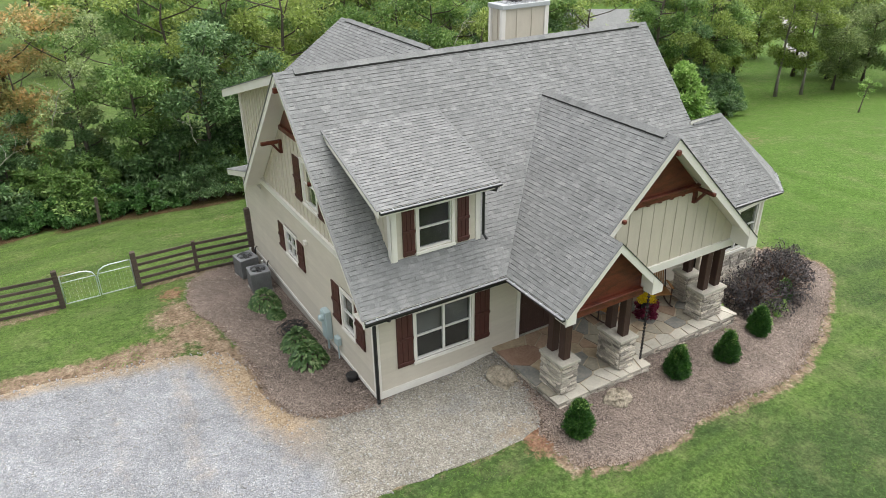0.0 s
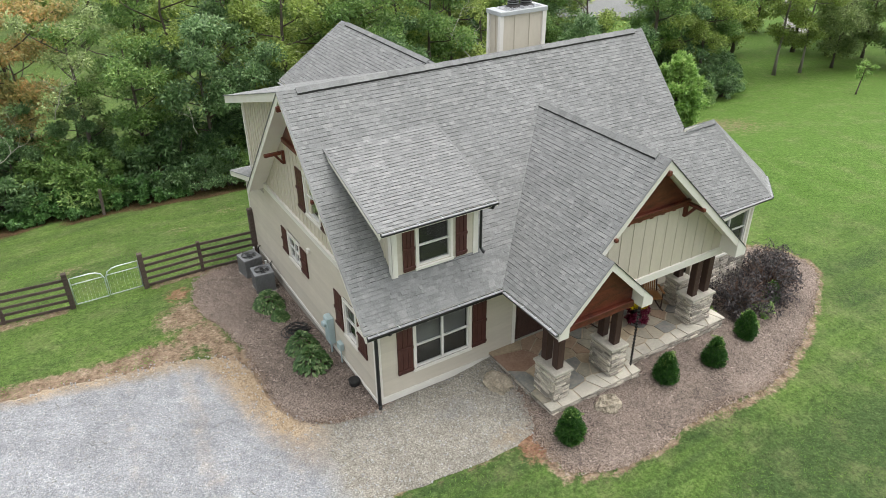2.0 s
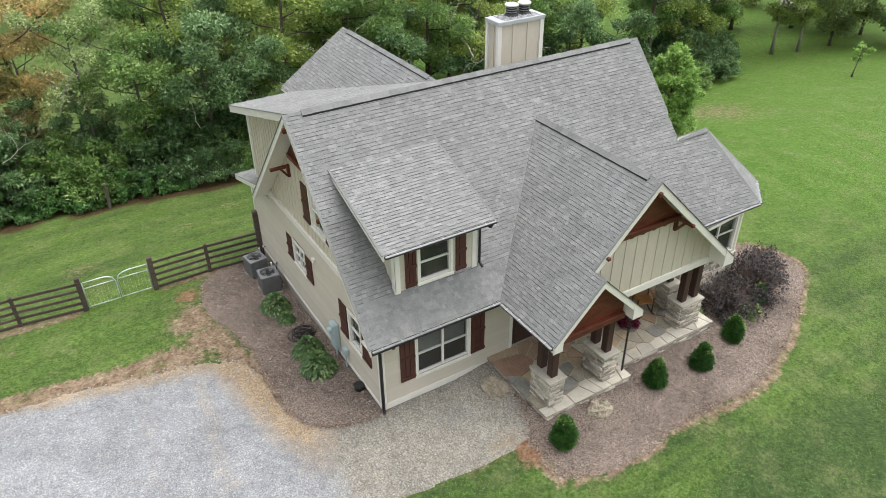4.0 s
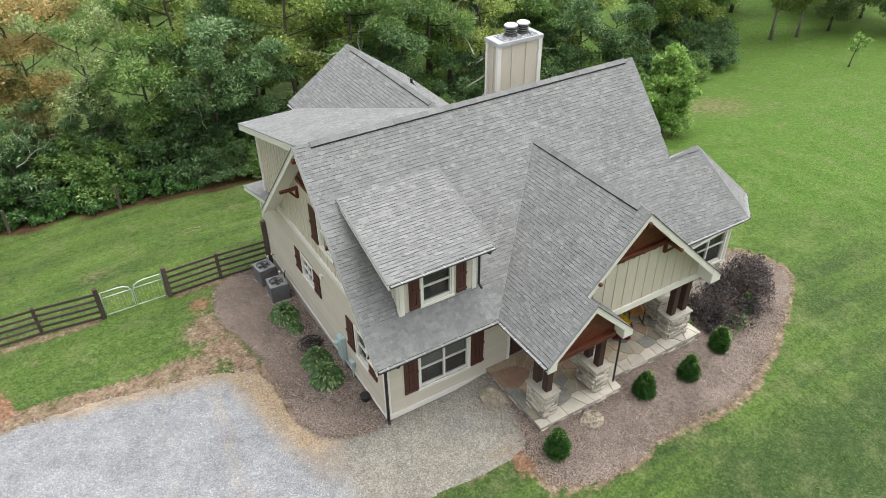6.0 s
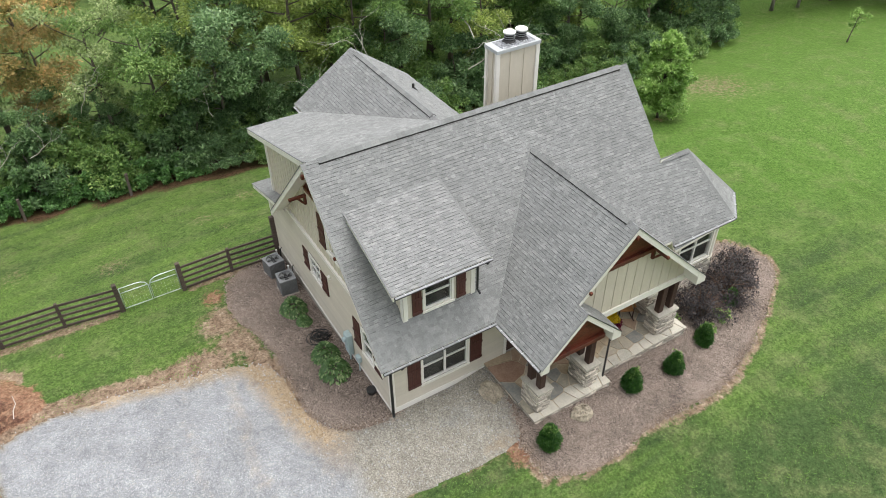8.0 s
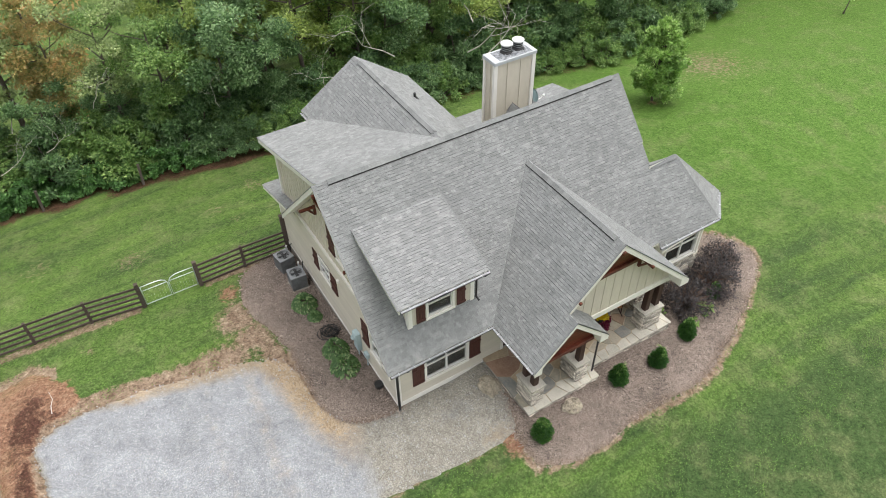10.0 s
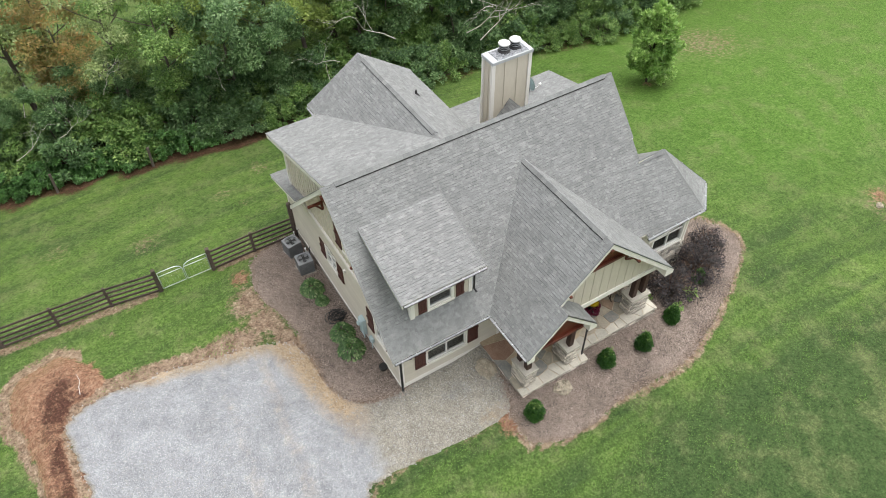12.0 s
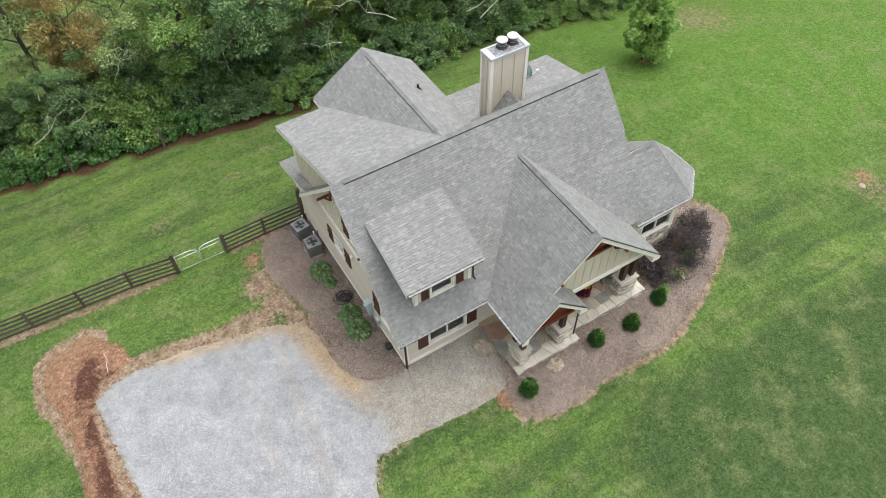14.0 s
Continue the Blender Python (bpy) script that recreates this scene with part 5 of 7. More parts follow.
for x in (9.05, 9.6):
    bm = bmesh.new()
    tube(bm, [(x, 6.7, 8.68), (x, 6.7, 8.74), (x, 6.7, 8.78), (x, 6.7, 9.04)], [0.3, 0.23, 0.19, 0.19], 20)
    flue = part("flue", bm, BLACK, chimney_cap, "black flue pot with a pale lid")
    for z in (8.82, 8.9, 8.98):
        bm = bmesh.new()
        tube(bm, [(x, 6.7, z), (x, 6.7, z + 0.025)], 0.205, 20)
        part("band", bm, GUTTER_IN, flue)
    bm = bmesh.new()
    tube(bm, [(x, 6.7, 9.04), (x, 6.7, 9.08), (x, 6.7, 9.11)], [0.245, 0.245, 0.2], 22)
    part("lid", bm, PVC, flue)
_p, _q, _t = (8.36, 6.32, at(REAR, 0, 6.32)), (10.04, 6.32, at(REAR, 0, 6.32)), (9.2, 6.32, at(REAR, 0, 6.32) + 0.93)
_f = (9.2, 5.39, at(REAR, 0, 5.39))
for _side in (_p, _q):
    roof_face([_side[:2], _f[:2], _t[:2]], plane_of(_side, _f, _t), 21, "small shingled saddle behind the chimney", deck=0.03, name="cricket")
bm = bmesh.new()
tube(bm, [(5.55, 7.9, 7.05), (5.55, 7.9, 7.4)], 0.05, 10)
tube(bm, [(5.55, 7.9, 7.12), (5.55, 7.9, 7.24)], [0.17, 0.07], 10)
part("vent_pipe", bm, BLACK, HOUSE, "black roof vent pipe")

dish = thing("satellite_dish", "pale blue-grey satellite dish on the low rear roof", "satellite dish", m=pose(13.0, 9.65, 3.42) @ Matrix.Scale(0.8, 4))
bm = bmesh.new()
tube(bm, [(0, 0, -0.03), (0, 0, 0.35), (-0.03, 0, 0.5)], 0.025, 8)
part("mast", bm, GUTTER_IN, dish)
bm = bmesh.new()
_rings = [[bm.verts.new((0.16 * q * q - 0.05, 0.36 * q * math.cos(a), 0.52 + 0.42 * q * math.sin(a))) for a in (2 * math.pi * k / 20 for k in range(20))] for q in (0.25, 0.5, 0.75, 1.0)]
for _a, _b in zip(_rings, _rings[1:]):
    for k in range(20):
        bm.faces.new((_a[k], _a[(k + 1) % 20], _b[(k + 1) % 20], _b[k]))
bm.faces.new(_rings[0])
bmesh.ops.solidify(bm, geom=list(bm.faces), thickness=0.012)
part("reflector", bm, METER, dish, smooth=True)
bm = bmesh.new()
tube(bm, [(-0.02, 0, 0.12), (0.5, -0.05, 0.2), (0.75, -0.06, 0.34)], 0.018, 6)
part("arm", bm, PVC, dish)
boxed("receiver", (0.68, 0.84, -0.12, 0.0, 0.32, 0.42), PVC, dish, edge=0.015)

# ---- patio, pedestals, posts ----
PATIO_Z = 0.38
FLAG = surface("flagstone", (0.12, 0.122, 0.115), (0.5, 0.42, 0.31), 2.4, 14, 0.75, 0.5)
_nt = FLAG.node_tree
_r, _i, _mx = _nt.nodes.new("ShaderNodeValToRGB"), _nt.nodes.new("ShaderNodeObjectInfo"), _nt.nodes.new("ShaderNodeMix")
_r.color_ramp.interpolation = "CONSTANT"
for _k, (_p, _c) in enumerate(((0.0, (0.34, 0.32, 0.25)), (0.24, (0.49, 0.37, 0.23)), (0.42, (0.2, 0.224, 0.228)), (0.66, (0.46, 0.41, 0.315)), (0.86, (0.41, 0.25, 0.155)))):
    _e = _r.color_ramp.elements[_k] if _k < 2 else _r.color_ramp.elements.new(_p)
    _e.position, _e.color = _p, (*_c, 1)
_mx.data_type = "RGBA"
_mx.inputs[0].default_value = 0.55
_base = _nt.nodes["Principled BSDF"].inputs["Base Color"]
_old = _base.links[0].from_socket
_nt.links.new(_i.outputs["Random"], _r.inputs["Fac"])
_nt.links.new(_old, _mx.inputs[6]), _nt.links.new(_r.outputs[0], _mx.inputs[7]), _nt.links.new(_mx.outputs[2], _base)

bm = bmesh.new()
box(bm, 3.8, 6.88, -2.93, -0.002, -0.3, PATIO_Z - 0.03)
box(bm, 6.88, 11.04, -2.45, -0.002, -0.6, PATIO_Z - 0.03)
PATIO = tagged(new("patio", solid("patio", bm, JOINT)), "flagstone porch floor with a stacked stone edge", "patio", kind="structure")


RUST = surface("rust_flagstone", (0.22, 0.125, 0.085), (0.35, 0.24, 0.17), 2.5, 25, 0.8, 0.4)


def flagstones(x0, x1, y0, y1, size, seed, big=None):
    """Irregular stones that fill a rectangle, with joints between; big: the middle of one large rust-coloured stone."""
    r = random.Random(seed)
    seeds = []
    for i in range(int((x1 - x0) / size) + 1):
        for j in range(int((y1 - y0) / size) + 1):
            seeds.append((x0 + (i + r.uniform(0.05, 0.95)) * size, y0 + (j + r.uniform(0.05, 0.95)) * size))
    if big:
        seeds = [big] + [s for s in seeds if math.dist(s, big) > 0.72]
    for a in seeds:
        cell = [(x0, y0), (x1, y0), (x1, y1), (x0, y1)]
        for b in seeds:
            if b != a and math.dist(a, b) < 3 * size:
                dx, dy = b[0] - a[0], b[1] - a[1]
                d = math.hypot(dx, dy)
                cell = clip(cell, dx / d, dy / d, (dx * (a[0] + b[0]) + dy * (a[1] + b[1])) / 2 / d - 0.02)
                if len(cell) < 3:
                    break
        if len(cell) < 3:
            continue
        bm = bmesh.new()
        h = PATIO_Z + r.uniform(-0.012, 0.0)
        hull(bm, [(p[0], p[1], PATIO_Z - 0.04) for p in cell], [(p[0], p[1], h) for p in cell])
        rim = a != big and min(p[1] for p in cell) < y0 + 0.01
        part("flagstone", bm, RUST if a == big else CAPSTONE if rim else FLAG, PATIO, "large rust-red flagstone" if a == big else "pale edging flagstone" if rim else "")


flagstones(3.68, 6.96, -3.02, -0.01, 0.52, 4, (4.4, -0.8))
flagstones(6.98, 11.13, -2.54, -0.01, 0.5, 9)

UNIT = {}


def unit_stone(k):
    """One of a few split stones, a unit across."""
    if k not in UNIT:
        r = random.Random(100 + k)
        bm = bmesh.new()
        box(bm, -0.5, 0.5, -0.5, 0.5, -0.5, 0.5)
        bevelled(bm, 0.09)
        for v in bm.verts:
            v.co += Vector((r.uniform(-0.05, 0.05), r.uniform(-0.08, 0.08), r.uniform(-0.06, 0.06)))
        UNIT[k] = solid("stone", bm, STONE)
    return UNIT[k]


def ledge_face(parent, p, q, z0, z1, seed, course=0.085):
    """Courses of split stone on an upright face from p to q (x, y), facing its right-hand side."""
    r = random.Random(seed)
    p, q = Vector((*p, 0)), Vector((*q, 0))
    d, length = (q - p).normalized(), (q - p).length
    out = Vector((d.y, -d.x, 0))
    z = z0
    while z < z1 - 0.02:
        h = min(r.uniform(0.55, 1.3) * course, z1 - z)
        if z1 - z - h < 0.03:
            h = z1 - z
        u = 0.0
        while u < length - 0.01:
            w = min(r.uniform(0.1, 0.42), length - u)
            if length - u - w < 0.07:
                w = length - u
            deep = 0.07 + r.uniform(-0.02, 0.04)
            c = p + d * (u + w / 2) + out * (deep / 2 - 0.04)
            m = Matrix((d * (w - 0.008), -out * deep, Vector((0, 0, h - 0.008)))).transposed().to_4x4()
            m.translation = (c.x, c.y, z + h / 2)
            PIECES.append(("stone", unit_stone(r.randrange(6)), parent, m))
            u += w
        z += h


def pedestal(x0, x1, y0, y1, posts, seed):
    """A stacked stone pier with a slab cap, carrying timber posts."""
    bm = bmesh.new()
    box(bm, x0 + 0.03, x1 - 0.03, y0 + 0.03, y1 - 0.03, PATIO_Z + 0.005, 1.27)
    ob = tagged(new("stone_pier", solid("stone_pier", bm, STONE_MORTAR)), "stacked ledge-stone pier with a pale slab cap", "pier", "porch piers")
    ring = [(x0, y0), (x1, y0), (x1, y1), (x0, y1)]
    for i, (a, b) in enumerate(zip(ring, ring[1:] + ring[:1])):
        ledge_face(ob, a, b, PATIO_Z + 0.01, 1.27, seed * 10 + i, 0.062)
    boxed("cap", (x0 - 0.07, x1 + 0.07, y0 - 0.07, y1 + 0.07, 1.27, 1.35), CAPSTONE, ob, "pale stone slab cap", edge=0.012)
    for x, y in posts:
        bm = bmesh.new()
        box(bm, x - 0.115, x + 0.115, y - 0.115, y + 0.115, 1.352, 2.72)
        bevelled(bm, 0.015)
        tagged(new("porch_post", solid("porch_post", bm, TIMBER)), "dark stained square timber porch post", "post", "porch posts")


pedestal(3.95, 4.47, -2.74, -1.93, [(4.2, -2.52), (4.2, -2.05)], 1)
pedestal(5.98, 6.5, -2.74, -1.93, [(6.24, -2.52), (6.24, -2.05)], 2)
pedestal(9.8, 10.7, -2.2, -1.66, [(9.98, -1.98), (10.5, -1.98)], 3)
pedestal(10.22, 10.72, -1.22, -0.72, [(10.47, -0.97)], 4)
ledge_face(PATIO, (3.74, -0.02), (3.74, -2.96), 0.0, 0.345, 71, 0.062)
ledge_face(PATIO, (3.74, -2.96), (6.92, -2.96), -0.05, 0.345, 72, 0.062)
ledge_face(PATIO, (6.92, -2.96), (6.92, -2.48), -0.05, 0.345, 73, 0.062)
ledge_face(PATIO, (6.95, -2.48), (11.08, -2.48), -0.25, 0.345, 74, 0.062)
ledge_face(PATIO, (11.08, -2.48), (11.08, -0.02), -0.3, 0.345, 75, 0.062)
ledge_face(HOUSE, (11.65, -0.54), (14.37, -0.54), -0.5, 0.95, 76, 0.13)
ledge_face(HOUSE, (14.37, -0.54), (15.39, 0.44), -0.6, 0.95, 77, 0.13)

# ---- plants ----


def leaf_mesh(name, centres, spreads, counts, length, width, material, seed, droop=0.3, flat=0.7, level=1.0):
    """Many small leaves scattered round the centres: one small leaf each, the larger ones folded."""
    r = np.random.RandomState(seed)
    c = np.repeat(np.asarray(centres, float), counts, axis=0)
    s = np.repeat(np.asarray(spreads, float), counts)
    n = len(c)
    d = r.normal(size=(n, 3))
    d /= np.linalg.norm(d, axis=1)[:, None]
    pos = c + d * (s * r.rand(n) ** 0.45)[:, None] * np.array([1, 1, flat])
    out = d + r.normal(size=(n, 3)) * 0.55
    out[:, 2] = out[:, 2] * level - droop
    out /= np.linalg.norm(out, axis=1)[:, None]
    side = np.cross(out, r.normal(size=(n, 3)) * 0.5 + np.array([0, 0, 1.0]))
    side /= np.linalg.norm(side, axis=1)[:, None] + 1e-9
    nor = np.cross(side, out)
    size = r.uniform(0.6, 1.3, n)[:, None]
    ln, wd = length * size, width * size
    if length < 0.31 and width < 0.15:
        k = 3
        v = np.stack([pos + side * wd * 0.5, pos + out * ln + nor * wd * 0.2, pos - side * wd * 0.5], 1).reshape(-1, 3)
    else:
        k = 4
        v = np.stack([pos, pos + out * ln * 0.5 + side * wd * 0.5 + nor * wd * 0.15, pos + out * ln, pos + out * ln * 0.5 - side * wd * 0.5 + nor * wd * 0.15], 1).reshape(-1, 3)
    me = bpy.data.meshes.new(name)
    me.vertices.add(k * n)
    me.vertices.foreach_set("co", v.reshape(-1))
    me.loops.add(k * n)
    me.loops.foreach_set("vertex_index", np.arange(k * n, dtype=np.int32))
    me.polygons.add(n)
    me.polygons.foreach_set("loop_start", np.arange(0, k * n, k, dtype=np.int32))
    me.update(calc_edges=True)
    me.materials.append(material)
    return me


def tree(name, label, height, radius, material, seed, clear=0.25, leaves=255, leaf=(0.2, 0.115), limbs=11, bark=None, lean=0.0, category="tree", group="", slim=1.0, density=1.0, stout=1.0):
    """A tree at the origin: tapered trunk, bent limbs with twigs, and clumps of leaves about their ends."""
    r = random.Random(seed)
    ob = thing(name, label, category, group)
    bm = bmesh.new()
    tr = (0.014 * height + 0.02) * stout
    trunk = [Vector((lean * t * height + r.uniform(-0.02, 0.02) * height * t, r.uniform(-0.02, 0.02) * height * t, t * height * 0.86)) for t in (0, 0.15, 0.3, 0.45, 0.6, 0.75, 0.9, 1.0)]
    tube(bm, trunk, [tr * 1.5] + [tr * (1 - 0.11 * i) for i in range(1, 8)], 8)
    centres, spreads = [], []
    for i in range(limbs):
        t = clear + (0.97 - clear) * (i + r.random() * 0.7) / limbs
        k = min(6, int(t * 7))
        base = trunk[k].lerp(trunk[k + 1], t * 7 - k)
        a = i * 2.4 + r.uniform(-0.5, 0.5)
        prof = math.sin(math.pi * min(1, (0.25 + 0.75 * (1 - t)) * slim + 0.12)) ** 0.7
        reach = radius * (0.5 + 0.5 * r.random()) * max(0.35, prof)
        tip = base + Vector((math.cos(a) * reach, math.sin(a) * reach, reach * r.uniform(0.2, 0.75)))
        mid = base.lerp(tip, 0.5) + Vector((0, 0, -0.06 * reach))
        tube(bm, [base, mid, tip], [tr * 0.4 * (1.1 - t * 0.6), tr * 0.2, 0.012], 5)
        for j in range(3):
            p = mid.lerp(tip, r.uniform(0.1, 0.9))
            q = p + Vector((r.uniform(-1, 1), r.uniform(-1, 1), r.uniform(0.0, 0.8))) * reach * 0.4
            tube(bm, [p, q], [0.03, 0.01], 4)
            centres.append(q)
            spreads.append(r.uniform(0.16, 0.27) * radius)
        centres += [tip, mid.lerp(tip, 0.6) + Vector((0, 0, 0.25 * radius * r.random()))]
        spreads += [r.uniform(0.2, 0.32) * radius, r.uniform(0.2, 0.3) * radius]
    centres.append(trunk[-1] + Vector((0, 0, 0.05 * height)))
    spreads.append(0.25 * radius)
    part("trunk", bm, bark or BARK, ob, smooth=True)
    counts = [max(8, int(leaves * density * r.uniform(0.6, 1.3))) for _ in centres]
    crown = new("crown", leaf_mesh("crown", [tuple(c) for c in centres], spreads, counts, leaf[0], leaf[1], material, seed, droop=0.25, flat=0.62, level=0.8))
    crown.parent = ob
    return ob


def bush(name, label, rx, ry, h, material, seed, clumps=40, leaves=55, leaf=(0.22, 0.12), category="shrub", group="", stems=True, fill=0.5):
    """A bush at the origin: short stems and an uneven heap of leaf clumps."""
    r = random.Random(seed)
    ob = thing(name, label, category, group)
    centres, spreads = [], []
    bm = bmesh.new()
    for i in range(clumps):
        a, q = r.uniform(0, 2 * math.pi), math.sqrt(r.random())
        top = h * (1 - 0.6 * q * q) * r.uniform(0.75, 1.1)
        c = Vector((rx * q * math.cos(a), ry * q * math.sin(a), top * (fill + (1 - fill) * r.random())))
        centres.append(tuple(c))
        spreads.append(r.uniform(0.16, 0.3) * min(rx, ry, h))
        if stems and i % 3 == 0:
            tube(bm, [(c.x * 0.15, c.y * 0.15, -0.1), (c.x * 0.5, c.y * 0.5, c.z * 0.6), c], [0.02 + 0.012 * h, 0.015 + 0.006 * h, 0.008], 5)
    if stems:
        tagged(part("stem", bm, BARK, ob), kind="stuff")
    else:
        bm.free()
    crown = new("foliage", leaf_mesh("foliage", centres, spreads, [int(leaves * r.uniform(0.7, 1.3)) for _ in centres], leaf[0], leaf[1], material, seed, flat=0.75, level=0.85))
    crown.parent = ob
    return ob


def put(ob, x, y, turn=0.0, size=1.0, first=[], sink=0.05):
    """Stand the first one where it was built, and copies of it elsewhere."""
    m = pose(x, y, gz(x, y) - sink, 0, 0, turn) @ Matrix.Scale(size, 4)
    if ob.name not in first:
        first.append(ob.name)
        ob.matrix_basis = m
        return ob
    ob2 = copy_thing(ob, m)
    ob2.scale = (size, size, size)
    return ob2


def edge_y(x):
    return float(np.interp(x, EDGE_X, EDGE_Y))


DARK_TREES = [tree("broadleaf_tree", "dark green broadleaf tree at the wood's edge", 8.0, 3.4, LEAF_DARK, 11, 0.04, limbs=15), tree("broadleaf_tree", "dark green broadleaf tree at the wood's edge", 9.0, 3.3, LEAF_DARK, 12, 0.06, limbs=16)]
MID_TREES = [tree("broadleaf_tree", "mid-green broadleaf tree in the wood", 11.5, 3.8, LEAF_MID, 13, 0.2, limbs=12), tree("broadleaf_tree", "mid-green broadleaf tree in the wood", 12.5, 3.3, LEAF_MID, 14, 0.3, leaves=220)]
PALE_TREES = [tree("broadleaf_tree", "yellow-green broadleaf tree, thinly leaved", 12, 3.4, LEAF_YELLOW, 15, 0.3, leaves=190), tree("broadleaf_tree", "yellow-green broadleaf tree, thinly leaved", 11, 3.6, LEAF_YELLOW, 16, 0.25, leaves=200)]
AUTUMN_TREES = [tree("broadleaf_tree", "tree turning orange in autumn", 10, 3.4, LEAF_AUTUMN, 17, 0.25, leaves=165), tree("broadleaf_tree", "tall thin tree with tan-green leaves", 12, 3.0, LEAF_OLIVE, 18, 0.35, leaves=110)]
FAR_TREES = [tree("broadleaf_tree", "distant broadleaf tree on the next rise", 11, 3.9, LEAF_MID, 41, 0.06, leaves=110, leaf=(0.3, 0.16), limbs=12), tree("broadleaf_tree", "distant broadleaf tree on the next rise", 10, 3.7, LEAF_YELLOW, 42, 0.06, leaves=110, leaf=(0.3, 0.16), limbs=12)]
BUSHES = [bush("wild_bush", "dark green wild bush under the trees", 1.9, 1.7, 3.2, LEAF_DARK, 21, 46, 150, (0.17, 0.1), "bush"), bush("wild_bush", "mid-green wild bush under the trees", 1.8, 1.8, 2.8, LEAF_MID, 22, 44, 150, (0.17, 0.1), "bush")]
VINES = [bush("vine_bank", "bright green vine tangle on the old fence", 1.5, 0.9, 1.5, LEAF_VINE, 23, 40, 135, (0.145, 0.11), "vines", stems=False, fill=0.2), bush("vine_bank", "bright green vine tangle on the old fence", 1.4, 1.0, 1.3, LEAF_VINE, 24, 40, 130, (0.145, 0.11), "vines", stems=False, fill=0.2)]

rt = random.Random(5)
x = -19.0
while x < 47:
    e = edge_y(x)
    if x < 0:
        put(rt.choice(VINES), x + rt.uniform(-0.3, 0.3), e + 1.5 + rt.uniform(-0.2, 0.3), rt.uniform(-25, 25), rt.uniform(0.85, 1.15))
    else:
        put(rt.choice(BUSHES), x, e + 1.2 + rt.uniform(-0.3, 0.5), rt.uniform(0, 360), rt.uniform(0.55, 0.85))
    x += 1.4
x = -19.0
while x < 48:
    put(rt.choice(BUSHES), x + rt.uniform(-0.6, 0.6), edge_y(x) + 3.2 + rt.uniform(-0.6, 0.8), rt.uniform(0, 360), rt.uniform(0.9, 1.35))
    x += 2.1
x = -18.0
while x < 6:
    put(rt.choice(BUSHES), x, edge_y(x) + 5.6 + rt.uniform(-0.5, 0.5), rt.uniform(0, 360), rt.uniform(0.9, 1.3))
    x += 2.4
x = -20.0
while x < 48:
    u = x + rt.uniform(-1, 1)
    kind = MID_TREES if u < -12.5 else rt.choice((DARK_TREES, DARK_TREES, MID_TREES)) if u < 6 or rt.random() < 0.35 else PALE_TREES if u < 22 else rt.choice((PALE_TREES, MID_TREES, MID_TREES))
    if rt.random() < 0.2 and u > -8:
        kind = MID_TREES
    put(rt.choice(kind), u, edge_y(u) + 4.6 + rt.uniform(-1, 1.6), rt.uniform(0, 360), rt.uniform(0.75, 1.0) * (0.62 if -13 < u < -4 else 0.86 if 24.5 < u < 32 else 1.0))
    x += 3.0
for row, (off, step) in enumerate(((8.0, 3.6), (12.0, 4.4), (17.0, 5.2))):
    x = -20.0
    while x < 52:
        u = x + rt.uniform(-1.3, 1.3)
        kind = AUTUMN_TREES if u < -4.2 else rt.choice((MID_TREES, DARK_TREES, PALE_TREES, MID_TREES))
        if 3 < u < 20:
            kind = rt.choice((PALE_TREES, PALE_TREES, MID_TREES))
        yy = edge_y(u) + off
        gap = math.degrees(math.atan2(u + 6.2, yy + 14))
        if not (row > 0 and -14 < u < 0) and not 40 < gap < 47 and not 3.8 < gap < 7.5:
            put(rt.choice(kind), u, edge_y(u) + off + rt.uniform(-1.5, 1.5), rt.uniform(0, 360), rt.uniform(0.85, 1.15))
        x += step
put(AUTUMN_TREES[0], -6.4, 28.3, 200, 0.85)
put(AUTUMN_TREES[1], -3.9, 25.8, 20, 0.8)
put(MID_TREES[1], 1.0, 36.0, 30, 1.0)
# far trees on the next rise
for i in range(34):
    a = radians(-6 + 72 * (i + rt.random()) / 34)
    d = rt.uniform(75, 150) if not 39 < math.degrees(a) < 48 else rt.uniform(118, 150)
    put(rt.choice(FAR_TREES), -6 + d * math.sin(a), -14 + d * math.cos(a), rt.uniform(0, 360), rt.uniform(1.0, 1.5))

# the wood's eastern end
for i, (tx, ty) in enumerate(((41, 24.5), (44.5, 26.5), (48, 29.5), (51, 32.5), (45.5, 31.5), (50, 37), (55, 38), (41.5, 29), (37.5, 24))):
    put((PALE_TREES[0], MID_TREES[0], PALE_TREES[1], MID_TREES[1])[i % 4], tx, ty, 77 * i, 0.85 + 0.05 * (i % 4))
for i, (tx, ty) in enumerate(((41.5, 22.2), (44, 24), (47, 26.6), (50.5, 29.5))):
    put(BUSHES[i % 2], tx, ty, 50 * i, 0.8)

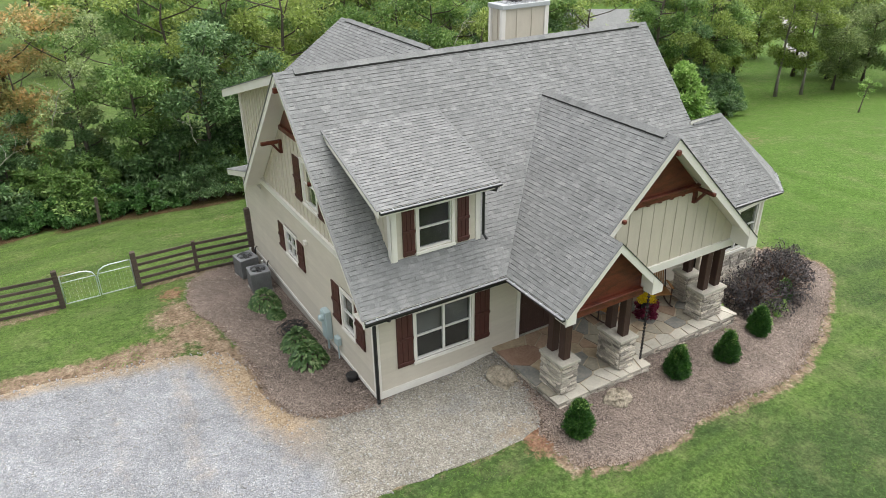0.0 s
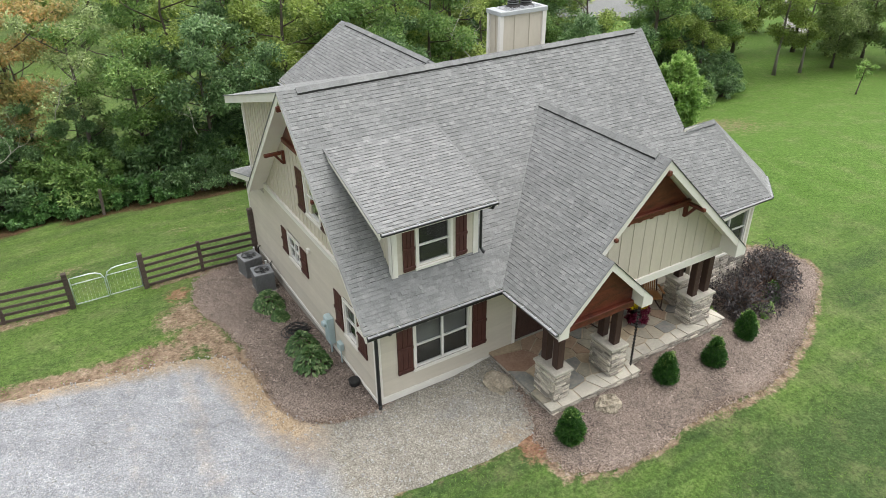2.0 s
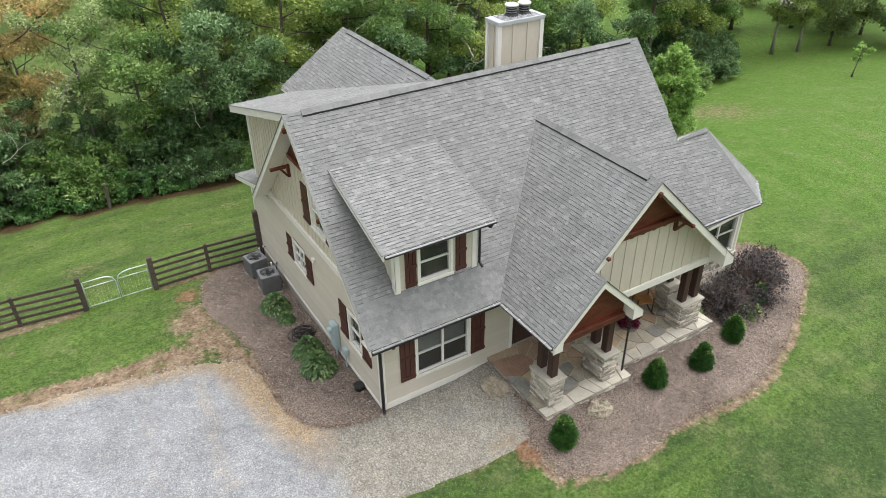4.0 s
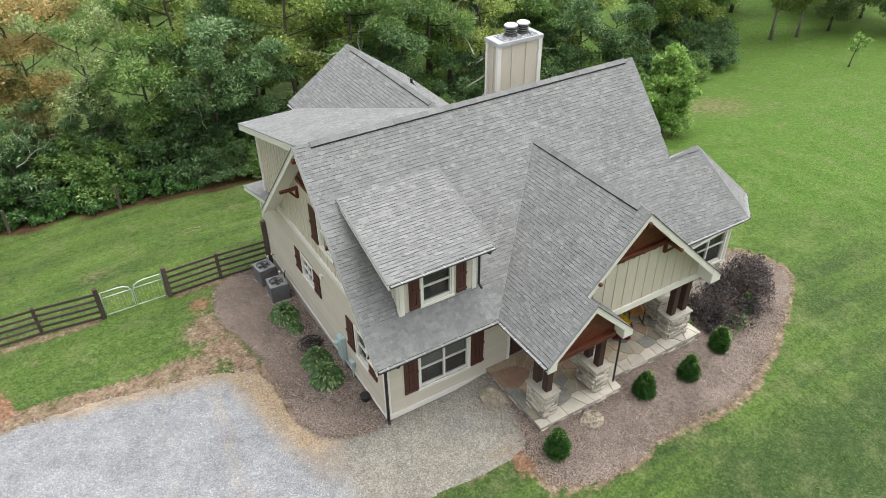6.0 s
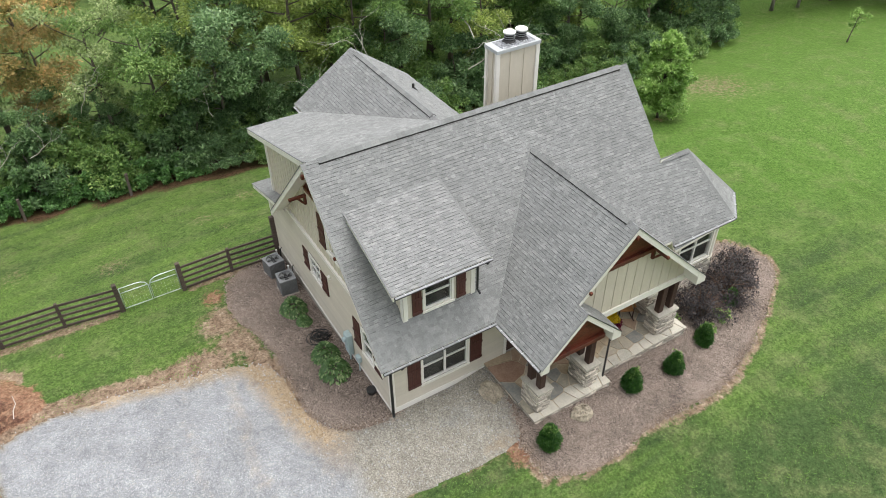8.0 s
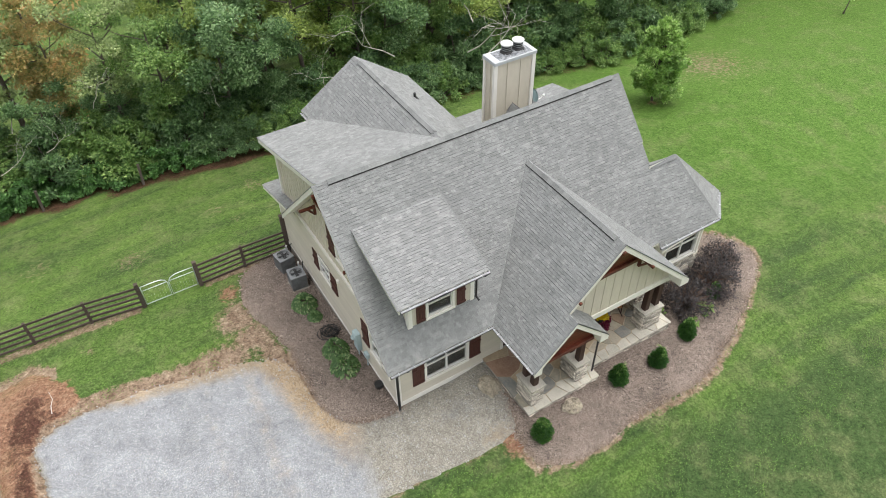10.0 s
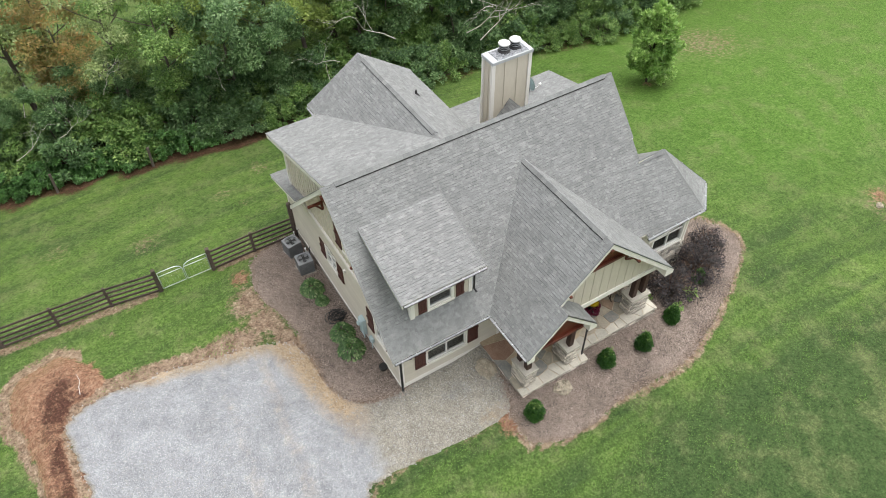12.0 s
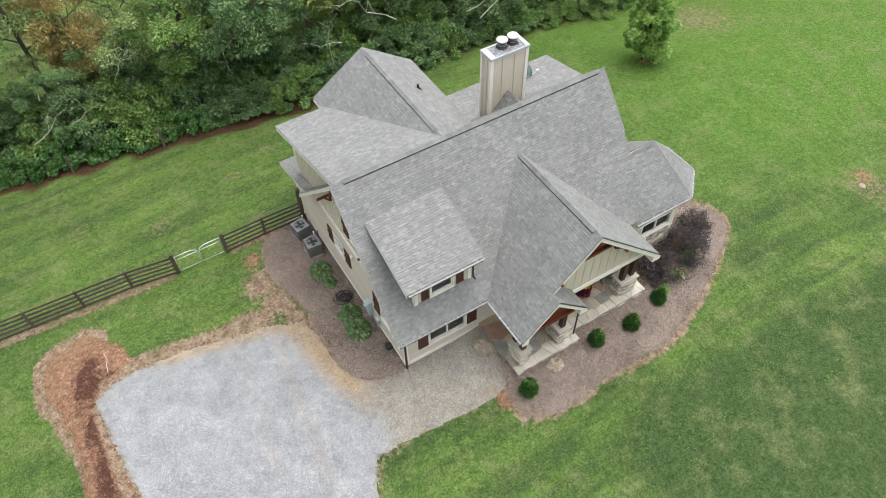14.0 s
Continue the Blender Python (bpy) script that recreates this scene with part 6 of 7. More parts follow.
# lawn trees to the east
YOUNG = thing("young_tree", "young maple with bright green leaves standing in the lawn", "tree")
_r = random.Random(31)
bm = bmesh.new()
tube(bm, [(0, 0, -0.1), (0.03, 0, 1.2), (-0.03, 0.03, 2.6), (0.0, 0.0, 4.6)], [0.1, 0.075, 0.05, 0.015], 8)
_pts, _sizes = [], []
for k in range(95):
    _u = (k + _r.random()) / 95
    _wide = 1.65 * math.sin(math.pi * min(1.0, 0.2 + 0.78 * _u)) ** 0.75 * _r.uniform(0.6, 1.2)
    _a, _q = 2.4 * k + _r.uniform(-0.4, 0.4), math.sqrt(_r.uniform(0.1, 1.0))
    _tip = Vector((_wide * _q * math.cos(_a), _wide * _q * math.sin(_a), 0.8 + 4.3 * _u + _r.uniform(-0.25, 0.3)))
    _pts.append(tuple(_tip))
    _sizes.append(_r.uniform(0.26, 0.48) * (1 - 0.3 * _u))
    if k % 3 == 0:
        tube(bm, [(0, 0, max(0.5, _tip.z - 0.9)), (_tip.x * 0.5, _tip.y * 0.5, _tip.z - 0.35), _tip], [0.028, 0.018, 0.006], 5)
part("trunk", bm, BARK, YOUNG, smooth=True)
_crown = new("crown", leaf_mesh("crown", _pts, _sizes, [170] * 95, 0.17, 0.13, LEAF_YOUNG, 31, droop=-0.15, flat=1.0))
_crown.parent = YOUNG
put(YOUNG, 24.5, 12.2)
SAPLING = tree("sapling", "thin leaning sapling in the lawn", 2.6, 0.6, LEAF_YOUNG, 32, 0.45, leaves=16, leaf=(0.16, 0.12), limbs=7, lean=0.18)
put(SAPLING, 48.6, 15.6)
GREY_BARK = surface("grey_bark", (0.16, 0.14, 0.115), (0.33, 0.3, 0.26), 3, 30, 0.9, 0.7, stretch=(2, 2, 0.4))
THIN = tree("broadleaf_tree", "tall thinly leaved tree with a pale grey trunk on the lawn", 14, 3.4, LEAF_YELLOW, 34, 0.22, leaves=230, limbs=15, bark=GREY_BARK, stout=0.6)
put(THIN, 53.4, 26.1, 40, 1.0)
put(THIN, 56.2, 25.4, 160, 0.9)
PLUMTREE = tree("broadleaf_tree", "spreading grey-green tree shading the lawn", 7.0, 4.2, LEAF_OLIVE, 33, 0.22, leaves=270, limbs=15)
put(PLUMTREE, 60.6, 25.1)
put(PLUMTREE, 68, 26.5, 120, 1.1)
put(FAR_TREES[1], 66, 33, 0, 1.1)
put(FAR_TREES[0], 76, 34, 0, 1.2)
put(FAR_TREES[0], 85, 38, 60, 1.3)
put(FAR_TREES[1], 60, 36, 60, 1.1)


def bare_branch(x, y, z, turn, size, seed):
    """A bleached dead limb hanging in the wood's edge."""
    r = random.Random(seed)
    ob = thing("dead_branch", "bleached bare dead branch among the trees", "branch", "dead branches", pose(x, y, z, 0, 0, turn) @ Matrix.Scale(size, 4))

    def grow(p, d, length, radius, depth):
        pts = [p]
        for i in range(4):
            d = (d + Vector((r.uniform(-0.4, 0.4), r.uniform(-0.4, 0.4), r.uniform(-0.35, 0.3)))).normalized()
            pts.append(pts[-1] + d * length / 4)
        bm = bmesh.new()
        tube(bm, pts, [radius * (1 - 0.18 * i) for i in range(5)], 5)
        part("limb" if depth else "twig", bm, PALE_BARK, ob)
        if depth:
            for q in pts[2:]:
                grow(q, (d + Vector((r.uniform(-1, 1), r.uniform(-1, 1), r.uniform(-0.5, 0.8)))).normalized(), length * 0.6, radius * 0.5, depth - 1)

    grow(Vector((0, 0, 0)), Vector((0.5, -0.4, 0.5)), 2.4, 0.026, 2)


for i, (bx, by, bz, bs) in enumerate(((16.3, 20.5, 0.2, 1.7), (17.3, 20.4, -0.6, 1.5), (16.8, 20.7, 2.0, 1.6), (11.2, 20.6, 1.4, 1.5), (18.5, 20.8, 1.2, 1.3), (-5.3, 22.4, 2.6, 0.9), (-8.2, 22.3, 1.0, 0.8), (-10.6, 22.6, 0.3, 0.9), (-9.5, 26, 0.5, 1.1), (0.8, 21.9, 0.8, 0.7), (7.5, 20.8, 1.0, 1.0))):
    bare_branch(bx, by, bz, 60 * i, bs, 50 + i)

TWIG = surface("brown_twig", (0.11, 0.062, 0.042), (0.22, 0.14, 0.1), 6, 50, 0.85, 0.3)
# round clipped evergreens in the front bed
BOXWOOD = thing("boxwood", "small clipped cone-shaped evergreen in the mulch bed", "shrub", "evergreens")
bm = bmesh.new()
tube(bm, [(0, 0, -0.1), (0, 0, 0.5)], [0.04, 0.02], 6)
part("stem", bm, BARK, BOXWOOD)
_r = random.Random(61)
_pts = []
for _ in range(190):
    _u, _a = _r.random() ** 1.2, _r.uniform(0, 2 * math.pi)
    _q = 0.34 * (min(1.0, 0.55 + 2.2 * _u) * (1 - _u) ** 0.55) * _r.uniform(0.75, 1.05)
    _pts.append((_q * math.cos(_a), _q * math.sin(_a), 0.06 + 0.84 * _u))
_crown = new("foliage", leaf_mesh("foliage", _pts, [0.085] * 190, [70] * 190, 0.055, 0.03, LEAF_BOX, 61, droop=-0.4, flat=1.0))
_crown.parent = BOXWOOD
_pts = [(_r.gauss(0, 0.07), _r.gauss(0, 0.07), _r.uniform(0.68, 0.95)) for _ in range(26)]
_tips = new("new_growth", leaf_mesh("new_growth", _pts, [0.07] * 26, [9] * 26, 0.06, 0.03, LEAF_YOUNG, 63, droop=-0.6, flat=1.2))
_tips.parent = BOXWOOD
tagged(_tips, "yellow-green fresh tips", kind="stuff")
for i, (sx_, sy_, ss) in enumerate(((3.7, -3.8, 1.12), (7.62, -3.4, 1.08), (9.52, -3.55, 1.05), (11.5, -3.1, 1.05), (14.3, -2.0, 0.9))):
    put(BOXWOOD, sx_, sy_, 70 * i, ss)
BARBERRY = bush("barberry", "loose dark purple barberry bush", 1.35, 1.15, 1.7, LEAF_PLUM, 62, 80, 42, (0.11, 0.05), "shrub", "barberries", fill=0.25)
_r = random.Random(65)
bm = bmesh.new()
for _ in range(70):
    _a, _q, _h = _r.uniform(0, 2 * math.pi), _r.uniform(0.3, 1.0), _r.uniform(0.7, 1.6)
    _p = Vector((1.2 * _q * math.cos(_a), 1.05 * _q * math.sin(_a), _h * (1.1 - 0.4 * _q)))
    tube(bm, [(_p.x * 0.1, _p.y * 0.1, 0), (_p.x * 0.55, _p.y * 0.55, _p.z * 0.75), _p], [0.016, 0.011, 0.006], 4)
tagged(part("twig", bm, TWIG, BARBERRY), "bare reddish brown twigs", kind="stuff")
put(BARBERRY, 14.6, -1.5, 0, 1.0)
put(BARBERRY, 12.6, -1.9, 140, 0.95)
put(BARBERRY, 16.2, -0.6, 250, 0.75)
WEED = bush("weed", "bright green weed sprig among the barberries", 0.3, 0.28, 0.5, LEAF_YOUNG, 64, 12, 30, (0.09, 0.05), "weed", "weeds")
for wx, wy, ws in ((12.2, -2.75, 1.0), (13.3, -2.45, 1.2), (11.4, -1.7, 0.8)):
    put(WEED, wx, wy, 90 * wx, ws)


def hosta(x, y, size, seed, name_label="broad-leaved hosta clump in the mulch"):
    """Arching broad leaves round a crown, in several layers."""
    r = random.Random(seed)
    ob = thing("hosta", name_label, "plant", "hostas", pose(x, y, gz(x, y) + 0.03))
    bm = bmesh.new()
    for i in range(720):
        a, q = r.uniform(0, 2 * math.pi), math.sqrt(r.random())
        d, sd = Vector((math.cos(a), math.sin(a), 0)), Vector((-math.sin(a), math.cos(a), 0))
        p = d * q * size * 0.76 + Vector((0, 0, size * (0.15 + 0.8 * (1 - q * q)) * r.uniform(0.75, 1.1)))
        out = (d * (0.35 + 0.8 * q) + sd * r.uniform(-0.5, 0.5) + Vector((0, 0, 0.5 - 0.9 * q))).normalized()
        cross = out.cross(Vector((r.uniform(-0.3, 0.3), r.uniform(-0.3, 0.3), 1))).normalized()
        ln, w = 0.125 * r.uniform(0.7, 1.25), 0.034 * r.uniform(0.8, 1.3)
        rows = []
        for t, k, drop in ((0, 0.25, 0), (0.35, 1.0, 0.0), (0.7, 0.8, 0.12), (1.0, 0.03, 0.3)):
            m_ = p + out * ln * t - Vector((0, 0, ln * drop))
            rows.append((bm.verts.new(m_ - cross * w * k), bm.verts.new(m_ - Vector((0, 0, 0.2 * w * k))), bm.verts.new(m_ + cross * w * k)))
        for u, v in zip(rows, rows[1:]):
            bm.faces.new((u[0], u[1], v[1], v[0]))
            bm.faces.new((u[1], u[2], v[2], v[1]))
    part("foliage", bm, LEAF_HOSTA, ob, smooth=True)


hosta(-0.9, 6.75, 0.64, 1)
hosta(-0.8, 5.9, 0.32, 2, "small yellow-edged hosta clump in the mulch")
hosta(-0.85, 3.7, 0.62, 3)
hosta(-0.9, 2.7, 0.68, 4)

# ---- fence and gate ----


def fence_run(points, first_end=True):
    """Posts at the points with five rails between them."""
    fence = thing("fence", "dark brown five-rail wooden fence", "fence", "fences")
    for i, (x, y) in enumerate(points):
        g = gz(x, y)
        big = 0.085 if i in (0, len(points) - 1) else 0.06
        h = 1.42 if big > 0.08 else 1.28
        if x > -0.5:
            h, big = 2.15, 0.1
        bm = bmesh.new()
        box(bm, x - big, x + big, y - big, y + big, g - 0.2, g + h)
        bevelled(bm, 0.01)
        part("post", bm, FENCE, fence)
    for (xa, ya), (xb, yb) in zip(points, points[1:]):
        a, b = Vector((xa, ya, gz(xa, ya))), Vector((xb, yb, gz(xb, yb)))
        d = (b - a).normalized()
        o = Vector((d.y, -d.x, 0)).normalized() * 0.02
        for z in (0.03, 0.3, 0.57, 0.84, 1.11):
            up_ = Vector((0, 0, 0.1))
            p, q = a + Vector((0, 0, z)), b + Vector((0, 0, z))
            bm = bmesh.new()
            hull(bm, [p - o, p + o, p + o + up_, p - o + up_], [q - o, q + o, q + o + up_, q - o + up_])
            part("rail", bm, FENCE, fence)
    return fence


fence_run([(-0.1, 10.45), (-2.2, 10.4), (-4.25, 10.35)])
fence_run([(-6.72, 10.45), (-8.87, 10.85), (-11.14, 11.05), (-13.46, 11.25), (-15.8, 11.45), (-18.2, 11.65), (-20.5, 11.9)])


def tube_gate(xa, xb, y):
    """A galvanised tube gate leaf with bowed corners."""
    g = gz((xa + xb) / 2, y) + 0.12
    gate = thing("gate", "pale galvanised tube gate leaf", "gate", "gates")
    h, n = 1.05, (1 if xb > xa else -1)
    bm = bmesh.new()
    tube(bm, [(xa, y, g), (xb, y, g), (xb, y, g + h - 0.3), (xb - 0.08 * n, y, g + h - 0.12), (xb - 0.25 * n, y, g + h - 0.03), (xb - 0.45 * n, y, g + h), (xa, y, g + h), (xa, y, g)], 0.024, 8)
    part("gate_frame", bm, GALV, gate, smooth=True)
    for z in (0.8,):
        bm = bmesh.new()
        tube(bm, [(xa, y, g + z), (xb, y, g + z)], 0.02, 8)
        part("bar", bm, GALV, gate, smooth=True)
    for i in range(9):
        x_ = xa + (xb - xa) * (i + 0.5) / 9
        bm = bmesh.new()
        tube(bm, [(x_, y, g), (x_, y, g + 0.8)], 0.0015, 4)
        part("wire", bm, GALV, gate)


tube_gate(-6.6, -5.52, 10.4)
tube_gate(-4.36, -5.46, 10.37)

# old posts in the vines
for x_ in (-4.4, -9.6, -15):
    y_ = edge_y(x_) + 0.35
    boxed_post = thing("fence_post", "old grey wooden post in the vines", "post", "old posts", pose(x_, y_, gz(x_, y_), 0, 3, 0))
    boxed("post", (-0.07, 0.07, -0.07, 0.07, -0.2, 1.35), BARK, boxed_post, edge=0.01)

# ---- air conditioners, meter, pipes ----


def air_conditioner(x, y, turn):
    g = gz(x, y) + 0.04
    ac = thing("air_conditioner", "grey outdoor air-conditioner unit with a round fan grille", "air conditioner", "air conditioners", pose(x, y, g, 0, 0, turn) @ Matrix.Diagonal((0.86, 0.86, 0.94, 1)))
    boxed("pad", (-0.45, 0.45, -0.45, 0.45, -0.05, 0.04), CONCRETE, ac, edge=0.01)
    boxed("body", (-0.375, 0.375, -0.375, 0.375, 0.04, 0.78), ACBODY, ac)
    for s in range(4):
        for i in range(11):
            u = -0.32 + i * 0.064
            boxed("slat", (u - 0.02, u + 0.02, -0.395, -0.365, 0.06, 0.78), ACBODY, ac, m=pose(0, 0, 0, 0, 0, 90 * s))
        boxed("corner", (-0.4, -0.34, -0.4, -0.34, 0.04, 0.8), ACBODY, ac, m=pose(0, 0, 0, 0, 0, 90 * s), edge=0.01)
    bm = bmesh.new()
    n = 32
    ring = lambda f, z: [bm.verts.new((f(a)[0], f(a)[1], z)) for a in (2 * math.pi * k / n for k in range(n))]
    sq = lambda a: (0.4 * math.cos(a) / max(abs(math.cos(a)), abs(math.sin(a))), 0.4 * math.sin(a) / max(abs(math.cos(a)), abs(math.sin(a))))
    ci = lambda a: (0.33 * math.cos(a), 0.33 * math.sin(a))
    rings = [ring(sq, 0.78), ring(sq, 0.83), ring(ci, 0.85), ring(ci, 0.72)]
    for p, q in zip(rings, rings[1:]):
        for k in range(n):
            bm.faces.new((p[k], p[(k + 1) % n], q[(k + 1) % n], q[k]))
    part("top_cover", bm, GUTTER_IN, ac, "paler top cover")
    bm = bmesh.new()
    tube(bm, [(0, 0, 0.781), (0, 0, 0.84)], 0.09, 14)
    part("motor", bm, BLACK, ac)
    for k in range(4):
        bm = bmesh.new()
        hull(bm, [(0.08, -0.07, 0.785), (0.27, -0.1, 0.785), (0.27, 0.1, 0.83), (0.08, 0.05, 0.81)], [(0.08, -0.07, 0.79), (0.27, -0.1, 0.79), (0.27, 0.1, 0.835), (0.08, 0.05, 0.815)])
        part("fan_blade", bm, BLACK, ac, m=pose(0, 0, 0, 0, 0, 90 * k))
    for rad in (0.12, 0.18, 0.24):
        bm = bmesh.new()
        tube(bm, [(rad * math.cos(a), rad * math.sin(a), 0.862) for a in (2 * math.pi * k / 20 for k in range(21))], 0.004, 4, cap=False)
        part("guard_wire", bm, GUTTER_IN, ac)
    return ac


air_conditioner(-0.64, 9.48, 8)
air_conditioner(-0.6, 8.1, -4)
for x_, y_, zt in ((-0.28, 8.62, 0.42), (-0.3, 9.95, 0.34)):
    line = thing("line_set", "white capped pipe beside the air conditioner", "pipe", "line sets")
    bm = bmesh.new()
    tube(bm, [(x_, y_, gz(x_, y_) - 0.05), (x_, y_, zt), (x_, y_, zt + 0.03)], [0.035, 0.035, 0.045], 8)
    part("pipe", bm, PVC, line)
    bm = bmesh.new()
    tube(bm, [(x_ - 0.1, y_ - 0.2, gz(x_, y_) + 0.35), (x_ + 0.1, y_ - 0.1, gz(x_, y_) + 0.15), (x_ + 0.2, y_ + 0.05, 0.3), (-0.02, y_ + 0.05, 0.34)], 0.022, 6)
    part("hose", bm, BLACK, line)
meter = thing("electric_meter", "pale blue-grey electric meter box on the wall", "meter box")
boxed("box", (-0.22, -0.03, 2.85, 3.2, 0.35, 1.3), METER, meter, edge=0.015)
boxed("cover", (-0.25, -0.22, 2.88, 3.17, 0.85, 1.27), METER, meter, edge=0.01)
bm = bmesh.new()
tube(bm, [(-0.22, 3.03, 1.08), (-0.34, 3.03, 1.08), (-0.37, 3.03, 1.08)], [0.1, 0.1, 0.05], 14)
part("meter", bm, METER, meter)
bm = bmesh.new()
tube(bm, [(-0.12, 3.03, 0.36), (-0.12, 3.03, -0.05)], 0.035, 8)
part("conduit", bm, METER, meter)
jbox = thing("junction_box", "small pale utility box on the wall", "utility box")
boxed("box", (-0.17, -0.03, 2.2, 2.45, 0.5, 0.75), METER, jbox, edge=0.015)
bm = bmesh.new()
tube(bm, [(-0.1, 2.32, 0.5), (-0.1, 2.32, 0.0)], 0.022, 6)
part("conduit", bm, METER, jbox)
vent = thing("wall_vent", "small cream vent hood on the siding", "vent")
boxed("hood", (-0.12, -0.02, 4.28, 4.42, 2.85, 2.98), TRIM, vent, edge=0.01)


def coil(x, y, r, loops, label):
    """Loose loops of thin pipe lying over one another."""
    bm = bmesh.new()
    rr = random.Random(8)
    pts, cx, cy = [], 0.0, 0.0
    for i in range(loops * 16):
        if i % 16 == 0:
            q, tx, ty = r * rr.uniform(0.3, 1.0), rr.uniform(-0.13, 0.13), rr.uniform(-0.13, 0.13)
        cx, cy = cx + 0.15 * (tx - cx), cy + 0.15 * (ty - cy)
        a = 2 * math.pi * i / 16
        px, py = x + cx + q * math.cos(a), y + cy + 0.85 * q * math.sin(a)
        pts.append((px, py, gz(px, py) + 0.08 + 0.2 * i / (loops * 16) + 0.03 * math.sin(2 * a + i * 0.1)))
    tube(bm, pts, 0.014, 5)
    tagged(new("drain_pipe", solid("drain_pipe", bm, BLACK, True)), label, "pipe")


coil(-0.62, 4.72, 0.46, 12, "coil of thin black drain pipe on the mulch")
bm = bmesh.new()
_g = gz(-0.2, 1.2)
tube(bm, [(-0.2, 1.2, _g), (-0.2, 1.2, _g + 0.2), (-0.2, 1.2, _g + 0.22), (-0.2, 1.2, _g + 0.1)], [0.15, 0.18, 0.15, 0.13], 16)
tagged(new("drain_outlet", solid("drain_outlet", bm, BLACK)), "black round drain basin in the mulch", "drain")


def boulder(x, y, sx_, sy_, sz_, seed, label):
    bm = bmesh.new()
    bmesh.ops.create_icosphere(bm, subdivisions=4, radius=1.0)
    for v in bm.verts:
        d = v.co.normalized()
        k = 1 + 0.32 * noise.noise(d * 1.3 + Vector((seed * 7.1, 0, 0))) + 0.16 * noise.noise(d * 3.5 + Vector((0, seed * 3.3, 0))) - 0.1 * abs(noise.noise(d * 6.0 + Vector((seed, 0, 0))))
        p = d * k
        top = 0.5 + 0.45 * noise.noise(d * 2.0 + Vector((0, 0, seed * 2.7)))
        p.z = max(-0.3, min(round(top * 5) / 5 + 0.05 * noise.noise(d * 8), p.z))
        v.co = Vector((p.x * sx_, p.y * sy_, p.z * sz_))
    ob = new("boulder", solid("boulder", bm, ROCK))
    ob.matrix_basis = pose(x, y, gz(x, y) + 0.05)
    tagged(ob, label, "rock", "boulders")


boulder(3.3, -1.1, 0.36, 0.52, 0.24, 1, "flat tan boulder beside the patio step")
boulder(5.36, -3.42, 0.38, 0.33, 0.3, 2, "pale tan boulder in the mulch")

twig = thing("fallen_branch", "bleached fallen branch on the clay mound", "branch")
bm = bmesh.new()
_z = gz(-11.0, 6.9) + 0.3
tube(bm, [(-11.05, 6.5, _z + 0.05), (-11.0, 6.8, _z + 0.14), (-10.9, 7.1, _z + 0.12), (-10.95, 7.45, _z + 0.2)], [0.018, 0.016, 0.012, 0.006], 6)
part("limb", bm, PALE_BARK, twig)
boulder(26.7, -2.9, 0.22, 0.16, 0.12, 5, "low tan stone on bare clay in the lawn")

# ---- porch furniture ----


def rocking_chair(x, y, turn):
    ch = thing("rocking_chair", "honey-coloured wooden rocking chair on the porch", "chair", "porch chairs", pose(x, y, PATIO_Z + 0.01, 0, 0, turn))
    boxed("seat", (-0.28, 0.28, -0.27, 0.25, 0.4, 0.44), OAK, ch, edge=0.012)
    for s in (-1, 1):
        bm = bmesh.new()
        tube(bm, [(s * 0.26, -0.45, 0.09), (s * 0.26, -0.2, 0.025), (s * 0.26, 0.1, 0.025), (s * 0.26, 0.5, 0.12)], 0.022, 6)
        part("rocker", bm, TIMBER, ch)
        for y0, h in ((-0.24, 0.64), (0.22, 0.42)):
            bm = bmesh.new()
            tube(bm, [(s * 0.27, y0, 0.03), (s * 0.27, y0, h)], 0.022, 6)
            part("leg", bm, TIMBER, ch)
        boxed("arm", (s * 0.29 - 0.04, s * 0.29 + 0.04, -0.3, 0.27, 0.63, 0.66), OAK, ch, edge=0.01)
        bm = bmesh.new()
        tube(bm, [(s * 0.25, 0.22, 0.42), (s * 0.25, 0.42, 1.12)], 0.022, 6)
        part("back_post", bm, TIMBER, ch)
    for i in range(6):
        u = -0.18 + 0.072 * i
        bm = bmesh.new()
        hull(bm, [(u - 0.022, 0.23, 0.45), (u + 0.022, 0.23, 0.45), (u + 0.022, 0.245, 0.45), (u - 0.022, 0.245, 0.45)], [(u - 0.022, 0.39, 1.05), (u + 0.022, 0.39, 1.05), (u + 0.022, 0.405, 1.05), (u - 0.022, 0.405, 1.05)])
        part("slat", bm, OAK, ch)
    boxed("head_rail", (-0.27, 0.27, 0.38, 0.42, 1.04, 1.16), OAK, ch, edge=0.012)


rocking_chair(9.55, -0.8, -25)
rocking_chair(7.5, -0.75, 15)


def flower_pot(x, y, label, material, size, pot_h, seed, top=0.0):
    pot = thing("flower_pot", label, "flower pot", m=pose(x, y, PATIO_Z + 0.01 + top))
    bm = bmesh.new()
    tube(bm, [(0, 0, 0), (0, 0, pot_h * 0.9), (0, 0, pot_h)], [0.12, 0.17, 0.18], 16)
    part("pot", bm, BLACK, pot)
    r = random.Random(seed)
    pts = [(r.uniform(-1, 1) * size * 0.6, r.uniform(-1, 1) * size * 0.6, pot_h + size * r.uniform(0.1, 0.7)) for _ in range(26)]
    crown = new("bloom", leaf_mesh("bloom", pts, [size * 0.35] * len(pts), [70] * len(pts), 0.045, 0.035, material, seed))
    crown.parent = pot
    return pot


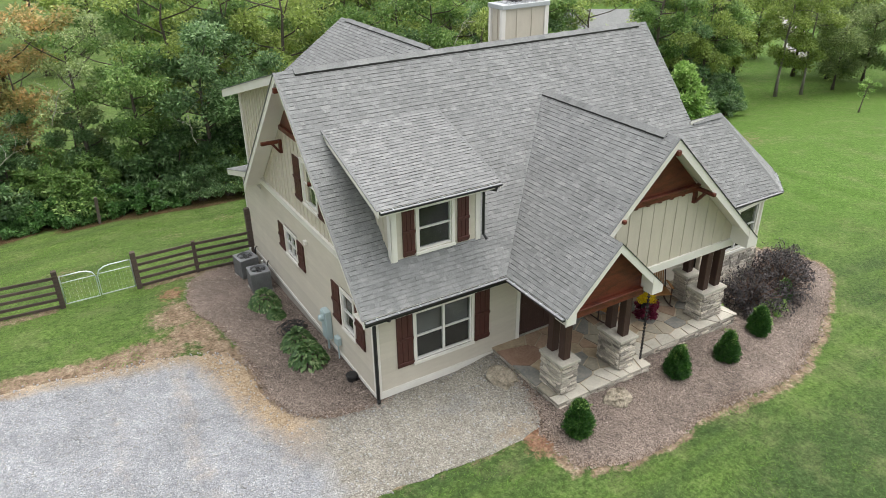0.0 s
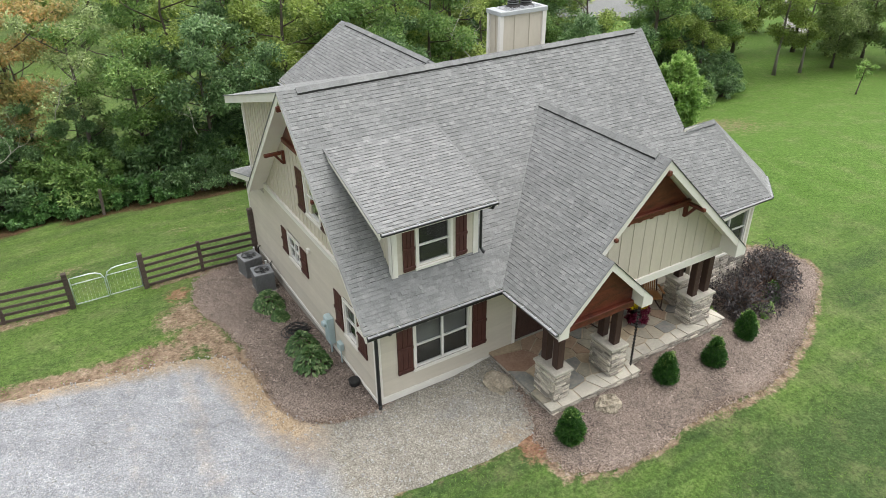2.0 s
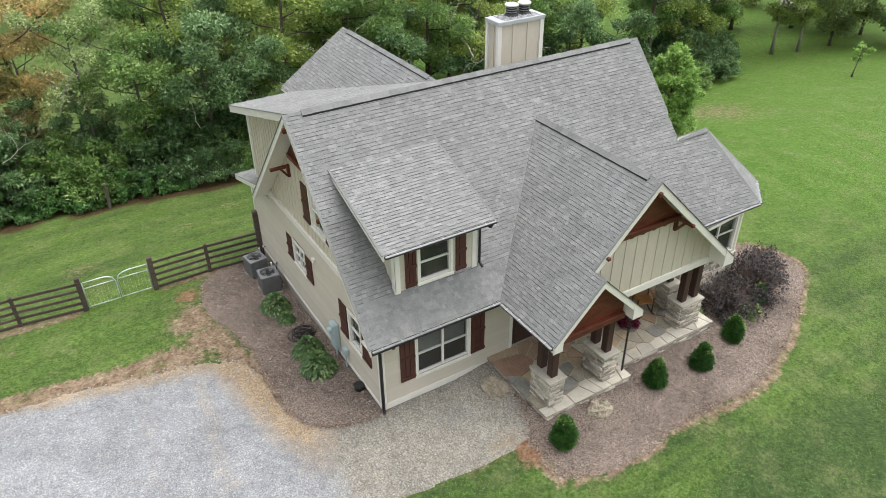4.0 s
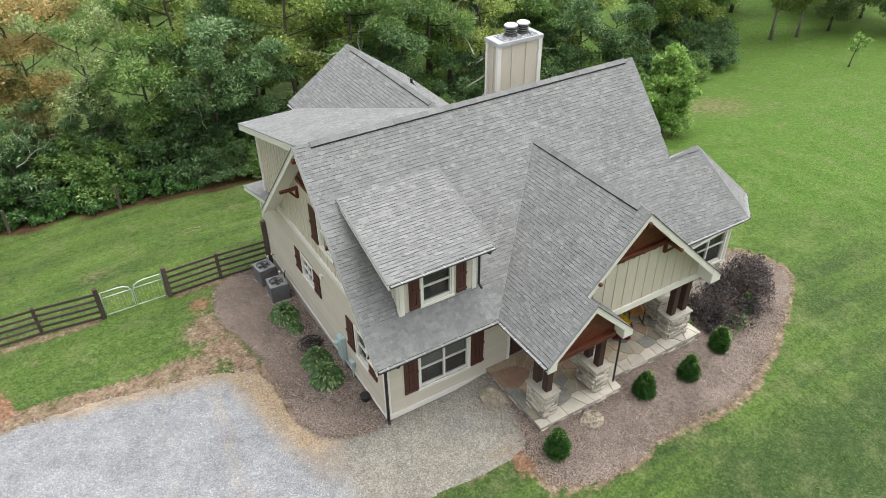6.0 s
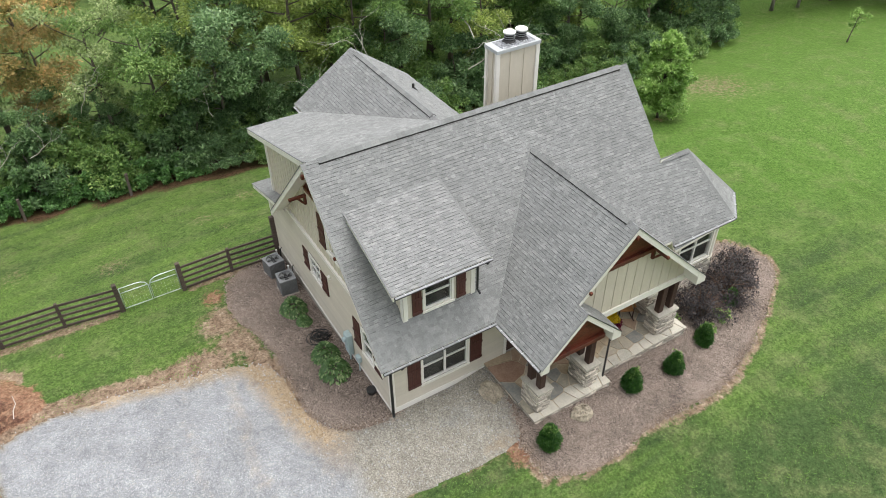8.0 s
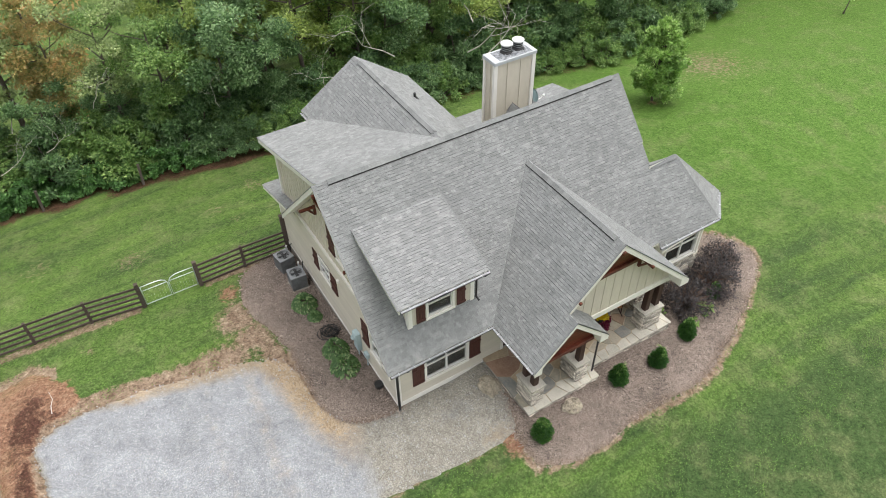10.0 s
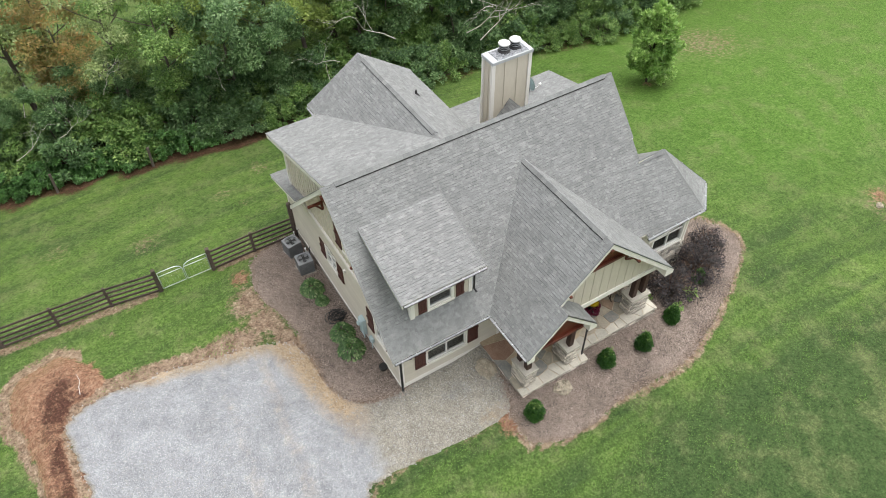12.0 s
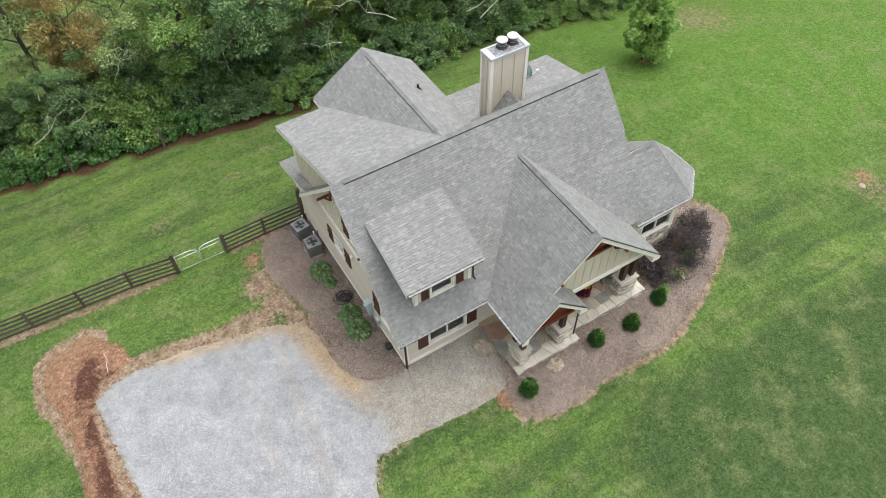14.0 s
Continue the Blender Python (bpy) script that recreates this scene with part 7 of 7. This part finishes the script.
mums = flower_pot(8.5, -1.25, "tall pot of yellow chrysanthemums above trailing wine-red foliage", PETAL, 0.3, 0.6, 3)
_r = random.Random(4)
_pts = []
for _ in range(40):
    _a, _h = _r.uniform(0, 2 * math.pi), _r.uniform(0.12, 0.62)
    _pts.append((0.26 * math.cos(_a), 0.26 * math.sin(_a), _h))
trail = new("trailing_leaves", leaf_mesh("trailing_leaves", _pts, [0.11] * 40, [60] * 40, 0.06, 0.04, LEAF_WINE, 4))
trail.parent = mums
tagged(trail, "wine-red trailing foliage")

chain = thing("rain_chain", "black rain chain of cups hanging from the eave", "rain chain")
for i in range(22):
    z = 2.8 - i * 0.11
    bm = bmesh.new()
    tube(bm, [(6.84, -2.72, z - 0.08), (6.84, -2.72, z - 0.01)], [0.018, 0.045], 8)
    part("cup", bm, BLACK, chain)
bm = bmesh.new()
tube(bm, [(6.84, -2.72, 2.86), (6.84, -2.72, 0.3)], 0.006, 4)
part("chain_link", bm, BLACK, chain)

# ---- neighbour's house, far behind the trees ----
nb = thing("neighbour_house", "distant house with a grey roof among trees", "house", m=pose(64, 63.5, gz(64, 63.5) - 2.6, 0, 0, -34))
boxed("wall", (-8, 8, -5, 5, -1, 3.4), PANEL, nb)
bm = bmesh.new()
hull(bm, [(-8.6, -5.8, 3.2), (-8.6, 5.8, 3.2), (-8.6, 0, 6.8)], [(8.6, -5.8, 3.2), (8.6, 5.8, 3.2), (8.6, 0, 6.8)])
part("roof", bm, SHINGLE_PIECE, nb)
for x_ in (-5, -1, 3):
    boxed("window", (x_, x_ + 1.2, -5.06, -5.0, 0.9, 2.4), GUTTER, nb)

# pale lane beyond the lawn trees
bm = bmesh.new()
_rows = []
for i in range(25):
    _x = 72 + 1.6 * i
    _y = 37.5 + 0.9 * i + 0.012 * i * i
    _z = gz(_x, _y) + 14 * max(0.0, (math.hypot(_x - 5, _y) - 70) / 300) ** 2 + 0.3
    _rows.append((bm.verts.new((_x, _y - 1.6, _z)), bm.verts.new((_x, _y + 1.6, _z)), bm.verts.new((_x, _y + 2.2, _z - 0.5)), bm.verts.new((_x, _y - 2.2, _z - 0.5))))
for u, v in zip(_rows, _rows[1:]):
    for k in range(4):
        bm.faces.new((u[k], v[k], v[(k + 1) % 4], u[(k + 1) % 4]))
bm.faces.new(_rows[0]), bm.faces.new(_rows[-1])
tagged(new("road", solid("road", bm, surface("pale_concrete", (0.3, 0.285, 0.26), (0.42, 0.4, 0.37), 0.6, 20, 0.9, 0.3))), "pale concrete lane beyond the lawn trees", "road", kind="structure")

# ---- loose bits ----


def scatter(name, patch, count, size, material, seed, label, category, faces_of=((0, 3, 2, 1), (0, 1, 5, 4), (1, 2, 6, 5), (2, 3, 7, 6), (3, 0, 4, 7))):
    """Flat slivers or stones strewn over a patch, as one object."""
    r = np.random.RandomState(seed)
    th = r.uniform(-math.pi, math.pi, count * 3)
    rr = np.sqrt(r.rand(count * 3))
    x = patch.c[0] + patch.r.max() * rr * np.cos(th)
    y = patch.c[1] + patch.r.max() * rr * np.sin(th)
    d = patch.depth(x, y)
    ok = (d > -0.05 - 0.09 * r.rand(len(d))) & ~((x > -0.02) & (x < 12.3) & (y > 0.0) & (y < 10.6)) & ~((x > 3.66) & (x < 11.1) & (y > -2.5)) & ~((x > 3.66) & (x < 6.95) & (y > -3.0)) & (y > -9)
    x, y = x[ok][:count], y[ok][:count]
    n = len(x)
    z = ground(x, y) + 0.05
    a = r.uniform(0, math.pi, n)
    ln = size[0] * r.uniform(0.5, 1.5, n)
    wd = size[1] * r.uniform(0.5, 1.5, n)
    tilt = r.normal(size=n) * size[2]
    dx, dy = np.cos(a), np.sin(a)
    px = [x - dx * ln - dy * wd, x + dx * ln - dy * wd, x + dx * ln + dy * wd, x - dx * ln + dy * wd]
    py = [y - dy * ln + dx * wd, y + dy * ln + dx * wd, y + dy * ln - dx * wd, y - dy * ln - dx * wd]
    pz = [z - tilt, z + tilt, z + tilt * 0.6, z - tilt * 0.4]
    top = np.stack([np.stack(px, 1), np.stack(py, 1), np.stack(pz, 1)], -1)
    low = top.copy()
    low[:, :, 2] -= size[3]
    v = np.concatenate([top, low], 1).reshape(-1, 3)
    f = np.array(faces_of)
    faces = (np.arange(n)[:, None, None] * 8 + f[None]).reshape(-1, 4)
    me = bpy.data.meshes.new(name)
    me.from_pydata(v.tolist(), [], faces.tolist())
    me.materials.append(material)
    return tagged(new(name, me), label, category, kind="stuff")


CHIP = surface("bark_chip", (0.12, 0.09, 0.074), (0.46, 0.385, 0.325), 5, 40, 0.9, 0.2, 0.5, per="island")
PEBBLE = surface("gravel_stone", (0.24, 0.238, 0.232), (0.4, 0.398, 0.39), 5, 40, 0.9, 0.2, 0.25, per="island")
scatter("mulch_chips", BED_FRONT, 17000, (0.028, 0.009, 0.01, 0.01), CHIP, 1, "loose shredded bark chips", "mulch", ((0, 3, 2, 1), (0, 1, 5, 4)))
scatter("mulch_chips", BED_WEST, 10000, (0.028, 0.009, 0.01, 0.01), CHIP, 2, "loose shredded bark chips", "mulch", ((0, 3, 2, 1), (0, 1, 5, 4)))
scatter("gravel_stones", GRAVEL, 6500, (0.018, 0.014, 0.005, 0.03), PEBBLE, 3, "loose crushed gravel stones", "gravel")


def grass_tufts(count, seed):
    """Short grass blades over the lawn near the house, as one object."""
    r = np.random.RandomState(seed)
    x, y = r.uniform(-16, 28, count), r.uniform(-10, 20, count)
    d = np.maximum(np.maximum(GRAVEL.depth(x, y), BED_FRONT.depth(x, y)), np.maximum(BED_WEST.depth(x, y), CLAY.depth(x, y)))
    both = (GRAVEL.depth(x, y) > -0.9) & (BED_WEST.depth(x, y) > -0.9)
    both = both | ((BED_WEST.depth(x, y) > -1.4) & (y > 4.6) & (y < 9))
    both = both | (np.hypot(x + 3.5, y - 5.9) < 1.1)
    ok = (d < -0.1) & ~both & ~((x > -0.1) & (x < 16) & (y > -0.6) & (y < 12)) & (waves(x, y, 2.2, 77) + r.normal(size=count) * 0.5 > -0.2)
    x, y = x[ok], y[ok]
    n = len(x)
    z = ground(x, y) - 0.01
    a, h, w = r.uniform(0, 2 * math.pi, n), r.uniform(0.025, 0.055, n), r.uniform(0.007, 0.014, n)
    bend = r.normal(size=(n, 2)) * 0.05
    v = np.stack([np.stack([x - np.cos(a) * w, y - np.sin(a) * w, z], 1), np.stack([x + np.cos(a) * w, y + np.sin(a) * w, z], 1), np.stack([x + bend[:, 0], y + bend[:, 1], z + h], 1)], 1).reshape(-1, 3)
    me = bpy.data.meshes.new("grass")
    me.from_pydata(v.tolist(), [], np.arange(3 * n).reshape(-1, 3).tolist())
    me.materials.append(GRASSBLADE)
    tagged(new("grass", me), "short green grass blades on the lawn", "grass", kind="stuff")


grass_tufts(330000, 9)

# ---- the single pieces of roof, walls and piers ----
for piece_name, piece_mesh, piece_parent, piece_pose in PIECES:
    piece = new(piece_name, piece_mesh)
    piece.parent, piece.matrix_basis = piece_parent, piece_pose
